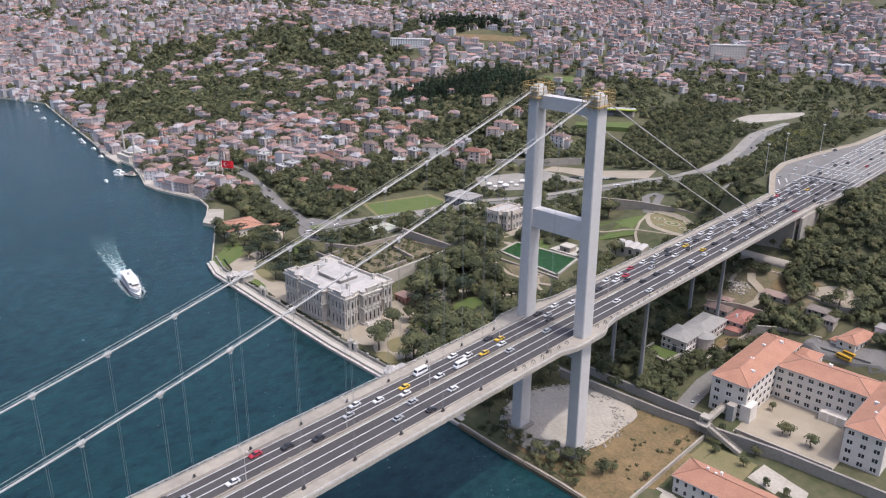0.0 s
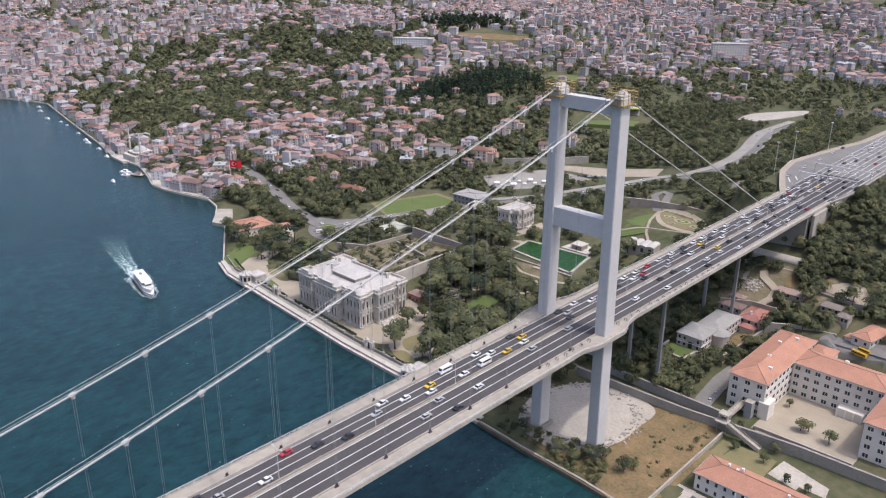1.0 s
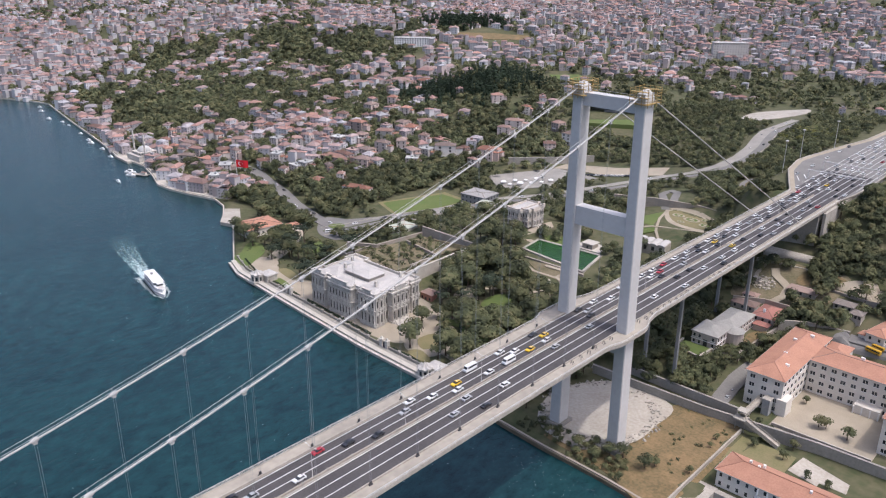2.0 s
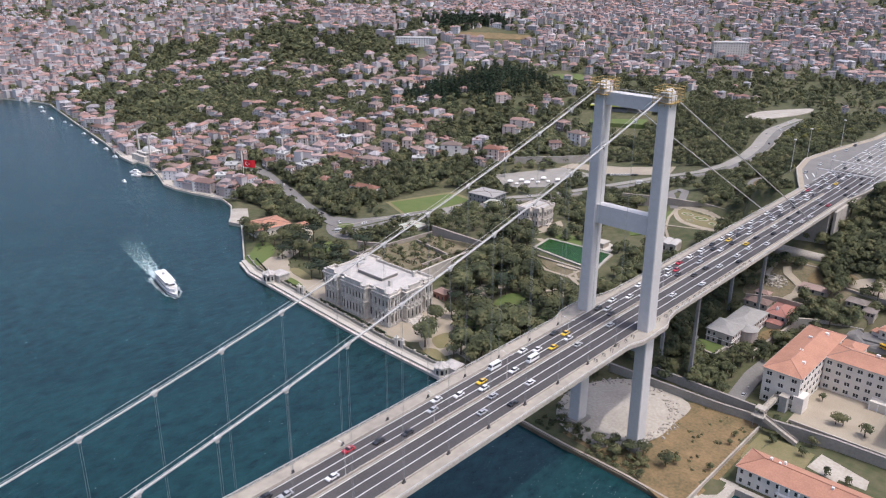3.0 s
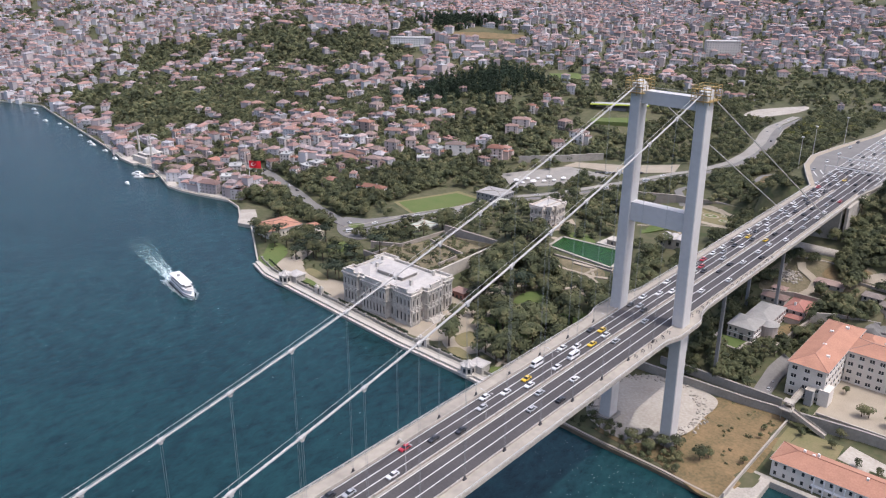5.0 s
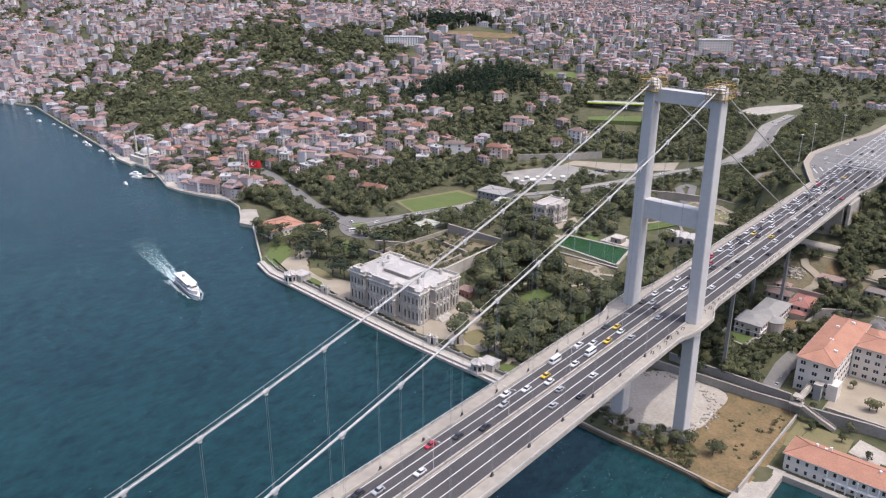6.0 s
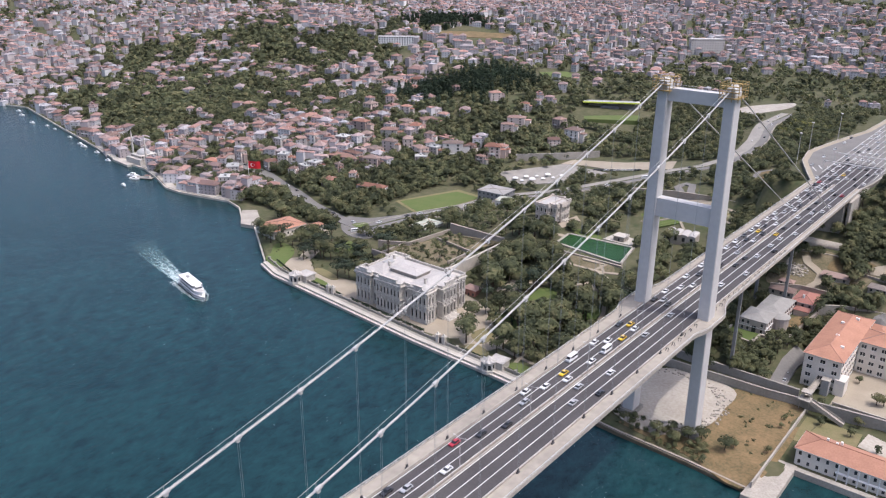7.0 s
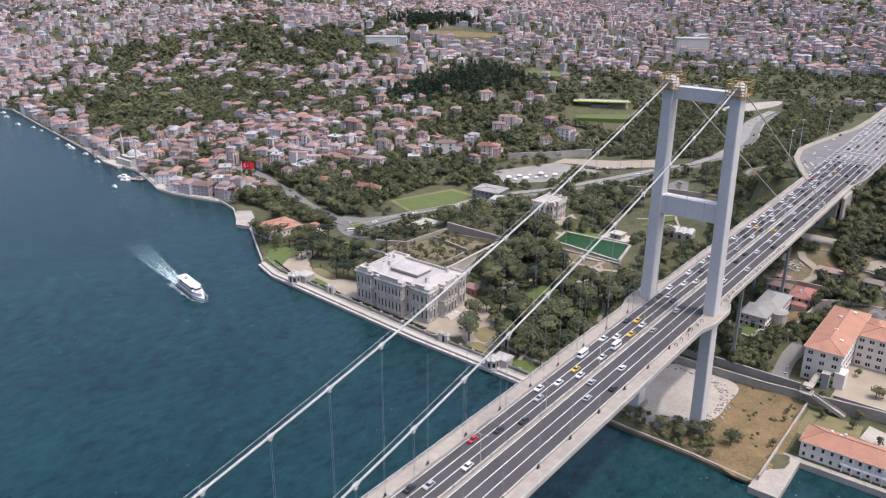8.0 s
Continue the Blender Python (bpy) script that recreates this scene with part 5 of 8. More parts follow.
for cx, cy, r in ((-92, 258, 5), (-80, 255, 6.5), (-67, 250, 5), (-84, 246, 3), (-72, 260, 3)):
    for scale, material, label in ((1.0, GRAVEL, "curved gravel walk round a parterre bed"), (0.72, LAWN, "round green bed in the parterre"), (0.32, GRAVEL, "gravel centre of a parterre bed")):
        patch("parterre_bed", [(cx + r * scale * math.cos(k * 0.6283), cy + r * 0.7 * scale * math.sin(k * 0.6283)) for k in range(10)], material, 0.5 + 0.12 * (1 - scale), label, "garden bed")


# ---- houses ----
def plain_window(w, h):
    a = Shape().box(-w / 2, w / 2, -0.06, 0.1, 0, h).mesh("window")
    a.materials.append(SHADEGLASS)
    return a


WIN = plain_window(1.3, 1.7)
WINBIG = plain_window(1.15, 1.8)
pair = Shape().box(-1.15, -0.12, -0.06, 0.1, 0, 1.9).box(0.12, 1.15, -0.06, 0.1, 0, 1.9).mesh("window")
pair.materials.append(SHADEGLASS)
SILL = Shape().box(-1.3, 1.3, -0.22, 0.05, -0.18, 0.0).mesh("sill")
SILL.materials.append(WHITE)


def rows_of_windows(root, x0, y0, x1, y1, z, floors, bays, fh, win=None, sill=False, first=0.9):
    ln, ang = math.hypot(x1 - x0, y1 - y0), math.atan2(y1 - y0, x1 - x0)
    base = Matrix.Translation((x0, y0, z)) @ Matrix.Rotation(ang, 4, "Z")
    for f in range(floors):
        for k in range(bays):
            at = base @ Matrix.Translation((ln * (k + 0.5) / bays, 0, first + f * fh))
            w = part("window", win or WIN, None, root, at=at)
            if sill:
                part("sill", SILL, None, w)


def make_house(w, d, floors, flat, label, wall=None, roof=None):
    g = thing("house", label, "house", "village houses")
    h = floors * 3.0 + 0.6
    part("wall", Shape().box(-w / 2, w / 2, -d / 2, d / 2, -4, h), wall or PLASTER, g)
    if flat:
        part("roof", Shape().box(-w / 2 - 0.3, w / 2 + 0.3, -d / 2 - 0.3, d / 2 + 0.3, h, h + 0.3).box(-w / 2 - 0.3, w / 2 + 0.3, -d / 2 - 0.3, -d / 2, h + 0.3, h + 1.0)
             .box(-w / 2 - 0.3, w / 2 + 0.3, d / 2, d / 2 + 0.3, h + 0.3, h + 1.0).box(-w / 2 - 0.3, -w / 2, -d / 2, d / 2, h + 0.3, h + 1.0).box(w / 2, w / 2 + 0.3, -d / 2, d / 2, h + 0.3, h + 1.0).box(-1.5, 1.5, -1.2, 1.2, h + 0.3, h + 2.6), roof or GREYROOF, g)
    else:
        part("roof", Shape().hip(-w / 2, w / 2, -d / 2, d / 2, h, min(w, d) * 0.23, 0.35), roof or TILE, g)
        part("chimney", Shape().box(w * 0.2 - 0.4, w * 0.2 + 0.4, -0.4, 0.4, h, h + min(w, d) * 0.2 + 1.2), PLASTER, g)
    a, b = w * 0.32, d * 0.3
    part("side_wing", Shape().box(w / 2, w / 2 + a, -b, b, -4, h - 2.8), wall or PLASTER, g)
    part("wing_roof", Shape().hip(w / 2 - 0.5, w / 2 + a, -b, b, h - 2.8, b * 0.4, 0.3), roof or TILE, g)
    part("balcony", Shape().box(-w * 0.2, w * 0.2, -d / 2 - 1.3, -d / 2, 3.0, 3.2).box(-w * 0.2, w * 0.2, -d / 2 - 1.3, -d / 2 - 1.2, 3.2, 4.1), WHITE, g)
    nb, ns = max(2, int(w / 4.6)), 2
    rows_of_windows(g, -w / 2, -d / 2, w / 2, -d / 2, 0.3, floors, nb, 3.0)
    rows_of_windows(g, w / 2, -d / 2, w / 2, d / 2, 0.3, floors, ns, 3.0)
    part("door", Shape().box(-0.6, 0.6, -d / 2 - 0.08, -d / 2 + 0.05, 0, 2.2), DARKMETAL, g)
    return g


KINDS = {"S": (8, 7, 2, False, "small plastered house with a terracotta hipped roof"), "M": (10.5, 9, 3, False, "plastered three-storey house with a terracotta hipped roof"),
         "N": (11, 9.5, 3, False, "plastered square house with a terracotta hipped roof"), "B": (14, 11, 3, False, "large pale plastered house with a terracotta roof"),
         "L": (23, 10, 2, False, "long low waterfront house with a terracotta roof"), "T": (13, 10, 4, False, "four-storey plastered apartment house with a red roof"),
         "F": (14, 11, 4, True, "grey flat-roofed four-storey apartment house")}
HOUSES = {}


def house(kind, x, y, turn):
    m = Matrix.Translation((x, y, gz(x, y))) @ Matrix.Rotation(radians(turn), 4, "Z") @ Matrix.Diagonal((TURNS.uniform(0.75, 1.3), TURNS.uniform(0.8, 1.2), TURNS.uniform(0.75, 1.15), 1))
    if kind in HOUSES:
        return copy_thing(HOUSES[kind], m)
    HOUSES[kind] = make_house(*KINDS[kind])
    HOUSES[kind].matrix_basis = m
    return HOUSES[kind]


VILLAGE = """B-660,279 M-712,233 L-769,134 L-671,122
B-717,133 M-623,159 N-599,154 S-614,143 M-602,129 S-582,130 N-565,129 M-609,182 M-588,182 M-563,179 T-543,179 B-541,157 N-535,136 B-556,100 L-501,94 F-481,109
F-500,132 B-482,164 M-469,180 M-557,226 B-530,228 M-569,220 N-499,218 F-512,203 M-600,228 M-573,250 N-579,279 N-640,150 M-655,165 N-520,180
M-520,158 N-545,250 M-520,250"""
HILLSIDE = """B-551,281 M-518,273 N-510,289 M-583,360 B-504,326 M-500,355 M-484,300 M-472,315 B-438,310 B-418,324 M-463,340 F-462,242 F-444,256 M-488,224 L-430,212 M-393,186
B-416,240 T-380,266 T-357,289 M-348,306 B-327,315 M-407,279 L-359,176 F-445,175 T-345,365 T-403,423
M-543,393 L-551,436 B-508,405 L-530,444 L-573,442 S-587,432 T-346,383 B-313,415 M-321,322 B-292,371 B-285,399 M-364,425 S-328,297 B-445,259 T-407,252 M-399,270 F-371,257 B-401,220 T-424,217 M-419,193 F-440,183 B-401,165 T-430,277 M-392,295 F-369,276 B-416,301 T-467,273 M-448,162 F-474,174"""
TURNS = random.Random(3)
for text in (VILLAGE, HILLSIDE):
    for item in text.split():
        hx, hy = (float(q) for q in item[1:].split(","))
        house(item[0], hx, hy, TURNS.gauss(16, 17))
        KEEP.append((hx - 6.5, hx + 7.5, hy - 5.5, hy + 5.5))


# ---- schools, pavilion and single buildings ----
def wing(root, x0, x1, y0, y1, z0, z1, rise, wall, roof, floors, sides="sewn", win=None, first=1.2, over=0.8):
    part("wall", Shape().box(x0, x1, y0, y1, z0 - 1.5, z1), wall, root)
    part("roof", Shape().hip(x0, x1, y0, y1, z1, rise, over, 0.35), roof, root)
    a0, a1, b0, b1 = x0 - over, x1 + over, y0 - over, y1 + over
    hs = min(a1 - a0, b1 - b0) / 2
    e0, e1 = ((a0 + hs, (b0 + b1) / 2), (a1 - hs, (b0 + b1) / 2)) if a1 - a0 >= b1 - b0 else (((a0 + a1) / 2, b0 + hs), ((a0 + a1) / 2, b1 - hs))
    corners = ((a0, b0, e0), (a0, b1, e0 if a1 - a0 >= b1 - b0 else e1), (a1, b0, e1 if a1 - a0 >= b1 - b0 else e0), (a1, b1, e1))
    zt = z1 + 0.35
    ridge = Shape().tube((*e0, zt + rise), (*e1, zt + rise), 0.24, n=6)
    for cx, cy, e in corners:
        ridge.tube((cx, cy, zt), (*e, zt + rise), 0.2, n=6)
    part("ridge_tiles", ridge, TILE, root)
    part("gutter", Shape().box(a0 - 0.12, a1 + 0.12, b0 - 0.12, b0 + 0.05, z1 + 0.05, z1 + 0.3).box(a0 - 0.12, a0 + 0.05, b0, b1, z1 + 0.05, z1 + 0.3).box(a1 - 0.05, a1 + 0.12, b0, b1, z1 + 0.05, z1 + 0.3), GREYROOF, root)
    fh = (z1 - z0) / floors
    for side, a, b, c, d in (("s", x0, y0, x1, y0), ("e", x1, y0, x1, y1), ("n", x1, y1, x0, y1), ("w", x0, y1, x0, y0)):
        if side in sides:
            rows_of_windows(root, a, b, c, d, z0, floors, max(2, int(math.hypot(c - a, d - b) / (4.6 if win is pair else 3.6))), fh, win or WINBIG, win is pair, first)


def school():
    g = thing("school_building", "large cream four-winged school with an orange tiled roof", "school")
    wing(g, 41, 59, 77, 139, 5, 23, 3.6, SCHOOLWALL, SCHOOLTILE, 4, "sew", pair)
    wing(g, 59.3, 103, 109, 127, 5, 22.6, 3.4, SCHOOLWALL, SCHOOLTILE, 4, "sn", pair)
    wing(g, 103.3, 120, 76, 128, 5, 23, 3.6, SCHOOLWALL, SCHOOLTILE, 4, "sw", pair)
    part("wall", Shape().box(59.5, 70, 127.3, 142, 4, 20), SCHOOLWALL, g)
    part("roof", Shape().hip(59.5, 70, 127.3, 142, 20, 2.4, 0.6), SCHOOLTILE, g)
    for x, y, z in ((50, 100, 26), (48, 118, 26), (53, 128, 26), (80, 122, 25.2), (108, 100, 25.6), (55, 90, 25), (111, 90, 26)):
        part("roof_vent", Shape().box(x - 0.9, x + 0.9, y - 0.6, y + 0.6, z - 1.5, z + 1.0), WHITE, g)
    part("porch", Shape().box(84, 96, 104, 109, 5, 9.5), SCHOOLWALL, g)
    for k in range(4):
        part("porch_post", Shape().box(84 + k * 3.8, 84.5 + k * 3.8, 103.4, 103.9, 5, 9), WHITE, g)
    part("entrance_hall", Shape().box(57, 62, 76, 84, 5, 13.5), SCHOOLWALL, g)
    return g


school()


def lower_school():
    g = thing("waterside_school", "long low cream building with an orange tiled roof by the basin", "school")
    wing(g, 60, 128, 7.5, 23, 2.5, 11, 3.4, SCHOOLWALL, SCHOOLTILE, 2, "sew", first=1.6)
    for x in range(78, 104, 4):
        part("loggia_post", Shape().box(x - 0.25, x + 0.25, 6.2, 6.7, 2.5, 10.6), WHITE, g)
    part("loggia_floor", Shape().box(77, 103, 6.0, 7.4, 6.4, 6.8), WHITE, g)
    for x, y in ((70, 17), (74, 16), (75.5, 18), (96, 14), (112, 16)):
        part("chimney", Shape().box(x - 0.5, x + 0.5, y - 0.5, y + 0.5, 11.5, 15.2), WHITE, g)
    return g


lower_school()


def white_house():
    g = thing("villa", "pale pink villa with a grey sheet roof on a walled terrace", "villa")
    part("wall", Shape().box(-2, 12.5, 105, 122, 10, 19.5).box(1, 15, 121.5, 147, 10, 19.45), PINKWALL, g)
    part("bay", Shape().tube((14.5, 122, 10), (14.5, 122, 18.6), 5.2, n=16), PINKWALL, g)
    part("bay_roof", Shape().tube((14.5, 122, 18.6), (14.5, 122, 20.3), 5.8, 1.0, n=16), SHEETROOF, g)
    part("roof", Shape().hip(-2, 12.5, 105, 122, 19.5, 1.8, 0.6), SHEETROOF, g)
    part("roof", Shape().hip(1, 15, 121.5, 147, 19.45, 1.7, 0.6), SHEETROOF, g)
    part("string_course", Shape().box(-2.25, 12.75, 104.75, 122, 15.2, 15.5), WHITE, g)
    rows_of_windows(g, -2, 105, 4, 105, 12, 2, 2, 3.6, WINBIG, True)
    rows_of_windows(g, 8, 105, 12.5, 105, 12, 2, 1, 3.6, WINBIG, True)
    rows_of_windows(g, 12.5, 105, 12.5, 116, 12, 2, 3, 3.6, WINBIG, True)
    rows_of_windows(g, 15, 128, 15, 147, 12, 2, 5, 3.6, WINBIG, True)
    part("door", Shape().box(4.9, 7.1, 104.82, 105, 12.2, 16.2), DARKMETAL, g)


white_house()
wall_line("terrace_wall", [(-6, 104), (-6, 93), (9.8, 90), (10.8, 102), (22, 106)], 0, 0.9, CONCRETE, "pale terrace wall round the villa garden", top=13.4, base=5)
wall_line("terrace_wall", [(25, 104), (28, 150)], 0, 0.9, RUBBLE, "rubble terrace wall on the slope", top=15.5, base=6)
wall_line("road_wall", [(-30, 51.5), (31, 53.6), (83, 60), (130, 61)], 0, 0.9, DARKCONCRETE, "long weathered stone wall beside the road", top=8.6, base=3)
wall_line("road_wall", [(-20, 62.5), (6, 62), (45, 61.7)], 0, 0.9, DARKCONCRETE, "weathered stone wall on the far side of the road", top=9.6, base=4)
wall_line("road_wall", [(60, 65.5), (104, 66)], 0, 0.5, CONCRETE, "pale low wall round the school yard", top=6.6, base=4)
wall_line("field_wall", [(51.5, 52), (51.5, -22)], 0, 0.5, CONCRETE, "pale low wall between meadow and mole", top=5.6, base=2)
house_on_slope = thing("house", "cream house with a bright red tiled roof on the slope", "house")
wing(house_on_slope, 13, 25, 149, 167, 12, 18.5, 2.6, PINKWALL, REDTILE, 2, "sew", WIN, 1.0)
part("wall", Shape().box(16, 24, 143.5, 149, 10, 15.6), PINKWALL, house_on_slope)
part("roof", Shape().hip(16, 24, 143.5, 149.3, 15.6, 1.2, 0.5), REDTILE, house_on_slope)
part("chimney", Shape().box(17.5, 18.6, 152, 153, 19, 22.4), WHITE, house_on_slope)
annex = thing("long_house", "low cream house with an orange tiled roof beside the bus yard", "house", at=Matrix.Translation((77, 170, 0)) @ Matrix.Rotation(radians(-11.5), 4, "Z"))
wing(annex, -5, 5, -10.5, 10.5, 15, 22.6, 2.2, SCHOOLWALL, SCHOOLTILE, 1, "sew", WIN, 4.6)
part("wall", Shape().box(-9.5, -5.2, -9, -3, 15, 19.6), SCHOOLWALL, annex)
part("roof", Shape().hip(-9.5, -5.2, -9, -3, 19.6, 1.0, 0.5), SCHOOLTILE, annex)
pale = thing("flat_store", "small white flat-roofed store above the bus yard", "store")
part("wall", Shape().box(82, 92, 181, 189, 19, 26), WHITE, pale)
part("roof", Shape().box(81.6, 92.4, 180.6, 189.4, 26, 26.4), SHEETROOF, pale)
KEEP += [(9, 29, 142, 171), (66, 86, 156, 183), (80, 94, 178, 191), (-7, 12, 89, 105)]
patch("terrace_lawn", [(-5.4, 103.6), (-5.4, 93.6), (9.2, 90.8), (10.1, 102), (11.5, 104.4)], LAWN, 0.0, "small lawn on the villa terrace", "lawn", z=12.7)


SHEDS = [(18.5, 35, 182, 190, 23.4, 26.2, "TILE", "long low shed with a brown tiled roof on the slope"), (46.5, 57, 178, 186, 23.6, 26.6, "GREY", "low grey-brown-roofed shed on the slope"),
         (-3, 11, 155.5, 163.5, 16.6, 19.8, "TILE", "long dark tile-roofed shed behind the villa"), (-1, 7, 166.5, 171.5, 19, 21.8, "TILE", "small tile-roofed hut beside broken walls"), (57.4, 63.5, 172.5, 180, 22.4, 25.4, "GREY", "small pale-walled shed with a grey-brown roof")]
for x0, x1, y0, y1, z0, z1, rf, label in SHEDS:
    g = thing("shed", label, "shed", "sheds on the slope below the bridge")
    part("wall", Shape().box(x0, x1, y0, y1, z0 - 4, z1), CONCRETE, g)
    part("roof", Shape().hip(x0, x1, y0, y1, z1, 1.4, 0.6), TILE if rf == "TILE" else BROWNROOF, g)
    rows_of_windows(g, x0, y0, x1, y0, z0, 1, 3, 3.0)
    KEEP.append((x0 - 2, x1 + 2, y0 - 6, y1 + 2))
vault = thing("vaulted_store", "long store with a pale barrel-vaulted roof under the bridge end", "store")
arc = [(4.2 * math.cos(math.pi * k / 10), 3.0 * math.sin(math.pi * k / 10)) for k in range(11)]
part("wall", Shape().box(-10, 20, 211, 219.4, 26, 34), CONCRETE, vault)
part("roof", Shape().add([(x, 215.2 + a, 34 + b) for x in (-10.4, 20.4) for a, b in arc], [(k, k + 1, 12 + k, 11 + k) for k in range(10)] + [tuple(range(11)), tuple(range(21, 10, -1))]), CONCRETE, vault)
KEEP.append((-12, 22, 205, 222))
ribbon("service_path", [(4, 200), (7, 194), (13, 190), (18, 186), (18.5, 178), (15, 170)], 5.0, GRAVEL, 0.3, "pale winding sandy track on the slope", category="path")
ribbon("service_path", [(-3, 207), (-4, 192), (0, 181)], 2.4, GRAVEL, 0.35, "pale footpath below the bridge", category="path")
patch("bare_yard", [(21, 121), (27, 137), (21, 144), (17, 135)], DRYGRASS, 0.4, "dry grass terrace beside the villa", "yard", soft=True)
patch("bare_yard", [(-8, 166), (12, 170), (40, 176), (46, 206), (20, 208), (0, 208), (-10, 190)], GARDENSOIL, 0.12, "bare brown earth on the slope below the bridge", "yard", soft=True)
patch("bare_yard", [(20, 192), (42, 196), (44, 204), (24, 206)], DRYGRASS, 0.3, "bare sandy yard on the slope", "yard", soft=True)
KEEP += [(17, 27, 121, 144)]
patch("bare_yard", [(39, 196), (48, 205), (58, 207), (67, 204), (65, 192), (52, 194)], GRAVEL, 0.4, "pale trodden sandy yard on the slope", "yard", soft=True)
KEEP.append((40, 66, 190, 206))
wall_line("terrace_wall", [(40, 192), (56, 189.5), (67, 190)], 0, 0.6, RUBBLE, "low rubble wall under the sandy yard", top=28.6, base=22)
heap_rng = random.Random(61)
heap = Shape()
for k in range(110):
    a, q = heap_rng.uniform(0, 6.28), math.sqrt(heap_rng.uniform(0, 1))
    bx, by, e = 3 + 7.5 * q * math.cos(a), 185 + 6.5 * q * math.sin(a), heap_rng.uniform(0.25, 1.1)
    heap.box(-e, e, -e * 0.7, e * 0.7, -0.8, e * heap_rng.uniform(0.4, 1.3) * (1.4 - q), Matrix.Translation((bx, by, gz(bx, by) + 0.3)) @ Matrix.Rotation(heap_rng.uniform(0, 3), 4, "Z") @ Matrix.Rotation(heap_rng.uniform(-0.4, 0.4), 4, "X"))
tagged(part("rubble", heap, DUSTPAD), "pale heap of broken masonry below the bridge", "rubble", kind="stuff")
patch("service_road", [(60, 150), (100, 152), (104, 168), (84, 166), (60, 160)], STREET, 0.3, "worn asphalt yard behind the school", "yard", soft=True)
KEEP += [(-2, 24, 166, 200), (60, 102, 148, 168)]
wall_line("terrace_wall", [(-4, 160), (12, 168), (30, 168)], 0, 0.8, RUBBLE, "rubble terrace wall on the slope", top=21.5, base=12)
wall_line("terrace_wall", [(-10, 204), (20, 206), (34, 200)], 0, 0.8, CONCRETE, "pale terrace wall on the slope", top=31.5, base=24)
wall_line("terrace_wall", [(28, 150), (40, 158), (62, 162)], 0, 0.8, CONCRETE, "pale terrace wall above the school", top=19.5, base=12)


def garden_pavilion():
    """Two storeys over a low plinth: a narrow front block and a longer rear block with a projecting middle."""
    g = thing("garden_palace", "two-storey cream stone garden palace above the pool", "palace")
    z = 22.2
    blocks = [(-179.5, -169, 164.5, 188), (-169, -163.5, 168, 186.5), (-163.5, -162, 172, 182.5)]
    body, plinth, cornice, course = Shape(), Shape(), Shape(), Shape()
    for k, (x0, x1, y0, y1) in enumerate(blocks):
        body.box(x0, x1, y0, y1, z - 3, 35 + 0.02 * k)
        plinth.box(x0 - 0.3, x1 + 0.3, y0 - 0.3, y1 + 0.3, z - 3, z + 0.9 + 0.02 * k)
        course.box(x0 - 0.4, x1 + 0.4, y0 - 0.4, y1 + 0.4, 28.5, 28.9 + 0.02 * k)
        cornice.box(x0 - 0.8, x1 + 0.8, y0 - 0.8, y1 + 0.8, 34.6, 35.5 + 0.02 * k)
        part("parapet", Shape().box(x0 - 0.4, x1 + 0.4, y0 - 0.4, y0 + 0.1, 35.5, 36.7).box(x1 - 0.1, x1 + 0.4, y0, y1, 35.5, 36.7).box(x0 - 0.4, x0 + 0.1, y0, y1, 35.5, 36.7).box(x0, x1, y1 - 0.1, y1 + 0.4, 35.5, 36.7), CREAMSTONE, g)
        for cx in (x0, x1):
            for cy in (y0, y1):
                part("corner_block", Shape().box(cx - 0.8, cx + 0.8, cy - 0.8, cy + 0.8, 35.5, 37.3), CREAMSTONE, g)
    part("wall", body, CREAMSTONE, g)
    part("plinth", plinth, CREAMSTONE, g)
    part("string_course", course, CREAMSTONE, g)
    part("cornice", cornice, CREAMSTONE, g)
    part("roof", Shape().hip(-179, -169.5, 165, 187.5, 35.5, 1.1, 0, 0.1), LEADROOF, g)
    part("roof", Shape().hip(-169.5, -163.6, 168.5, 186, 35.5, 0.9, 0, 0.1), LEADROOF, g)
    for a, b, c, d, n in ((-179.5, 164.5, -169, 164.5, 3), (-169, 164.5, -169, 168, 1), (-169, 168, -163.5, 168, 2), (-163.5, 168, -163.5, 172, 1), (-162, 172, -162, 182.5, 3), (-163.5, 182.5, -163.5, 186.5, 1)):
        ang, ln = math.atan2(d - b, c - a), math.hypot(c - a, d - b)
        for f in (0, 1):
            for k in range(n):
                w = part("window", PAVWIN[1], None, g, at=Matrix.Translation((a, b, z + 2.0 + f * 6.3)) @ Matrix.Rotation(ang, 4, "Z") @ Matrix.Translation((ln * (k + 0.5) / n, 0, 0)))
                part("pane", PAVWIN[0], None, w)
    for k in range(5):
        part("step", Shape().box(-162, -157.5 - k * 0.6, 174 + k * 0.2, 181 - k * 0.2, 20, 22.4 + k * 0.3), STONE, g)


garden_pavilion()
lodge = thing("garden_lodge", "small red-walled lodge beside the palace", "house")
part("wall", Shape().box(-165, -155, 58.5, 66, 1, 7.2), BRICKRED, lodge)
part("roof", Shape().hip(-165, -155, 58.5, 66, 7.2, 1.8, 0.4), TILE, lodge)
part("door", Shape().box(-161, -159.8, 58.4, 58.6, 2.4, 5.0), DARKMETAL, lodge)
for wx in (-163.5, -157):
    part("window", Shape().box(wx - 0.6, wx + 0.6, 58.4, 58.6, 3.6, 5.4), SHADEGLASS, lodge)


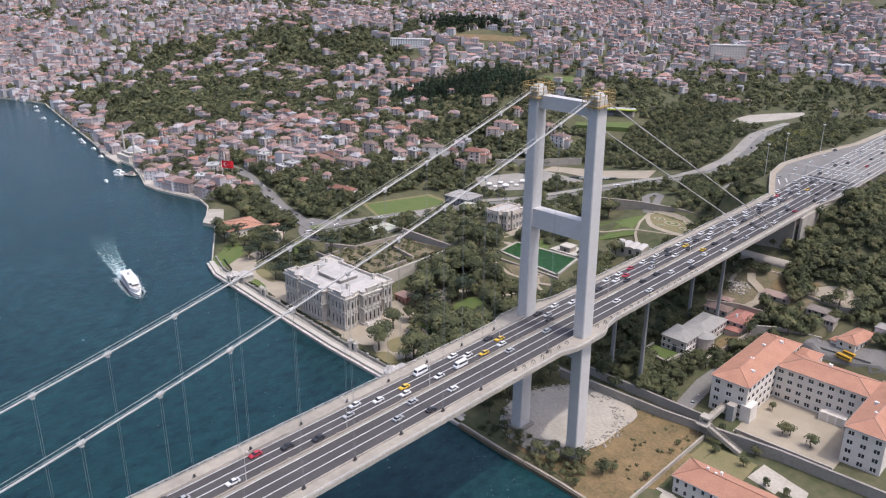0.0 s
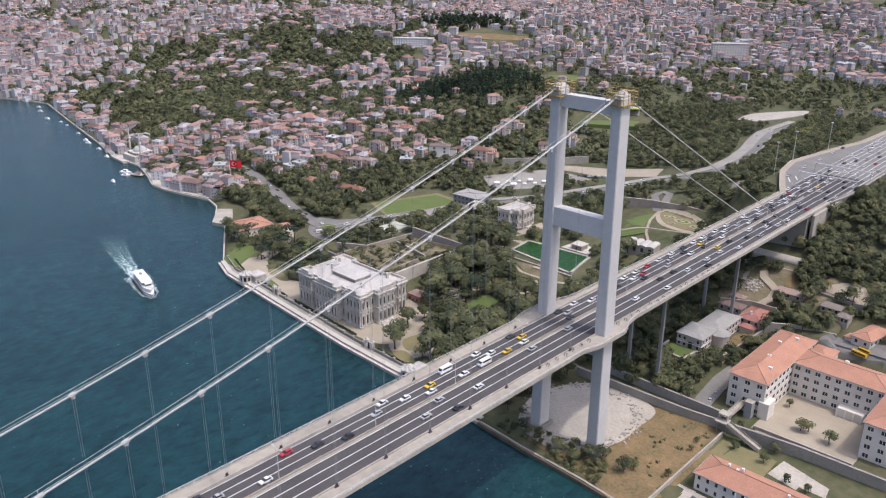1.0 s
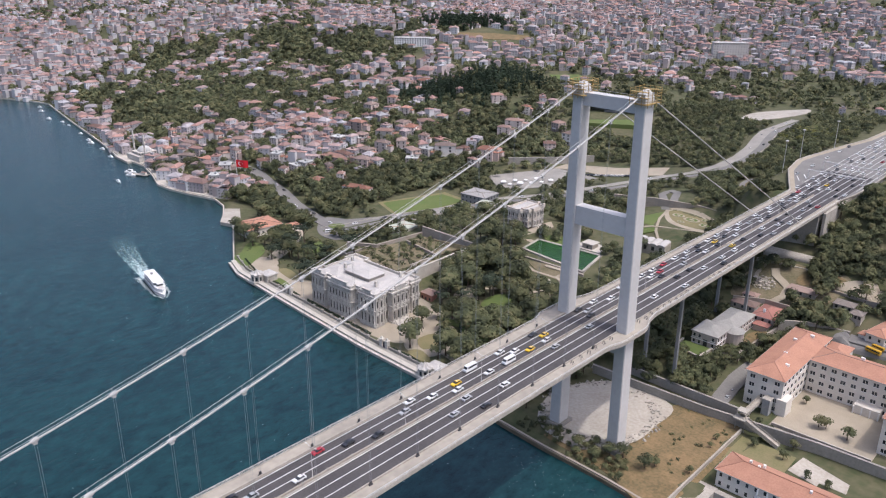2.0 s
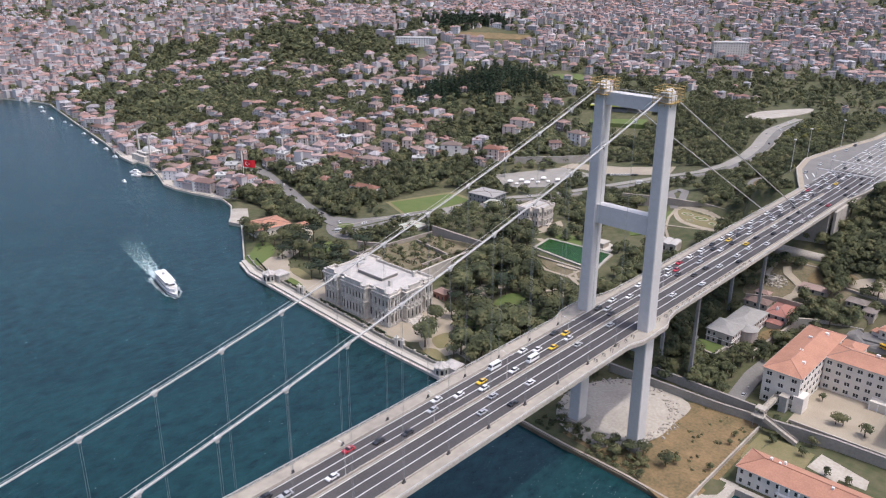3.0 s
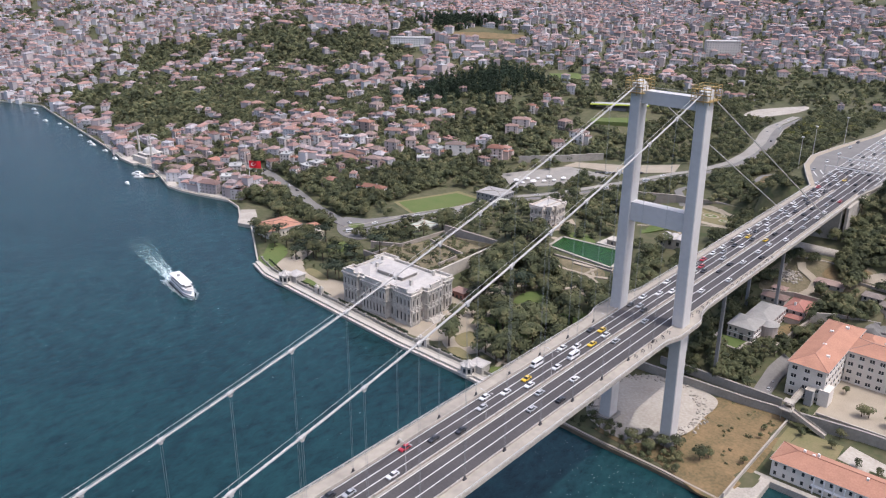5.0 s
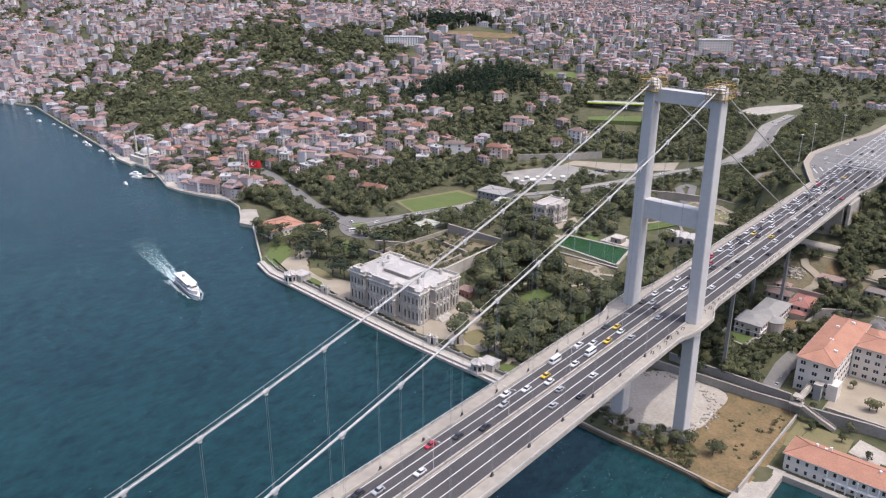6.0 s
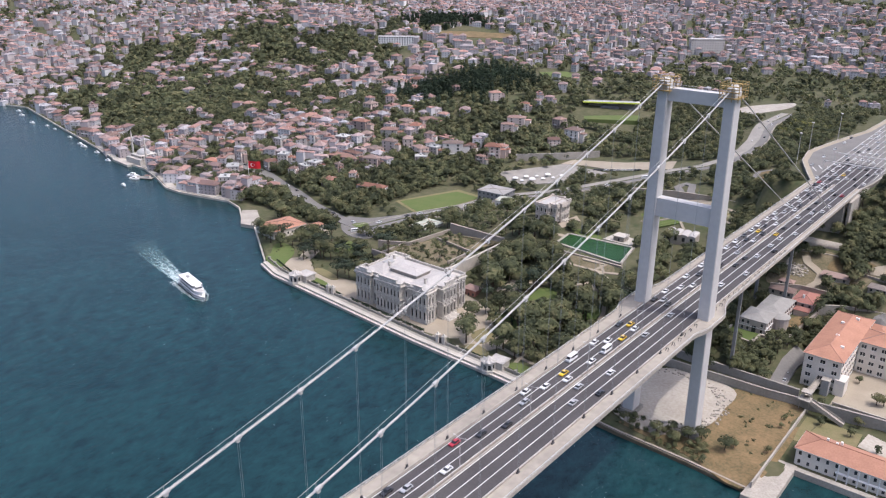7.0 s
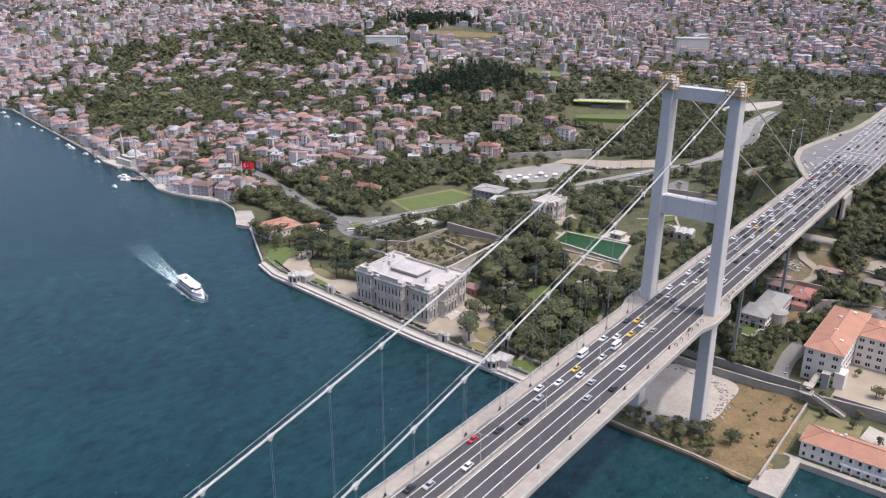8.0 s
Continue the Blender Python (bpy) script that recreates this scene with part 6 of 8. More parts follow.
def simple_block(name, label, category, x0, x1, y0, y1, z0, z1, rise, wall, roof, floors=1, turn=0.0):
    g = thing(name, label, category)
    cx, cy = (x0 + x1) / 2, (y0 + y1) / 2
    g.matrix_basis = Matrix.Translation((cx, cy, 0)) @ Matrix.Rotation(radians(turn), 4, "Z")
    wing(g, x0 - cx, x1 - cx, y0 - cy, y1 - cy, z0, z1, rise, wall, roof, floors, "sewn", WIN, 1.0, 0.5)
    KEEP.append((x0 - 3, x1 + 3, y0 - 6, y1 + 3))
    return g


simple_block("stable_building", "long low building with a red tiled roof by the shore", "outbuilding", -362, -337, 48, 78, 3, 8, 3.0, SCHOOLWALL, SCHOOLTILE, 1, -8)
simple_block("gatehouse", "small pink gatehouse with a red roof", "gatehouse", -333, -324, 74, 86, 3, 7.5, 1.8, SCHOOLWALL, SCHOOLTILE, 1, -10)
simple_block("service_building", "long low building with a pale green roof", "outbuilding", -264, -249, 119, 141, 6, 11, 0.9, SCHOOLWALL, GREENROOF, 1)
simple_block("sports_hall", "grey roofed sports hall beside the football field", "sports hall", -273, -248, 218, 238, 8, 15.5, 0.4, PIERSTEEL, SHEETROOF, 2, 4)
simple_block("club_house", "small flat white club house", "outbuilding", -246, -232, 205, 218, 10, 15, 0.8, WHITE, GREENROOF, 1, 12)
simple_block("hilltop_hospital", "long white institutional block on the hilltop", "hospital", -738, -678, 592, 608, 62, 80, 1.0, WHITE, GREYROOF, 6, 38)
simple_block("apartment_slab", "pale slab block among distant houses", "apartment block", -385, -335, 905, 920, 54, 76, 1.0, PLASTER, GREYROOF, 6, 38)
patch("forecourt", [(-186, 157), (-162, 152), (-154, 163), (-152, 184), (-160, 192), (-162, 160), (-182, 163)], GRAVEL, 0.25, "pale gravel court before the garden palace", "yard")
orangery = thing("orangery", "low garden building with a row of white vaulted roofs", "garden building", at=Matrix.Translation((-76.5, 192, 0)) @ Matrix.Rotation(radians(8), 4, "Z") @ Matrix.Scale(0.9, 4, (1, 0, 0)))
part("wall", Shape().box(-12, 12, -6, 6, 18, 28.5), CONCRETE, orangery)
vt = [(2.7 * math.cos(math.pi * k / 8), 0.9 * math.sin(math.pi * k / 8)) for k in range(9)]
for cx in (-9, -3, 3, 9):
    part("vault", Shape().add([(cx + a, y, 28.5 + b) for y in (-6.3, 6.3) for a, b in vt], [(k, k + 1, 10 + k, 9 + k) for k in range(8)] + [tuple(range(9)), tuple(range(17, 8, -1))]), LEADROOF, orangery)
    part("window", Shape().box(cx - 1.1, cx + 1.1, -6.1, -5.9, 24.4, 27.2), SHADEGLASS, orangery)


def minaret(g, x, y, h):
    part("minaret_shaft", Shape().tube((x, y, 0), (x, y, h * 0.62), 1.15, 0.95, n=12).tube((x, y, h * 0.62), (x, y, h * 0.66), 1.7, 1.8, n=12).tube((x, y, h * 0.66), (x, y, h * 0.84), 0.85, 0.8, n=12), MARBLE, g)
    part("minaret_cap", Shape().tube((x, y, h * 0.84), (x, y, h), 0.95, 0.03, n=12), LEADROOF, g)


def dome(cx, cy, cz, r, squash=0.75):
    s, n, k = Shape(), 16, 6
    v = [(cx + r * math.cos(2 * math.pi * i / n) * math.cos(j * math.pi / 2 / k), cy + r * math.sin(2 * math.pi * i / n) * math.cos(j * math.pi / 2 / k), cz + r * squash * math.sin(j * math.pi / 2 / k)) for j in range(k) for i in range(n)]
    v.append((cx, cy, cz + r * squash))
    f = [(j * n + i, j * n + (i + 1) % n, (j + 1) * n + (i + 1) % n, (j + 1) * n + i) for j in range(k - 1) for i in range(n)] + [((k - 1) * n + i, (k - 1) * n + (i + 1) % n, k * n) for i in range(n)]
    return s.add(v, f)


def mosque():
    g = thing("mosque", "pale stone waterfront mosque with a dome and two minarets", "mosque", at=Matrix.Translation((-622, 112, 2)))
    part("wall", Shape().box(-9, 9, -8, 10, -3, 8), MARBLE, g)
    part("porch", Shape().box(-13, 13, -12, -8.2, -3, 6), MARBLE, g)
    part("cornice", Shape().box(-9.5, 9.5, -8.5, 10.5, 8, 8.6), MARBLE, g)
    part("dome", dome(0, 1, 8.6, 7.0), GREYROOF, g, smooth=True)
    rows_of_windows(g, -9, -8.01, 9, -8.01, 1.5, 2, 5, 4.0, WINBIG)
    rows_of_windows(g, 9, -8, 9, 10, 1.5, 2, 5, 4.0, WINBIG)
    minaret(g, -15, -2, 31)
    minaret(g, 15, -6, 31)


mosque()
strip("quay_wall", [(-656, 96), (-622, 93)], 0, 7, -4, 2.2, STONE, quay)
patch("bare_ground", [(-182, 563), (-188, 618), (-157, 684), (-148, 652), (-160, 588)], CONCRETE, 0.6, "pale bare building ground among far trees", "bare ground", soft=True)
KEEP += [(-190, -132, 552, 684), (-700, -595, 668, 745), (-450, -395, 562, 612), (-322, -248, 440, 518), (-650, -600, 95, 130), (-330, -45, -30, 58), (-252, -178, 58, 130), (-150, -96, 128, 165), (-34, 55, -40, 62), (38, 124, 62, 145), (54, 135, -20, 56), (-326, -270, 150, 235), (-20, 20, -40, 60),
         (-24, 24, 255, 310), (-45, 25, 310, 440), (-27, 27, 440, 900), (-178, -150, 156, 190), (-8, 24, 94, 145), (-266, -138, 310, 376), (-125, -58, 180, 270), (-74, -52, 312, 340), (-288, -226, 262, 318), (-181, -158, 58, 130), (-105, -95, 50, 66), (-150, -84, 120, 162), (-178, -150, 148, 190), (-75, -66, 48, 77), (-112, -100, 52, 68), (-430, -380, 50, 95)]


def flag():
    g = thing("flag_pole", "tall white flagpole with a large red national flag", "flag", at=Matrix.Translation((-450, 112, gz(-450, 112))) @ Matrix.Rotation(radians(40), 4, "Z"))
    part("pole", Shape().tube((0, 0, -1), (0, 0, 31), 0.32, 0.15, n=8), WHITE, g)
    cloth = mat("red_flag_cloth", (0.62, 0.02, 0.03), (0.5, 0.015, 0.025), rough=0.8, big=0.3, fine=2.0)
    nx, nz, v, f = 16, 8, [], []
    wave = lambda u, w: (u * 10.8, 0.55 * math.sin(u * 7 + w) * u, 23.6 + w * 6.6 - u * 0.8)
    for i in range(nx + 1):
        for j in range(nz + 1):
            v.append(wave(i / nx, j / nz))
    f = [(i * (nz + 1) + j, (i + 1) * (nz + 1) + j, (i + 1) * (nz + 1) + j + 1, i * (nz + 1) + j + 1) for i in range(nx) for j in range(nz)]
    part("cloth", Shape().add(v, f), cloth, g, smooth=True)
    for side in (-0.07, 0.07):
        n, s = 14, Shape()
        cv, r = [], 0.255
        for k in range(n + 1):
            a = 0.75 + k * (2 * math.pi - 1.5) / n
            cv.append((0.34 + r * 0.6 * math.cos(a), 0.5 + r * math.sin(a)))
        for k in range(n, -1, -1):
            a = 0.98 + k * (2 * math.pi - 1.96) / n
            cv.append((0.375 + r * 0.48 * math.cos(a), 0.5 + r * 0.8 * math.sin(a)))
        pts = [wave(u, w) for u, w in cv]
        m = len(cv)
        s.add([(x, y + side, z) for x, y, z in pts], [(k, k + 1, m - 2 - k, m - 1 - k) for k in range(n)])
        star = [wave(0.53 + (0.075 if k % 2 == 0 else 0.03) * 0.6 * math.cos(k * math.pi / 5), 0.5 + (0.13 if k % 2 == 0 else 0.052) * math.sin(k * math.pi / 5)) for k in range(10)]
        c = wave(0.53, 0.5)
        s.add([(x, y + side, z) for x, y, z in star] + [(c[0], c[1] + side, c[2])], [(k, (k + 1) % 10, 10) for k in range(10)])
        part("emblem", s, WHITE, g, "white crescent and star")


flag()

# ---- roads ----
ROADS = [([(-560, 152), (-470, 150), (-420, 138), (-390, 127), (-331, 110), (-300, 102)], 11), ([(-305, 92), (-294, 110), (-288, 132), (-284, 150), (-268, 190), (-258, 220), (-240, 240), (-212, 260), (-191, 285), (-170, 311), (-146, 338), (-126, 353), (-113, 376), (-109, 405), (-112, 438), (-121, 475), (-127, 505), (-128, 545), (-133, 600)], 22),
         ([(-285, 128), (-300, 118), (-330, 112)], 14), ([(130, 63.6), (83, 63), (45, 57.8), (0, 57.4), (-40, 57)], 4.6), ([(30, 66), (27, 83), (21, 100)], 0.1), ([(33, 64), (31.5, 90), (33, 108)], 8), ([(62, 160), (90, 158)], 8),
         ([(-106, 264), (-114, 277), (-125, 293), (-123, 303), (-115, 299), (-110, 284), (-102, 270)], 6), ([(-70, 312), (-74, 324), (-74, 334), (-67, 339), (-60, 334)], 4)]


def offset(pts, d):
    """The line of places moved d metres to its left."""
    out = []
    for i, (x, y) in enumerate(pts):
        t = (Vector(pts[min(i + 1, len(pts) - 1)]) - Vector(pts[max(i - 1, 0)])).normalized()
        out.append((x - t.y * d, y + t.x * d))
    return out


def highway(pts):
    """Two carriageways with a planted median, lane lines and dusty verges."""
    ribbon("road_verge", pts, 19.5, DARKCONCRETE, 0.1, "pale dusty verge along the highway", thick=3.0)
    ribbon("median_strip", pts, 1.6, GROUND, 0.75, "dry grass median between the highway carriageways", thick=0.6, category="verge")
    for side in (-1, 1):
        line = offset(pts, side * 4.6)
        ribbon("road", line, 7.2, STREET, 0.35, "worn grey asphalt highway carriageway", thick=1.5)
        ribbon("road_line", line, 0.3, PAINT, 0.42, "white lane line of the highway", thick=0.05)
        ribbon("road_kerb", offset(pts, side * 9.0), 0.5, CONCRETE, 0.9, "pale concrete kerb wall along the highway", thick=1.0, category="kerb")


patch("road_junction", [(-325, 107), (-308, 126), (-287, 152), (-280, 118), (-279, 88), (-303, 87)], STREET, 0.45, "worn grey asphalt road junction by the palace gate", "road", soft=True)
patch("traffic_island", [(-312, 104), (-306, 112), (-299, 109), (-303, 101)], LAWN, 0.75, "small planted traffic island", "lawn", soft=True)
KEEP += [(-318, -282, 92, 124)]
for pts, w in ROADS:
    if w == 22:
        highway(pts)
    elif w > 1:
        ribbon("road", pts, w, STREET, 0.35, "worn grey asphalt road", thick=3.0)
for pts, w in ROADS[:1]:
    ribbon("road_line", pts, 0.5, PAINT, 0.42, "white centre line of the road", thick=0.05)

patch("meadow", [(-70, 318), (-72, 334), (-60, 338), (-54, 328), (-58, 316)], DRYGRASS, 0.3, "brown bare ground beside the toll plaza", "meadow", soft=True)
wall_line("retaining_wall", [(-302, 318), (-264, 350), (-240, 372)], 6.5, 1.0, CONCRETE, "long pale retaining wall above the car park")
patch("market_ground", [(-300, 286), (-268, 264), (-224, 290), (-206, 326), (-258, 338)], DARKCONCRETE, 0.3, "paved market ground beside the highway", "pavement")


def market_tent(x, y, turn, size):
    g = thing("market_tent", "white canvas market tent with open sides", "tent", "market tents", at=Matrix.Translation((x, y, gz(x, y) + 0.3)) @ Matrix.Rotation(turn, 4, "Z") @ Matrix.Scale(size, 4))
    part("canopy", Shape().add([(-3, -3, 2.6), (3, -3, 2.6), (3, 3, 2.6), (-3, 3, 2.6), (-3, -3, 2.9), (3, -3, 2.9), (3, 3, 2.9), (-3, 3, 2.9), (0, 0, 4.6)],
                               [(3, 2, 1, 0), (0, 1, 5, 4), (1, 2, 6, 5), (2, 3, 7, 6), (3, 0, 4, 7), (4, 5, 8), (5, 6, 8), (6, 7, 8), (7, 4, 8)]), WHITE, g)
    for a in (-2.8, 2.8):
        for b in (-2.8, 2.8):
            part("leg", Shape().tube((a, b, -0.5), (a, b, 2.7), 0.07, n=5), DARKMETAL, g)


for tx, ty, size in ((-274, 277, 0.8), (-266, 276, 0.55), (-268, 286, 0.7), (-258, 281, 0.9), (-261, 293, 0.5), (-251, 288, 0.6), (-253, 299, 0.8), (-244, 294, 0.55), (-239, 301, 0.7)):
    market_tent(tx, ty, 0.6 + 0.05 * (tx % 3), size)
# ground kept open towards the water side of the highway
ROADS += [([(a + 8, b - 13) for a, b in ROADS[1][0][8:]], 3), ([(-104, 262), (-96, 280), (-104, 292)], 10)]


# ---- planting ----
def grove(n, x0, x1, y0, y1, kinds, lo=0.8, hi=1.25, pad=1.5):
    done = 0
    for _ in range(n * 6):
        if done >= n:
            break
        x, y = TREES.uniform(x0, x1), TREES.uniform(y0, y1)
        if y - shore(x) > 6 and clear(x, y, -2) and off_roads(x, y, pad):
            plant(TREES.choice(kinds), x, y, TREES.uniform(lo, hi))
            done += 1


def spots(text, kinds, lo=0.85, hi=1.2):
    for item in text.split():
        x, y = (float(q) for q in item.split(","))
        plant(TREES.choice(kinds), x, y, TREES.uniform(lo, hi))


# palace garden
spots("-121,33 -117,27 -112,37 -300,47 -270,57", [4], 0.5, 0.75)
spots("-249,34 -241,30 -247,25 -286,40 -290,33 -281,44 -262,60 -252,52 -238,44 -292,46 -146,58 -232,57", [5], 0.75, 1.05)
spots("-306,52 -322,58 -334,52 -312,62 -326,66 -290,54 -284,44 -300,70 -320,68 -276,46 -268,52 -262,44 -258,52 -280,62 -272,70 -262,64 -250,58 -244,50 -236,56 -228,52 -238,66 -226,40 -230,32", [0, 1, 3, 5, 2], 0.85, 1.25)
spots("-136,30 -122,6 -118,30 -108,24 -102,8 -90,8 -82,12 -74,6 -66,10 -60,4 -112,50 -120,54 -130,50 -136,44 -92,20 -84,26 -76,18 -98,30 -68,22 -62,14 -56,20 -124,36 -130,16 -88,40 -80,36 -72,30 -96,48 -104,58 -116,60 -90,56 -78,48 -70,42 -64,30 -58,34 -54,28", [0, 1, 3, 2], 1.0, 1.35)
spots("-114,46 -120,51 -102,43 -108,38 -97,35 -88,51 -93,60 -100,53 -89,13 -101,13 -95,18 -84,22 -87,34 -127,77 -147,65 -152,73 -165,86 -160,94 -145,82 -127,94 -118,98 -134,101 -130,111 -149,108 -157,118 -166,104 -172,94 -140,118 -145,130 -170,118 -172,132 -160,134 -83,70 -79,66 -70,78 -95,90 -84,90", [1, 1, 0], 1.15, 1.45)
spots("-82,56 -78,52 -86,58 -74,56 -90,64 -97,68 -101,74 -103,80 -124,62 -68,50 -73,62 -168,74 -174,82 -176,104", [6, 7, 6], 1.0, 1.4)
grove(30, -146, -38, 22, 128, [0, 1, 1, 3, 5, 2], 0.9, 1.3)
grove(18, -178, -140, 66, 150, [1, 0, 3], 0.95, 1.3)
grove(16, -48, -22, -6, 60, [0, 2, 3, 6])
spots("-360,50 -352,46 -344,43 -336,41 -328,44 -318,47 -322,39 -310,54 -300,58 -432,103 -424,98 -416,106 -406,99 -398,110 -440,98 -420,116 -410,120 -372,82 -380,90 -330,92 -322,96 -340,94", [0, 1, 3], 0.85, 1.2)
spots("12,-12 17,-7 8,-5 3,-11 22,-4 24,-13 33,-4 -10,-7", [2, 6], 0.7, 1.0)
spots("-14,-10 -6,-12 4,-14.5 10,-9 13.6,-14 15,-5 19,-11 22,-8 25,-10 -20,-6 -26,0 6,-9 35.5,0 49,6 47,30 46,38 28,-17 1,-8", [6, 6, 2], 0.5, 0.85)
spots("-210,76 -204,84 -200,92 -214,92 -220,82 -188,70 -186,92 -190,112 -212,116 -202,112 -222,116 -218,106", [6, 7, 7])
spots("-238,112 -270,108 -262,100 -246,96 -256,90 -276,96 -322,92 -344,100 -350,112 -372,100 -380,108 -368,92 -244,104", [0, 2, 3, 6])
spots("77,79 80,80 90.5,77", [2], 0.75, 0.95)
spots("62,60 56,60 74,45 74.4,56 87,38 96,37 60,46 65,96", [6], 0.75, 1.1)
grove(26, 6, 130, 146, 262, [0, 1, 3, 3, 2])
spots("25,112 30,118 34,124 29,128 36,132 32,138 37,143 34,150 28,148 40,152 46,156 52,158 30,108 36,116 22,100 18,98 26,102 14,86 20,90 8,84 2,86 -4,88 24,92", [0, 2, 3], 0.75, 1.05)
grove(26, -14, 40, 62, 150, [0, 2, 3, 6])
grove(6, 24, 150, 262, 420, [0, 1, 3])
grove(14, -150, -22, 128, 262, [0, 1, 2, 3])
grove(16, -270, -180, 128, 232, [0, 1, 2, 3])
grove(10, -470, -330, 95, 170, [0, 2, 3, 6])


rubble = np.random.default_rng(51)
debris = Shape()
for _ in range(260):
    a = rubble.uniform(0, 6.283)
    px, py, r = -6 + math.cos(a) * 26 * rubble.uniform(0.85, 1.15), 22 + math.sin(a) * 28 * rubble.uniform(0.85, 1.15), rubble.uniform(0.25, 1.0)
    if py > -8 and px < 30:
        debris.box(-r, r, -r * 0.6, r * 0.6, -0.2, r * 0.7, Matrix.Translation((px, py, gz(px, py) + 0.35)) @ Matrix.Rotation(rubble.uniform(0, 6.28), 4, "Z"), top=0.7)
tagged(part("rubble_heap", debris, CONCRETE), "broken stones and rubble round the concrete pad", "rubble", kind="stuff")


def waves(x, y, s, k):
    """Smooth pseudo-random field between -1 and 1."""
    return (np.sin(x * s + 1.7 * np.sin(y * s * 0.8 + k)) + np.sin(y * s * 1.13 + 2.1 * np.sin(x * s * 0.7 + 2 * k)) + 0.7 * np.sin((x + y) * s * 2.3 + k)) / 2.7


WOODED = [(-760, 350, 190, 75, 0.55), (-470, 460, 100, 110, 0.5), (-360, 370, 70, 60, 0.35), (-190, 430, 90, 110, 0.6), (-350, 220, 60, 50, 0.5), (-620, 330, 120, 60, 0.4),
          (-560, 170, 120, 75, -0.75), (-460, 280, 70, 60, -0.35), (-430, 1050, 420, 300, -0.5), (-1500, 600, 400, 260, -0.25), (-60, 620, 60, 170, 0.45), (-150, 800, 160, 120, 0.25),
          (-620, 640, 90, 90, -0.1), (-900, 480, 150, 80, 0.2), (60, 300, 140, 200, 0.7), (-300, 330, 60, 60, -0.3), (-320, 500, 70, 70, 0.2),
          (-1070, 400, 60, 110, 0.5), (-980, 530, 90, 50, 0.5), (-750, 520, 130, 40, 0.5), (-486, 541, 70, 40, 0.35), (-395, 902, 60, 50, 0.4), (-200, 810, 100, 40, 0.4), (-850, 230, 160, 60, 0.35), (-700, 230, 80, 50, 0.3),
          (-1260, 380, 90, 80, -0.5), (-1215, 540, 70, 100, -0.5), (-910, 660, 80, 50, -0.4), (-623, 655, 90, 40, -0.3), (-300, 1070, 200, 60, -0.4),
          (-200, 720, 130, 75, 0.55), (-90, 790, 90, 70, 0.45), (-260, 830, 120, 40, 0.3),
          (-900, 225, 120, 45, 0.4), (-770, 215, 90, 45, 0.45), (-680, 215, 60, 45, 0.6), (-740, 165, 60, 25, 0.35), (-640, 250, 60, 30, 0.4)]


def wooded(x, y):
    """Near 1 where the hills carry woods, near 0 where they are built over."""
    k = 0.42 + 0.22 * waves(x, y, 0.021, 1.0) + 0.16 * waves(x, y, 0.06, 4.0)
    for cx, cy, rx, ry, w in WOODED:
        k = k + w * np.exp(-((x - cx) / rx) ** 2 - ((y - cy) / ry) ** 2)
    return np.clip(k, 0, 1)


def open_ground(x, y, pad, road_pad):
    ok = y - shore(x) > 4.5
    for a, b, c, d in KEEP:
        ok &= ~((x > a - pad) & (x < b + pad) & (y > c - pad) & (y < d + pad))
    for pts, w in ROADS:
        for (ax, ay), (bx, by) in zip(pts, pts[1:]):
            dx, dy = bx - ax, by - ay
            k = np.clip(((x - ax) * dx + (y - ay) * dy) / (dx * dx + dy * dy), 0, 1)
            ok &= np.hypot(ax + k * dx - x, ay + k * dy - y) > w / 2 + road_pad
    return ok


TAKEN = set()


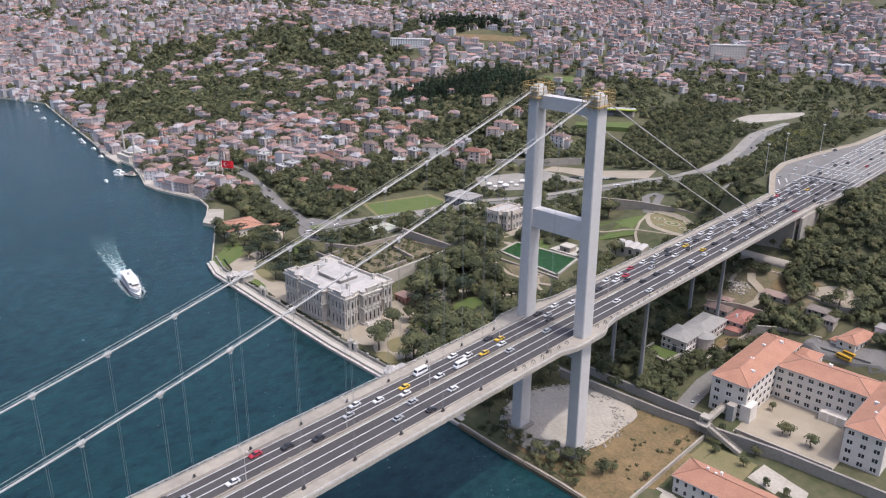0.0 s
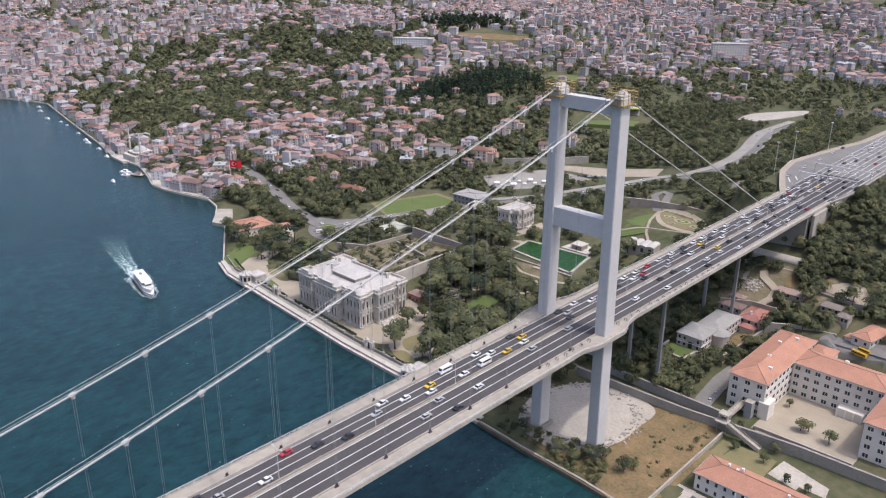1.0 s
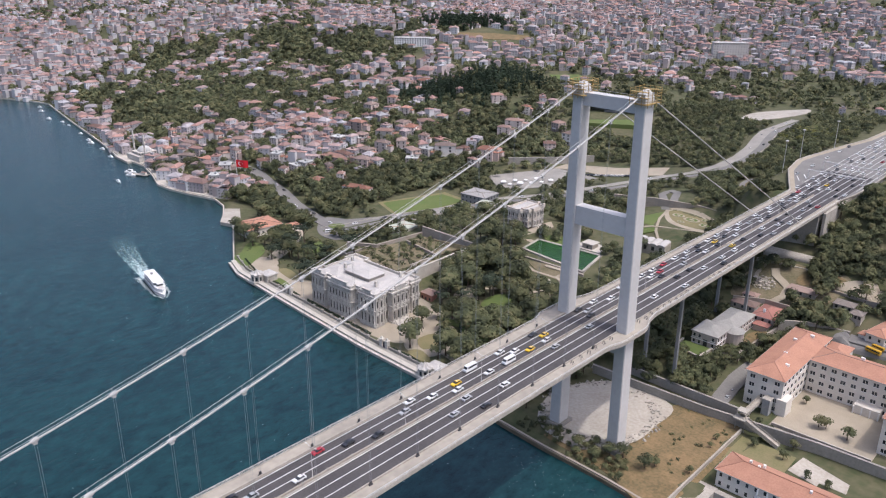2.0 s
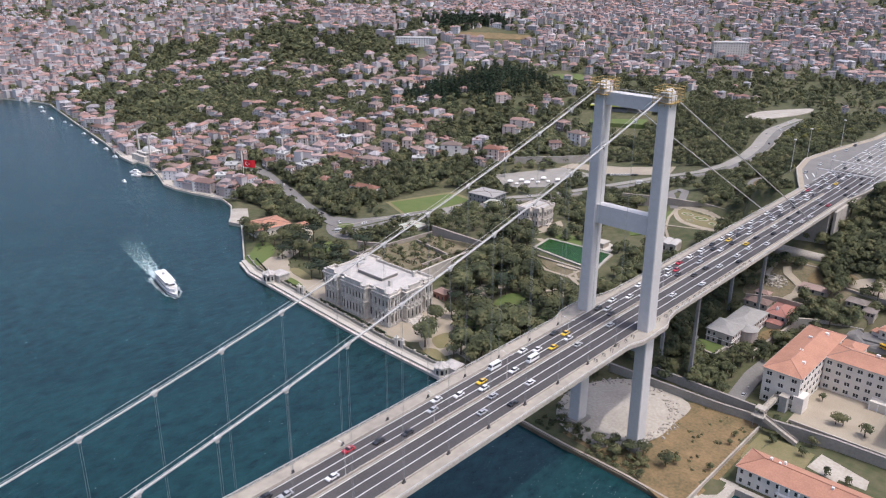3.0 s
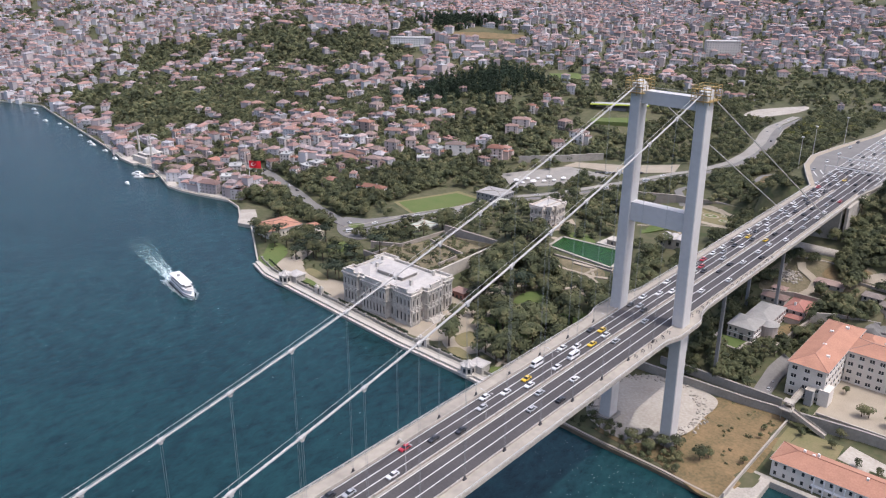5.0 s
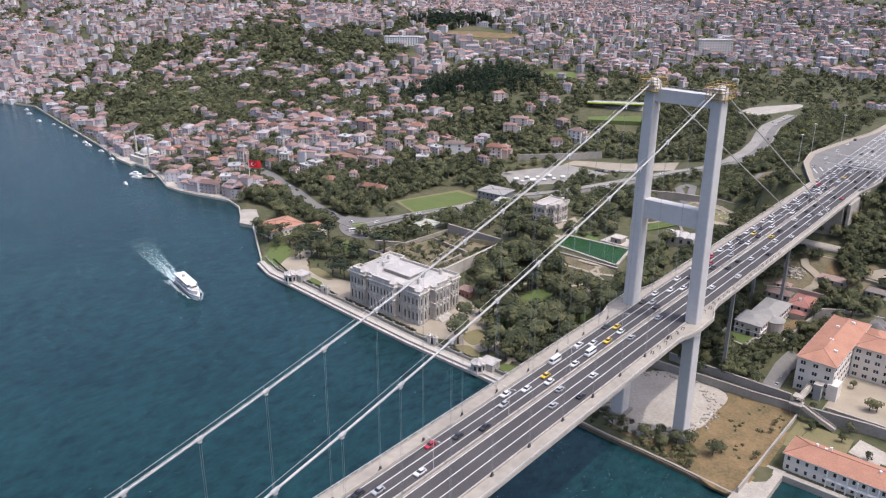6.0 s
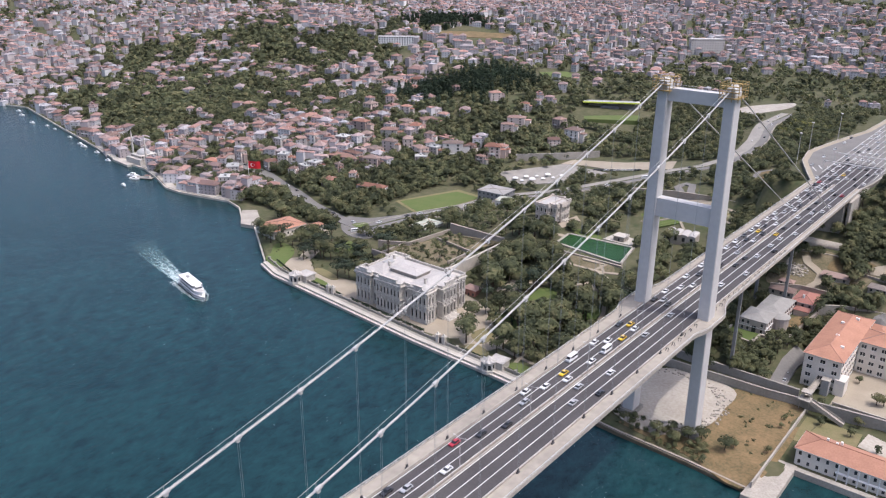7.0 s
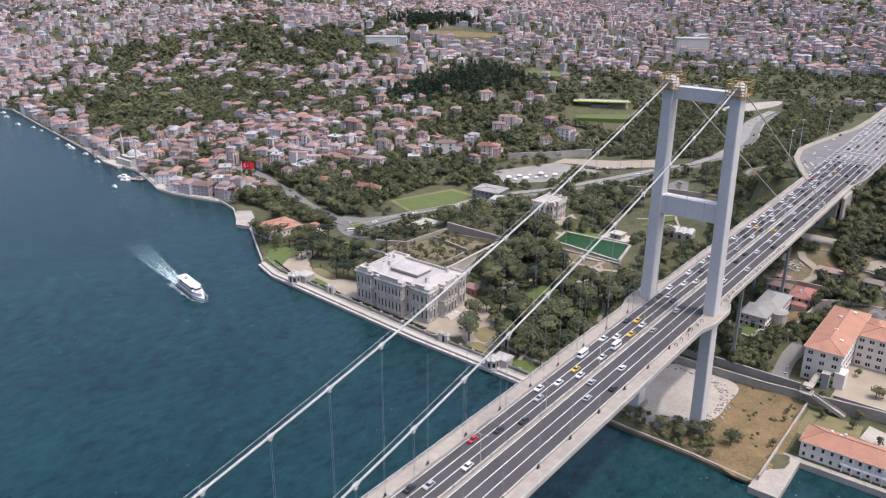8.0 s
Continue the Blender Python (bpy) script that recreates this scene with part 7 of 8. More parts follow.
def city(name, label, n, x0, x1, y0, y1, seed, tall=(2, 4), size=(8, 13), cell=11, windows=True, bias=0.0, strip_of=None):
    """A district of small houses: walls, roofs and windows as three joined parts."""
    rng = np.random.default_rng(seed)
    x, y = rng.uniform(x0, x1, n * 5), rng.uniform(y0, y1, n * 5)
    if strip_of:
        y = shore(x) + rng.uniform(*strip_of, n * 5)
    ok = open_ground(x, y, 1, 6) & (1 - wooded(x, y) + bias > rng.uniform(0.15, 0.95, n * 5))
    x, y = x[ok], y[ok]
    z = land(x, y)
    walls, roofs, wins = Shape(), Shape(), Shape()
    count = 0
    for px, py, pz in zip(x, y, z):
        key = (cell, int(px // cell), int(py // cell))
        if key in TAKEN or count >= n:
            continue
        TAKEN.add(key)
        for sx in (-3, 3):
            for sy in (-3, 3):
                TAKEN.add((0, int((px + sx) // 5), int((py + sy) // 5)))
        count += 1
        w, d = rng.uniform(*size) * rng.choice((0.85, 1.0, 1.0, 1.5)), rng.uniform(*size) * 0.85
        fl = int(rng.integers(tall[0], tall[1] + 1))
        h = fl * 2.9 + 0.6
        m = Matrix.Translation((px, py, pz)) @ Matrix.Rotation(0.35 + 0.5 * float(waves(px, py, 0.012, 2.0)) + rng.normal() * 0.2 + 1.5708 * rng.integers(0, 2), 4, "Z")
        walls.box(-w / 2, w / 2, -d / 2, d / 2, -4, h, m)
        kind = rng.uniform()
        if kind < 0.78:
            roofs.hip(-w / 2, w / 2, -d / 2, d / 2, h, min(w, d) * rng.uniform(0.2, 0.34), 0.45, 0.2, m)
            if 0.3 < kind < 0.5:
                k, q = rng.uniform(0.5, 0.8), h + 2.9 * rng.choice((-1, 1))
                e = w / 2 + w * k
                walls.box(-e, -w / 2, -d * 0.45, d * 0.35, -4, q, m)
                roofs.hip(-e, -w / 2 + 0.2, -d * 0.45, d * 0.35, q, d * 0.13, 0.3, 0.2, m)
            if kind < 0.3:
                roofs.hip(-w / 2 + w * 0.5, w * 0.8, -d * 0.3, d * 0.3, h - 2.5, d * 0.1, 0.4, 0.2, m)
                walls.box(w / 2, w * 0.8, -d * 0.3, d * 0.3, -4, h - 2.5, m)
        else:
            roofs.box(-w / 2 - 0.2, w / 2 + 0.2, -d / 2 - 0.2, d / 2 + 0.2, h, h + 0.5, m).box(-1.5, 1.5, -1.2, 1.2, h + 0.5, h + 2.4, m)
        if windows:
            nw, nd = max(2, int(w / 3.6)), max(2, int(d / 3.8))
            for f in range(fl):
                q = 1.0 + f * 2.9
                for face, cnt, span in ((-1, nw, w), (1, nw, w)):
                    for u in range(cnt):
                        c, e = -span / 2 + span * (u + 0.5) / cnt, face * (d / 2 + 0.05)
                        wins.add([(c - 0.55, e, q), (c + 0.55, e, q), (c + 0.55, e, q + 1.4), (c - 0.55, e, q + 1.4)], [(0, 1, 2, 3)], m)
                for face in (-1, 1):
                    for u in range(nd):
                        c, e = -d / 2 + d * (u + 0.5) / nd, face * (w / 2 + 0.05)
                        wins.add([(e, c - 0.55, q), (e, c + 0.55, q), (e, c + 0.55, q + 1.4), (e, c - 0.55, q + 1.4)], [(0, 1, 2, 3)], m)
    g = thing(name, label, "houses", kind="stuff")
    for nm, s, ma in (("walls", walls, CITYWALL), ("roofs", roofs, CITYROOF), ("windows", wins, CITYGLASS)):
        if s.v:
            tagged(part(nm, s, ma, g), kind="stuff")


city("house_district", "plastered houses with red roofs in the shore village", 120, -690, -440, 95, 270, 21, (2, 4), (7, 12), bias=0.35, cell=9)
city("house_district", "red-roofed houses scattered on the wooded hillside", 310, -1150, -350, 180, 660, 22, (2, 3), (8, 13), bias=0.0, cell=14)
city("house_district", "shore houses with red roofs along the water", 45, -1250, -640, 0, 1, 23, (2, 4), cell=12, bias=0.3, strip_of=(13, 90))
city("house_district", "tall narrow waterfront houses standing on the quay", 44, -1120, -440, 0, 1, 27, (2, 3), (9, 14), 12, True, 1.0, (8, 11))
city("house_district", "single villas among the hillside trees", 130, -1000, -520, 250, 520, 28, (1, 3), (9, 15), 23, True, 0.6)
city("house_district", "dense city quarter of low plastered houses on the far slopes", 2600, -950, 250, 640, 1500, 24, (2, 3), (6.5, 11), 9, True, 0.1)
city("house_district", "dense city quarter of plastered houses on the far shore hills", 3400, -2300, -850, 320, 1500, 25, (2, 3), (7, 12), 10, False, 0.05)
city("house_district", "dense quarter of plastered houses round the far bay", 620, -1800, -1045, 150, 340, 31, (2, 4), (8, 13), 11, False, 0.5)
city("house_district", "hazy far city of apartment houses", 1700, -3600, 700, 1300, 3400, 26, (3, 6), (12, 22), 21, False, 0.3)


def forest(name, label, n, x0, x1, y0, y1, kind, material, leaves, size, lo, hi, seed, shape=None, always=False, anywhere=False):
    """Many trees as one mesh, for woods that nobody could count."""
    rng = np.random.default_rng(seed)
    x, y = rng.uniform(x0, x1, n), rng.uniform(y0, y1, n)
    if shape:
        x, y = shape(rng, n)
    ok = np.ones(n, bool) if anywhere else open_ground(x, y, 0, 3)
    if not always:
        ok &= wooded(x, y) > rng.uniform(0.12, 0.75, n)
    free = np.array([(0, int(a // 5), int(b // 5)) not in TAKEN for a, b in zip(x, y)])
    x, y = x[ok & free], y[ok & free]
    z = land(x, y)
    vs = []
    for k in range(8):
        h, sp = (14, 1.9) if kind == "cypress" else (rng.uniform(8, 12.5), rng.uniform(4.4, 6.6))
        v = leaf_cloud(rng, leaves, size, crown_clumps(rng, h, sp, kind, 11 if leaves > 120 else 7 if leaves > 50 else 4), 3)[0]
        px, py, pz = x[k::8], y[k::8], z[k::8]
        if not len(px):
            continue
        s, a = rng.uniform(lo, hi, len(px))[:, None], rng.uniform(0, 6.28, len(px))[:, None]
        c, d = np.cos(a) * s, np.sin(a) * s
        vs.append(np.stack([v[:, 0] * c - v[:, 1] * d + px[:, None], v[:, 0] * d + v[:, 1] * c + py[:, None], v[:, 2] * s + pz[:, None] - 1.2], -1).reshape(-1, 3))
    v = np.concatenate(vs)
    tagged(new(name, array_mesh(name, v, np.arange(len(v)).reshape(-1, 3), material)), label, "trees", kind="stuff")


forest("woods", "green broad-leaved trees of the palace hill", 470, -180, -20, 60, 262, "broad", LEAVES, 300, 0.72, 0.75, 1.2, 1, always=True)
forest("woods", "garden trees between the village houses", 3600, -720, -330, 92, 330, "broad", LEAVES, 110, 0.95, 0.45, 1.2, 13, always=True)
forest("woods", "tall trees round the coast road", 800, -470, -180, 84, 330, "broad", LEAVES, 170, 0.8, 0.55, 1.15, 14, always=True)
forest("woods", "garden trees along the far shore", 700, -1150, -660, 110, 300, "broad", LEAVES, 40, 1.4, 0.5, 0.85, 16, always=True)
forest("woods", "trees on the slope below the bridge", 260, -40, 40, 62, 250, "broad", LEAVES, 220, 0.8, 0.7, 1.1, 15, always=True)
forest("shrubs", "low shrubs in the terraced garden", 210, -249, -184, 66, 125, "broad", LEAVES, 70, 0.9, 0.18, 0.46, 17, always=True, anywhere=True)
forest("shrubs", "low bushes at the tower foot", 60, -30, 28, -17, -4, "broad", LEAVES, 150, 0.8, 0.16, 0.42, 18, always=True, anywhere=True)
forest("shrubs", "low bushes on the dry meadow", 40, 20, 50, 0, 54, "broad", LEAVES, 70, 0.95, 0.1, 0.26, 19, always=True, anywhere=True)
forest("shrubs", "low shrubs in the palace garden", 150, -330, -222, 28, 80, "broad", LEAVES, 70, 0.95, 0.12, 0.3, 20, always=True, anywhere=True)
forest("woods", "green broad-leaved woods beside the bridge", 3300, 20, 200, 160, 480, "broad", LEAVES, 170, 0.85, 0.5, 1.0, 3, always=True)
forest("woods", "green broad-leaved woods behind the coast road", 2500, -265, -48, 262, 640, "broad", LEAVES, 180, 0.85, 0.5, 0.9, 2, always=True)
forest("woods", "trees on the slope between highway and toll plaza", 640, -108, -38, 272, 600, "broad", LEAVES, 170, 0.8, 0.5, 0.85, 24, always=True)
forest("woods", "tall yellow-green shrubs above the highway", 130, -104, -46, 458, 512, "broad", PALELEAVES, 150, 0.75, 0.45, 0.8, 25, always=True)
forest("woods", "trees on the bank beside the end of the bridge", 60, -50, -25, 264, 280, "broad", LEAVES, 150, 0.8, 0.35, 0.65, 26, always=True, anywhere=True)
forest("woods", "green trees between village houses", 3600, -800, -260, 95, 400, "broad", LEAVES, 90, 1.2, 0.5, 1.0, 9)
forest("woods", "green broad-leaved woods on the hillside", 6000, -1000, -250, 250, 720, "broad", LEAVES, 60, 1.4, 0.6, 1.1, 10)
forest("woods", "green trees on the far shore hills", 9500, -1700, -700, 160, 900, "broad", LEAVES, 30, 2.1, 0.7, 1.15, 4)
forest("woods", "green trees between distant houses", 6000, -800, 350, 640, 1600, "broad", LEAVES, 34, 2.0, 0.6, 1.1, 5)
forest("woods", "street trees in the far quarters", 4600, -900, 300, 640, 1500, "broad", LEAVES, 24, 1.9, 0.5, 0.9, 21, always=True)
forest("woods", "street trees on the far shore hills", 3400, -1900, -800, 160, 1200, "broad", LEAVES, 22, 2.1, 0.5, 0.95, 22, always=True)
forest("woods", "green trees in the far city", 3500, -3600, 700, 1000, 3200, "broad", LEAVES, 22, 2.8, 0.8, 1.4, 6)
forest("cypress_grove", "dark dense cypress grove on the hill", 520, 0, 1, 0, 1, "cypress", DARKLEAVES, 80, 1.0, 0.8, 1.25, 7,
       shape=lambda r, n: (lambda u, w: (-492 + u * 40 + w * 24, 372 + u * 172 - w * 8))(r.uniform(0, 1, n), r.normal(size=n)), always=True)
forest("cypress_grove", "dark pine grove on the hilltop", 420, 0, 1, 0, 1, "cypress", DARKLEAVES, 60, 1.3, 0.9, 1.3, 8,
       shape=lambda r, n: (lambda u: (-765 + u * 82 + r.normal(size=n) * 15, 705 + u * 55 + r.normal(size=n) * 15))(r.uniform(0, 1, n)), always=True)


# ---- boats ----
def ferry():
    """A two-deck passenger ferry with its wake; bow towards +x."""
    at = Matrix.Translation((-309, -47, 0)) @ Matrix.Rotation(radians(-13), 4, "Z")
    g = thing("passenger_ferry", "white two-deck passenger ferry under way", "ferry", at=at @ Matrix.Diagonal((0.96, 0.86, 1, 1)))
    ring = lambda w, l, nose: [(-l, -w), (l * 0.55, -w), (l * 0.85, -w * 0.6), (l + nose, 0), (l * 0.85, w * 0.6), (l * 0.55, w), (-l, w)]
    part("hull", Shape().prism(ring(4.2, 18, 2.0), -1, 2.0), WHITE, g)
    part("rub_rail", Shape().prism(ring(4.4, 18.1, 2.2), 1.5, 1.8), DARKMETAL, g)
    part("main_deck_cabin", Shape().prism(ring(3.8, 16, 0.2), 2.0, 4.4), WHITE, g)
    part("cabin_windows", Shape().box(-14.5, 9, -3.86, 3.86, 2.9, 3.8), SHADEGLASS, g)
    part("upper_deck", Shape().prism(ring(4.1, 16.8, 0.4), 4.4, 4.65), WHITE, g)
    for x in range(-15, 13, 4):
        for y in (-3.7, 3.7):
            part("stanchion", Shape().tube((x, y, 4.6), (x, y, 6.9), 0.08, n=5), WHITE, g)
    part("awning", Shape().box(-17, 8.5, -4.1, 4.1, 6.9, 7.15), WHITE, g, "broad white awning over the upper deck")
    part("wheelhouse", Shape().box(7.5, 11.5, -2.2, 2.2, 4.65, 7.0), WHITE, g)
    part("wheelhouse_window", Shape().box(9.5, 11.56, -2.26, 2.26, 5.6, 6.5), SHADEGLASS, g)
    # solid dark block stands for the shade over the open upper-deck seats
    part("upper_cabin", Shape().box(-14, 6.5, -3.0, 3.0, 4.65, 6.6), SHADEGLASS, g, "dark block for the shaded seating under the awning")
    part("fore_deck", Shape().box(10.8, 15.2, -2.2, 2.2, 4.66, 4.74), LEADROOF, g)
    part("hull_stripe", Shape().box(-18.05, 9.7, -4.24, 4.24, 0.5, 0.9), DARKMETAL, g)
    part("funnel", Shape().box(-9, -7, -0.9, 0.9, 7.15, 8.6), GREYROOF, g)
    part("mast", Shape().tube((7, 0, 7), (7, 0, 10.5), 0.12, 0.06, n=5), WHITE, g)


ferry()


def foam_mat():
    m = bpy.data.materials.new("foam")
    m.use_nodes = True
    n, ln = m.node_tree.nodes, m.node_tree.links
    p = n["Principled BSDF"]
    p.inputs["Roughness"].default_value = 0.8
    p.inputs["Base Color"].default_value = (0.60, 0.68, 0.69, 1)
    return m


FOAM = foam_mat()


def churned_mat():
    """Aerated water: pale, patchy, thinning out astern."""
    m = bpy.data.materials.new("churned_water")
    m.use_nodes = True
    n, ln = m.node_tree.nodes, m.node_tree.links
    p = n["Principled BSDF"]
    p.inputs["Base Color"].default_value, p.inputs["Roughness"].default_value = (0.26, 0.42, 0.42, 1), 0.5
    tc, sep, fade, no, mr, mul = n.new("ShaderNodeTexCoord"), n.new("ShaderNodeSeparateXYZ"), n.new("ShaderNodeMapRange"), n.new("ShaderNodeTexNoise"), n.new("ShaderNodeMapRange"), n.new("ShaderNodeMath")
    ln.new(tc.outputs["Object"], sep.inputs[0])
    ln.new(sep.outputs["X"], fade.inputs[0])
    for k, v in ((1, -122), (2, -14), (3, 0.0), (4, 0.95)):
        fade.inputs[k].default_value = v
    no.inputs["Scale"].default_value, no.inputs["Detail"].default_value = 0.35, 6
    ln.new(tc.outputs["Object"], no.inputs["Vector"])
    ln.new(no.outputs["Fac"], mr.inputs[0])
    mr.inputs[1].default_value, mr.inputs[2].default_value = 0.28, 0.70
    mul.operation = "MULTIPLY"
    ln.new(fade.outputs[0], mul.inputs[0])
    ln.new(mr.outputs[0], mul.inputs[1])
    ln.new(mul.outputs[0], p.inputs["Alpha"])
    return m


def wake():
    """Foam flecks on the water behind the ferry, thick at the stern and thinning out."""
    rng = np.random.default_rng(31)
    n = 1500
    u = rng.uniform(0, 1, n) ** 2.4
    back = u * 92
    half = 2.6 + 3.0 * u
    side = rng.normal(0, 0.45, n) * half
    edge = rng.uniform(0, 1, n) < 0.3
    side = np.where(edge, np.sign(side) * half * (1 + 0.5 * u) + rng.normal(0, 0.5, n), side)
    keep = rng.uniform(0, 1, n) < (1 - u) ** 0.8
    back, side, u = back[keep], side[keep], u[keep]
    x, y = -17 - back, side + 0.0003 * back ** 2
    s = rng.uniform(0.15, 0.5, len(x)) * (1.15 - 0.7 * u)
    ln = s * rng.uniform(1.0, 2.4, len(x))
    c = np.stack([x, y, np.full(len(x), 0.05) + rng.uniform(0, 0.03, len(x))], -1)
    o = np.zeros_like(c)
    q = []
    for a, b in ((-1, 0), (0, -0.6), (1, 0.1), (0.1, 0.6)):
        d = o.copy()
        d[:, 0], d[:, 1] = a * ln, b * s
        q.append(c + d)
    v = np.stack(q, 1).reshape(-1, 3)
    w = tagged(new("wake_foam", array_mesh("wake_foam", v, np.arange(len(v)).reshape(-1, 4), FOAM)), "broken white foam of a ship's wake", "foam", kind="stuff")
    w.matrix_basis = Matrix.Translation((-309, -47, 0)) @ Matrix.Rotation(radians(-13), 4, "Z")
    sheet, nb = Shape(), 24
    for k in range(nb + 1):
        back = k / nb
        for sd in (-1, 1):
            sheet.v.append((-15 - 108 * back, sd * (3.4 + 5.5 * back ** 0.7 + 0.9 * math.sin(k * 2.1 + sd)) + 4.0 * back * back, 0.03))
    sheet.f = [(2 * k, 2 * k + 1, 2 * k + 3, 2 * k + 2) for k in range(nb)]
    ws = tagged(part("wake_water", sheet, churned_mat()), "pale churned water of a ship's wake", "foam", kind="stuff")
    ws.matrix_basis = w.matrix_basis.copy()
    n = 700
    bx = rng.uniform(-24, 20, n)
    by = np.where(rng.uniform(0, 1, n) < 0.5, -1, 1) * (4.6 * np.clip((21 - bx) / 9, 0.1, 1) + np.abs(rng.normal(0, 0.9, n)) * np.clip((26 - bx) / 26, 0.4, 1.7))
    c = np.stack([bx, by, np.full(n, 0.06)], -1)
    v = np.stack([c + np.array([-0.7, 0, 0]), c + np.array([0, -0.25, 0]), c + np.array([0.7, 0, 0]), c + np.array([0, 0.25, 0])], 1).reshape(-1, 3)
    b = tagged(new("bow_foam", array_mesh("bow_foam", v, np.arange(len(v)).reshape(-1, 4), FOAM)), "white foam along a ferry's sides", "foam", kind="stuff")
    b.matrix_basis = w.matrix_basis.copy()


wake()


def flecks():
    """Small foam caps scattered over the strait; dense eastern flecks are painted sun glints."""
    rng = np.random.default_rng(33)
    n = 900
    x = rng.uniform(-560, 120, n)
    y = shore(x) - 6 - rng.gamma(1.2, 60, n)
    # these 380 flecks off the tower foot stand in for sun glints
    x[:380] = rng.uniform(-30, 75, 380)
    y[:380] = -24 - rng.gamma(1.5, 14, 380)
    c = np.stack([x, y, np.full(n, 0.05)], -1)
    s = rng.uniform(0.1, 0.34, n)[:, None]
    s[:380] *= 0.62
    d = np.array([[1.0, 0.3, 0], [-0.2, 0.4, 0]])
    v = np.stack([c - d[0] * s, c - d[1] * s, c + d[0] * s, c + d[1] * s], 1).reshape(-1, 3)
    tagged(new("whitecaps_and_glints", array_mesh("whitecaps_and_glints", v, np.arange(len(v)).reshape(-1, 4), FOAM)), "tiny white flecks of foam and painted sun glints on the water", "foam", kind="stuff")


flecks()


def motor_boat(x, y, turn, k=1.0):
    g = thing("motor_boat", "small white motor boat on the water", "boat", "small boats along the shore", at=Matrix.Translation((x, y, 0)) @ Matrix.Rotation(radians(turn), 4, "Z") @ Matrix.Scale(k, 4))
    part("hull", Shape().prism([(-4, -1.3), (1.5, -1.4), (3.4, -0.8), (4.6, 0), (3.4, 0.8), (1.5, 1.4), (-4, 1.3)], -0.4, 1.0), WHITE, g)
    part("cabin", Shape().box(-1.8, 1.6, -0.95, 0.95, 1.0, 2.2, top=0.85), WHITE, g)
    part("cabin_window", Shape().box(-1.4, 1.45, -0.98, 0.98, 1.45, 1.9, top=0.93), SHADEGLASS, g)
    return g


boat = motor_boat(-566, 55.5, -10)
for x, y, a, k in ((-588, 79, 25, 1.5), (-578, 74, 25, 1.2), (-660, 94, 5, 1.0), (-900, 130, 10, 1.1), (-955, 143, 20, 1.0), (-985, 153, 15, 1.0), (-870, 134, 20, 0.7), (-845, 131, 10, 0.7), (-790, 121, 12, 0.8),
                   (-750, 112, 8, 1.0), (-735, 108, 14, 1.1), (-700, 104, 12, 0.9)):
    copy_thing(boat, Matrix.Translation((x, y, 0)) @ Matrix.Rotation(radians(a), 4, "Z")).scale = (k, k, k)
pier = thing("ferry_pier", "small wooden ferry pier with a landing hut", "pier", at=Matrix.Translation((-573, 81, 0)) @ Matrix.Rotation(radians(25), 4, "Z") @ Matrix.Scale(0.8, 4))
part("pier_deck", Shape().box(-12, 12, -4, 4, 0.9, 1.3), DARKCONCRETE, pier)
for x in (-11, -4, 4, 11):
    for y in (-3.5, 3.5):
        part("pile", Shape().tube((x, y, -4), (x, y, 0.9), 0.3, n=6), BARK, pier)
part("landing_hut", Shape().box(2, 9, -2, 2, 1.3, 4.0), SCHOOLWALL, pier)
part("hut_roof", Shape().hip(2, 9, -2, 2, 4.0, 1.0, 0.4), TILE, pier)


# ---- footbridge over the shore road ----
def footbridge():
    g = thing("footbridge", "pale concrete footbridge with stairs over the shore road", "footbridge")
    part("deck", Shape().box(48.6, 51.4, 55, 82, 10.2, 10.6), CONCRETE, g)
    for x in (48.6, 51.3):
        part("parapet", Shape().box(x, x + 0.12, 55, 82, 10.6, 11.9), CONCRETE, g)
    part("stair_tower", Shape().box(52.0, 55.6, 72, 76, 5, 13.2), GREYROOF, g)
    part("tower_roof", Shape().box(51.7, 55.9, 71.7, 76.3, 13.2, 13.6), CONCRETE, g)
    part("landing", Shape().box(47, 53, 51, 56, 10.0, 10.6), CONCRETE, g)
    part("landing_roof", Shape().box(47.6, 52.4, 53, 57.5, 13.4, 13.8), CONCRETE, g)
    for x in (47.8, 52.1):
        for y in (53.2, 57.2):
            part("roof_post", Shape().box(x - 0.15, x + 0.15, y - 0.15, y + 0.15, 3, 13.4), CONCRETE, g)
    for k in range(22):
        part("step", Shape().box(53 + k * 0.72, 53 + (k + 1) * 0.72, 51.4, 54.4, 10.1 - (k + 1) * 0.3, 10.4 - (k + 1) * 0.3), CONCRETE, g)
    for y in (51.3, 54.4):
        part("stringer", Shape().add([(53, y, 9.2), (69, y, 2.6), (69, y, 4.6), (53, y, 11.3), (53, y + 0.12, 9.2), (69, y + 0.12, 2.6), (69, y + 0.12, 4.6), (53, y + 0.12, 11.3)],
                                     [(0, 1, 2, 3), (7, 6, 5, 4), (0, 4, 5, 1), (2, 6, 7, 3), (1, 5, 6, 2), (0, 3, 7, 4)]), CONCRETE, g)


footbridge()


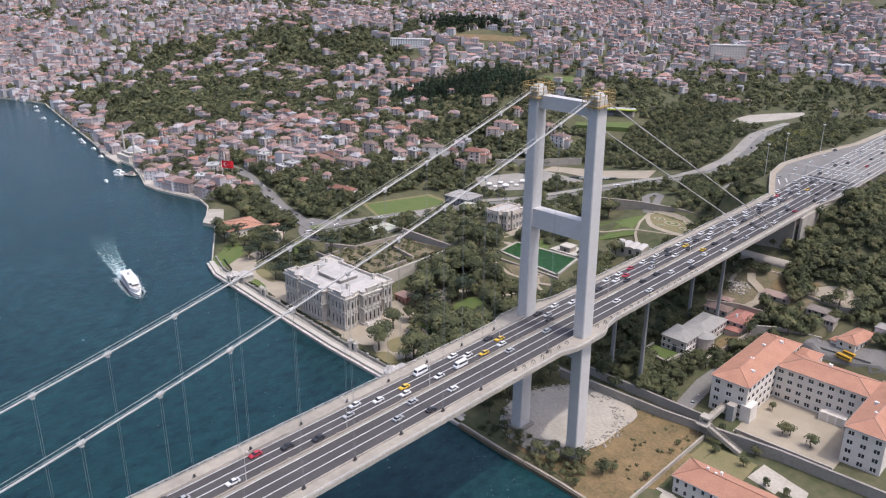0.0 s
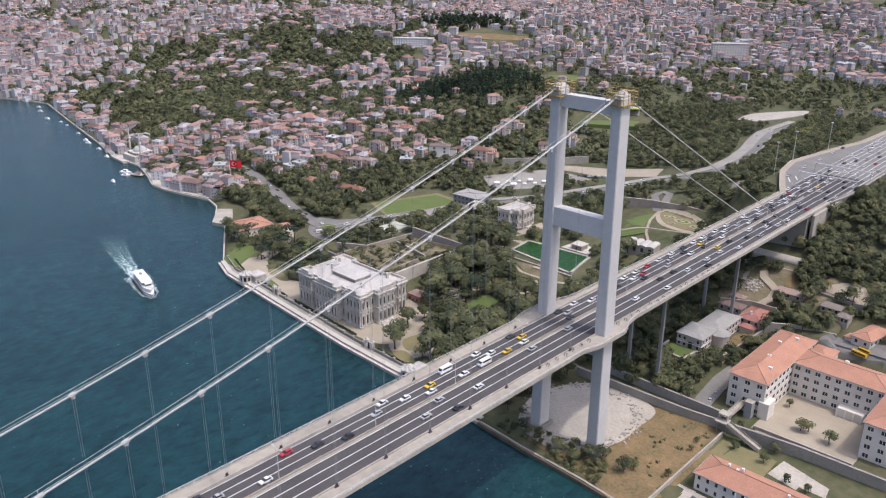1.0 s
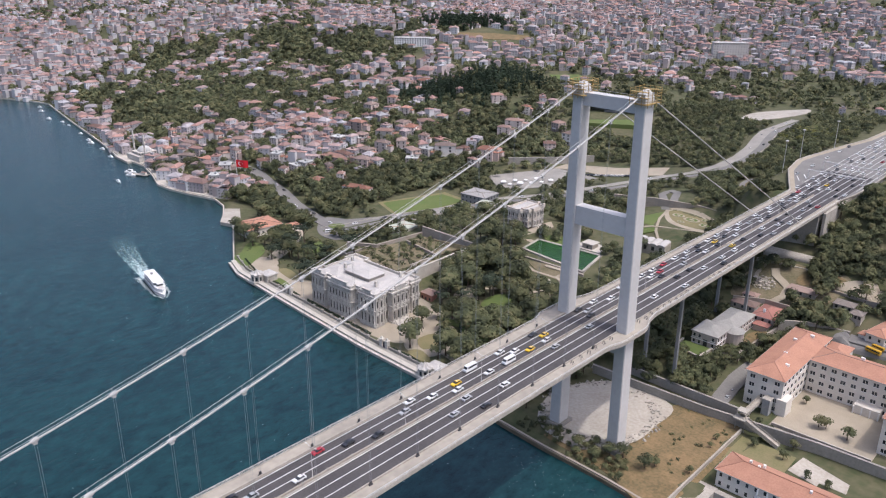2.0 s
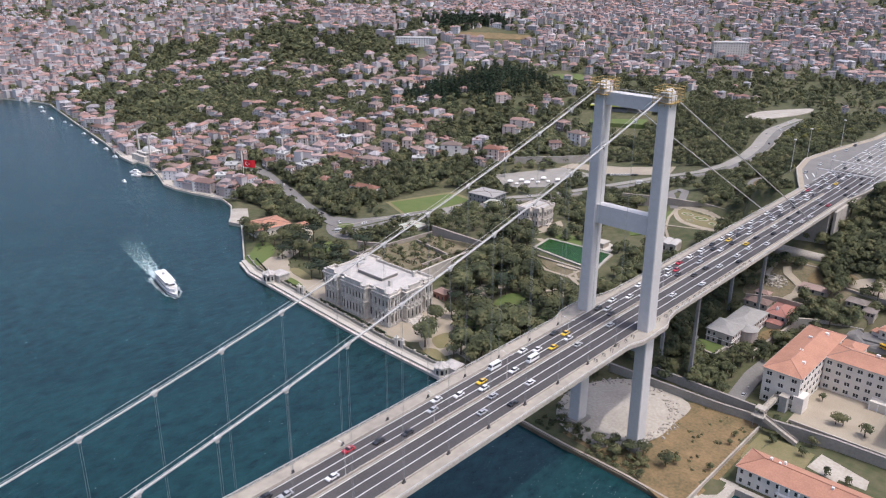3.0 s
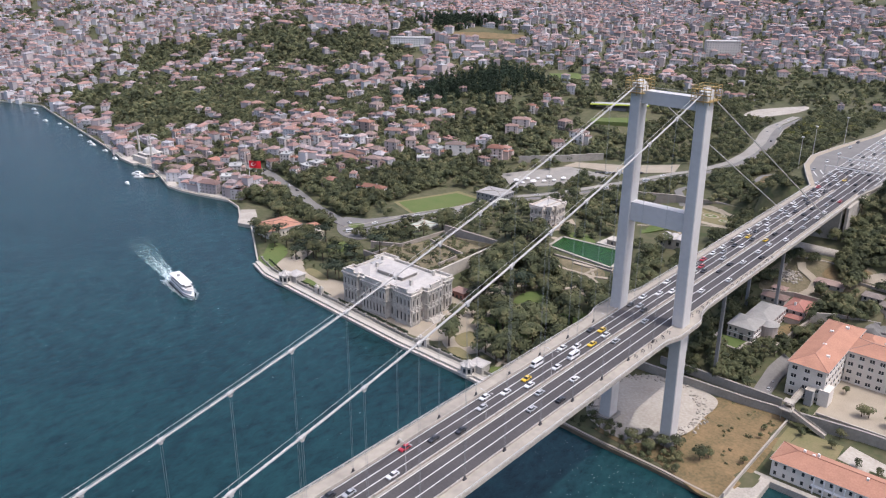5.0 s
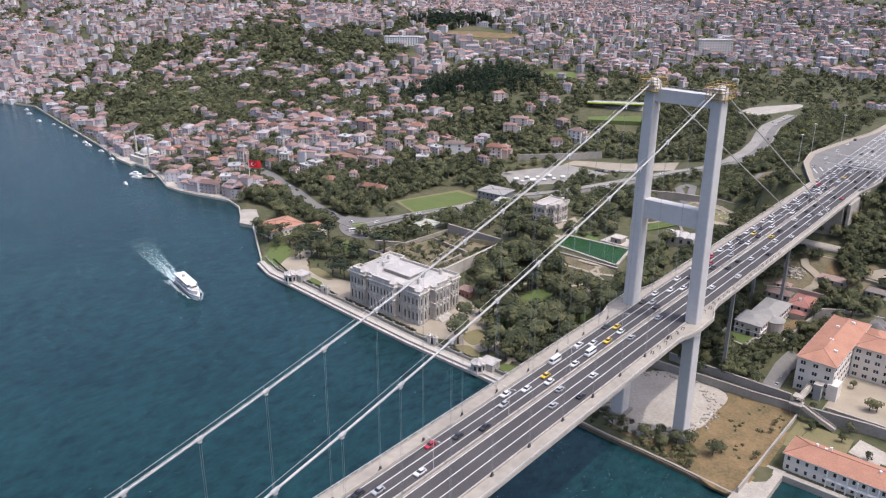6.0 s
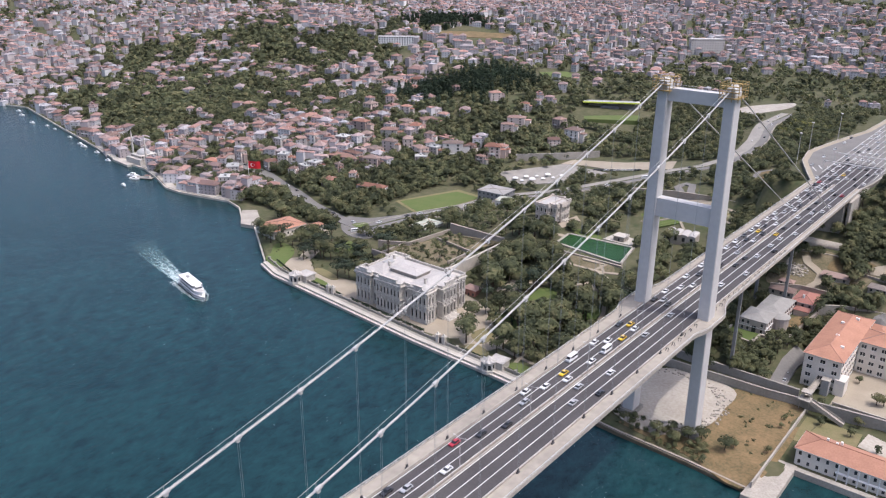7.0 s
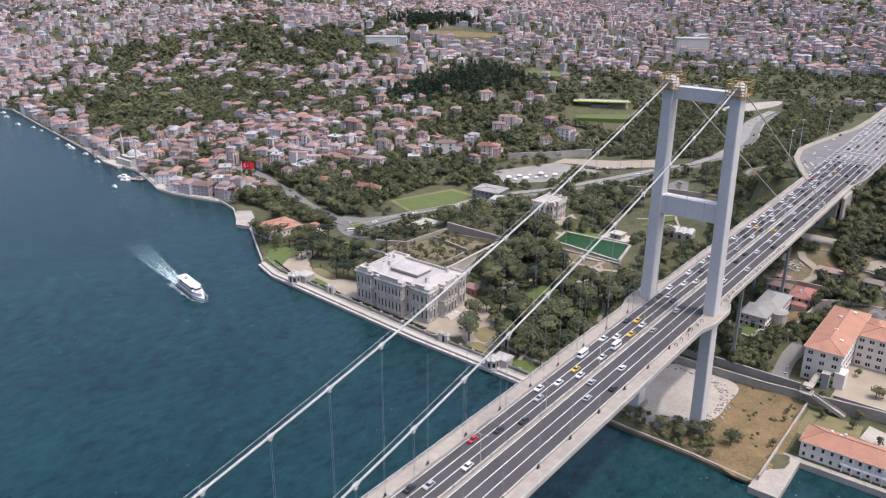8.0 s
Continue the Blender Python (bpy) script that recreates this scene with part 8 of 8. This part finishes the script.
# ---- stadium behind the woods ----
def stadium():
    g = thing("small_stadium", "small stadium with a green pitch and a yellow-edged stand roof", "stadium", at=Matrix.Translation((-285, 478, gz(-285, 478))) @ Matrix.Rotation(radians(30), 4, "Z"))
    part("pitch", Shape().box(-30, 30, -20, 20, -4, 0.6), LAWN, g)
    part("stand", Shape().add([(-30, 22, -2), (30, 22, -2), (30, 34, -2), (-30, 34, -2), (-30, 22, 1), (30, 22, 1), (30, 34, 8), (-30, 34, 8)],
                              [(3, 2, 1, 0), (4, 5, 6, 7), (0, 1, 5, 4), (1, 2, 6, 5), (2, 3, 7, 6), (3, 0, 4, 7)]), DARKCONCRETE, g)
    part("stand_roof", Shape().box(-31, 31, 23, 36, 10.5, 11.0), GREYROOF, g)
    yel = mat("lime_paint", (0.55, 0.62, 0.08), (0.48, 0.55, 0.07), rough=0.6, big=0.3, fine=2.0)
    part("roof_edge", Shape().box(-32, 32, 21, 23, 10.3, 11.6), yel, g, "lime yellow roof edge")
    for x in (-28, -14, 0, 14, 28):
        part("roof_post", Shape().tube((x, 33.5, 7), (x, 33.5, 10.5), 0.3, n=6), WHITE, g)
    red = mat("grey_seats", (0.10, 0.10, 0.11), (0.20, 0.20, 0.21), rough=0.7, big=0.3, fine=2.0)
    part("seat_block", Shape().box(-12, 8, 24, 32, 2.5, 7.0), red, g)


stadium()



# ---- vehicles on the shore road and the highway ----
def park(key, x, y, turn):
    shape = {"V": "van", "y": "taxi"}.get(key, "car")
    ob = copy_thing(CARS[("w" if key == "V" else key, shape)], Matrix.Translation((x, y, gz(x, y) + 0.45)) @ Matrix.Rotation(radians(turn), 4, "Z"))
    kind = ob["category"]
    return tagged(ob, {"van": "white minibus with dark windows on the shore road", "taxi": "yellow taxi saloon on the shore road"}.get(kind, "parked car beside the shore road"), group="traffic on the shore roads")


ALONG = random.Random(9)
for pts, w in ROADS[:2]:
    for (ax, ay), (bx, by) in zip(pts, pts[1:]):
        ln = math.hypot(bx - ax, by - ay)
        turn = math.degrees(math.atan2(by - ay, bx - ax)) - 90
        u = ALONG.uniform(4, 18)
        while u < ln:
            side = ALONG.choice((-1, 1))
            ox, oy = -(by - ay) / ln * side * w * 0.21, (bx - ax) / ln * side * w * 0.21
            park(ALONG.choice("wwwsskkV"), ax + (bx - ax) * u / ln - ox, ay + (by - ay) * u / ln - oy, turn + (0 if side > 0 else 180))
            u += ALONG.uniform(14, 34)
for k in range(4):
    park(ALONG.choice("wwskk"), 34 + ALONG.uniform(-1.5, 1.5), 74 + k * 7.5, ALONG.uniform(-4, 4))
for k in range(14):
    park(ALONG.choice("wwskk"), -222 + k * 3.1, 331 + k * 0.6, ALONG.uniform(-8, 8))


# ---- yellow bus behind the school ----
def school_bus():
    g = thing("school_bus", "yellow school bus parked in the asphalt yard", "bus", "parked school buses", at=Matrix.Translation((77, 153, gz(77, 153) + 0.45)) @ Matrix.Rotation(radians(-15), 4, "Z") @ Matrix.Scale(0.8, 4))
    yellow = mat("yellow_bus_paint", (0.55, 0.33, 0.03), (0.48, 0.28, 0.03), rough=0.4, big=0.5, fine=3.0)
    part("body", Shape().box(-5, 5, -1.2, 1.2, 0.4, 2.9).box(-4.9, 4.9, -1.1, 1.1, 2.9, 3.1), yellow, g)
    part("window_band", Shape().box(-4.6, 4.7, -1.23, 1.23, 1.7, 2.5), SHADEGLASS, g)
    for x in (-3.2, 3.2):
        for y in (-1.1, 1.1):
            part("wheel", Shape().tube((x, y - 0.15, 0.45), (x, y + 0.15, 0.45), 0.5, n=12), DARKMETAL, g)
    return g


copy_thing(school_bus(), Matrix.Translation((78.4, 155.8, gz(78.4, 155.8) + 0.45)) @ Matrix.Rotation(radians(-15), 4, "Z") @ Matrix.Scale(0.8, 4))
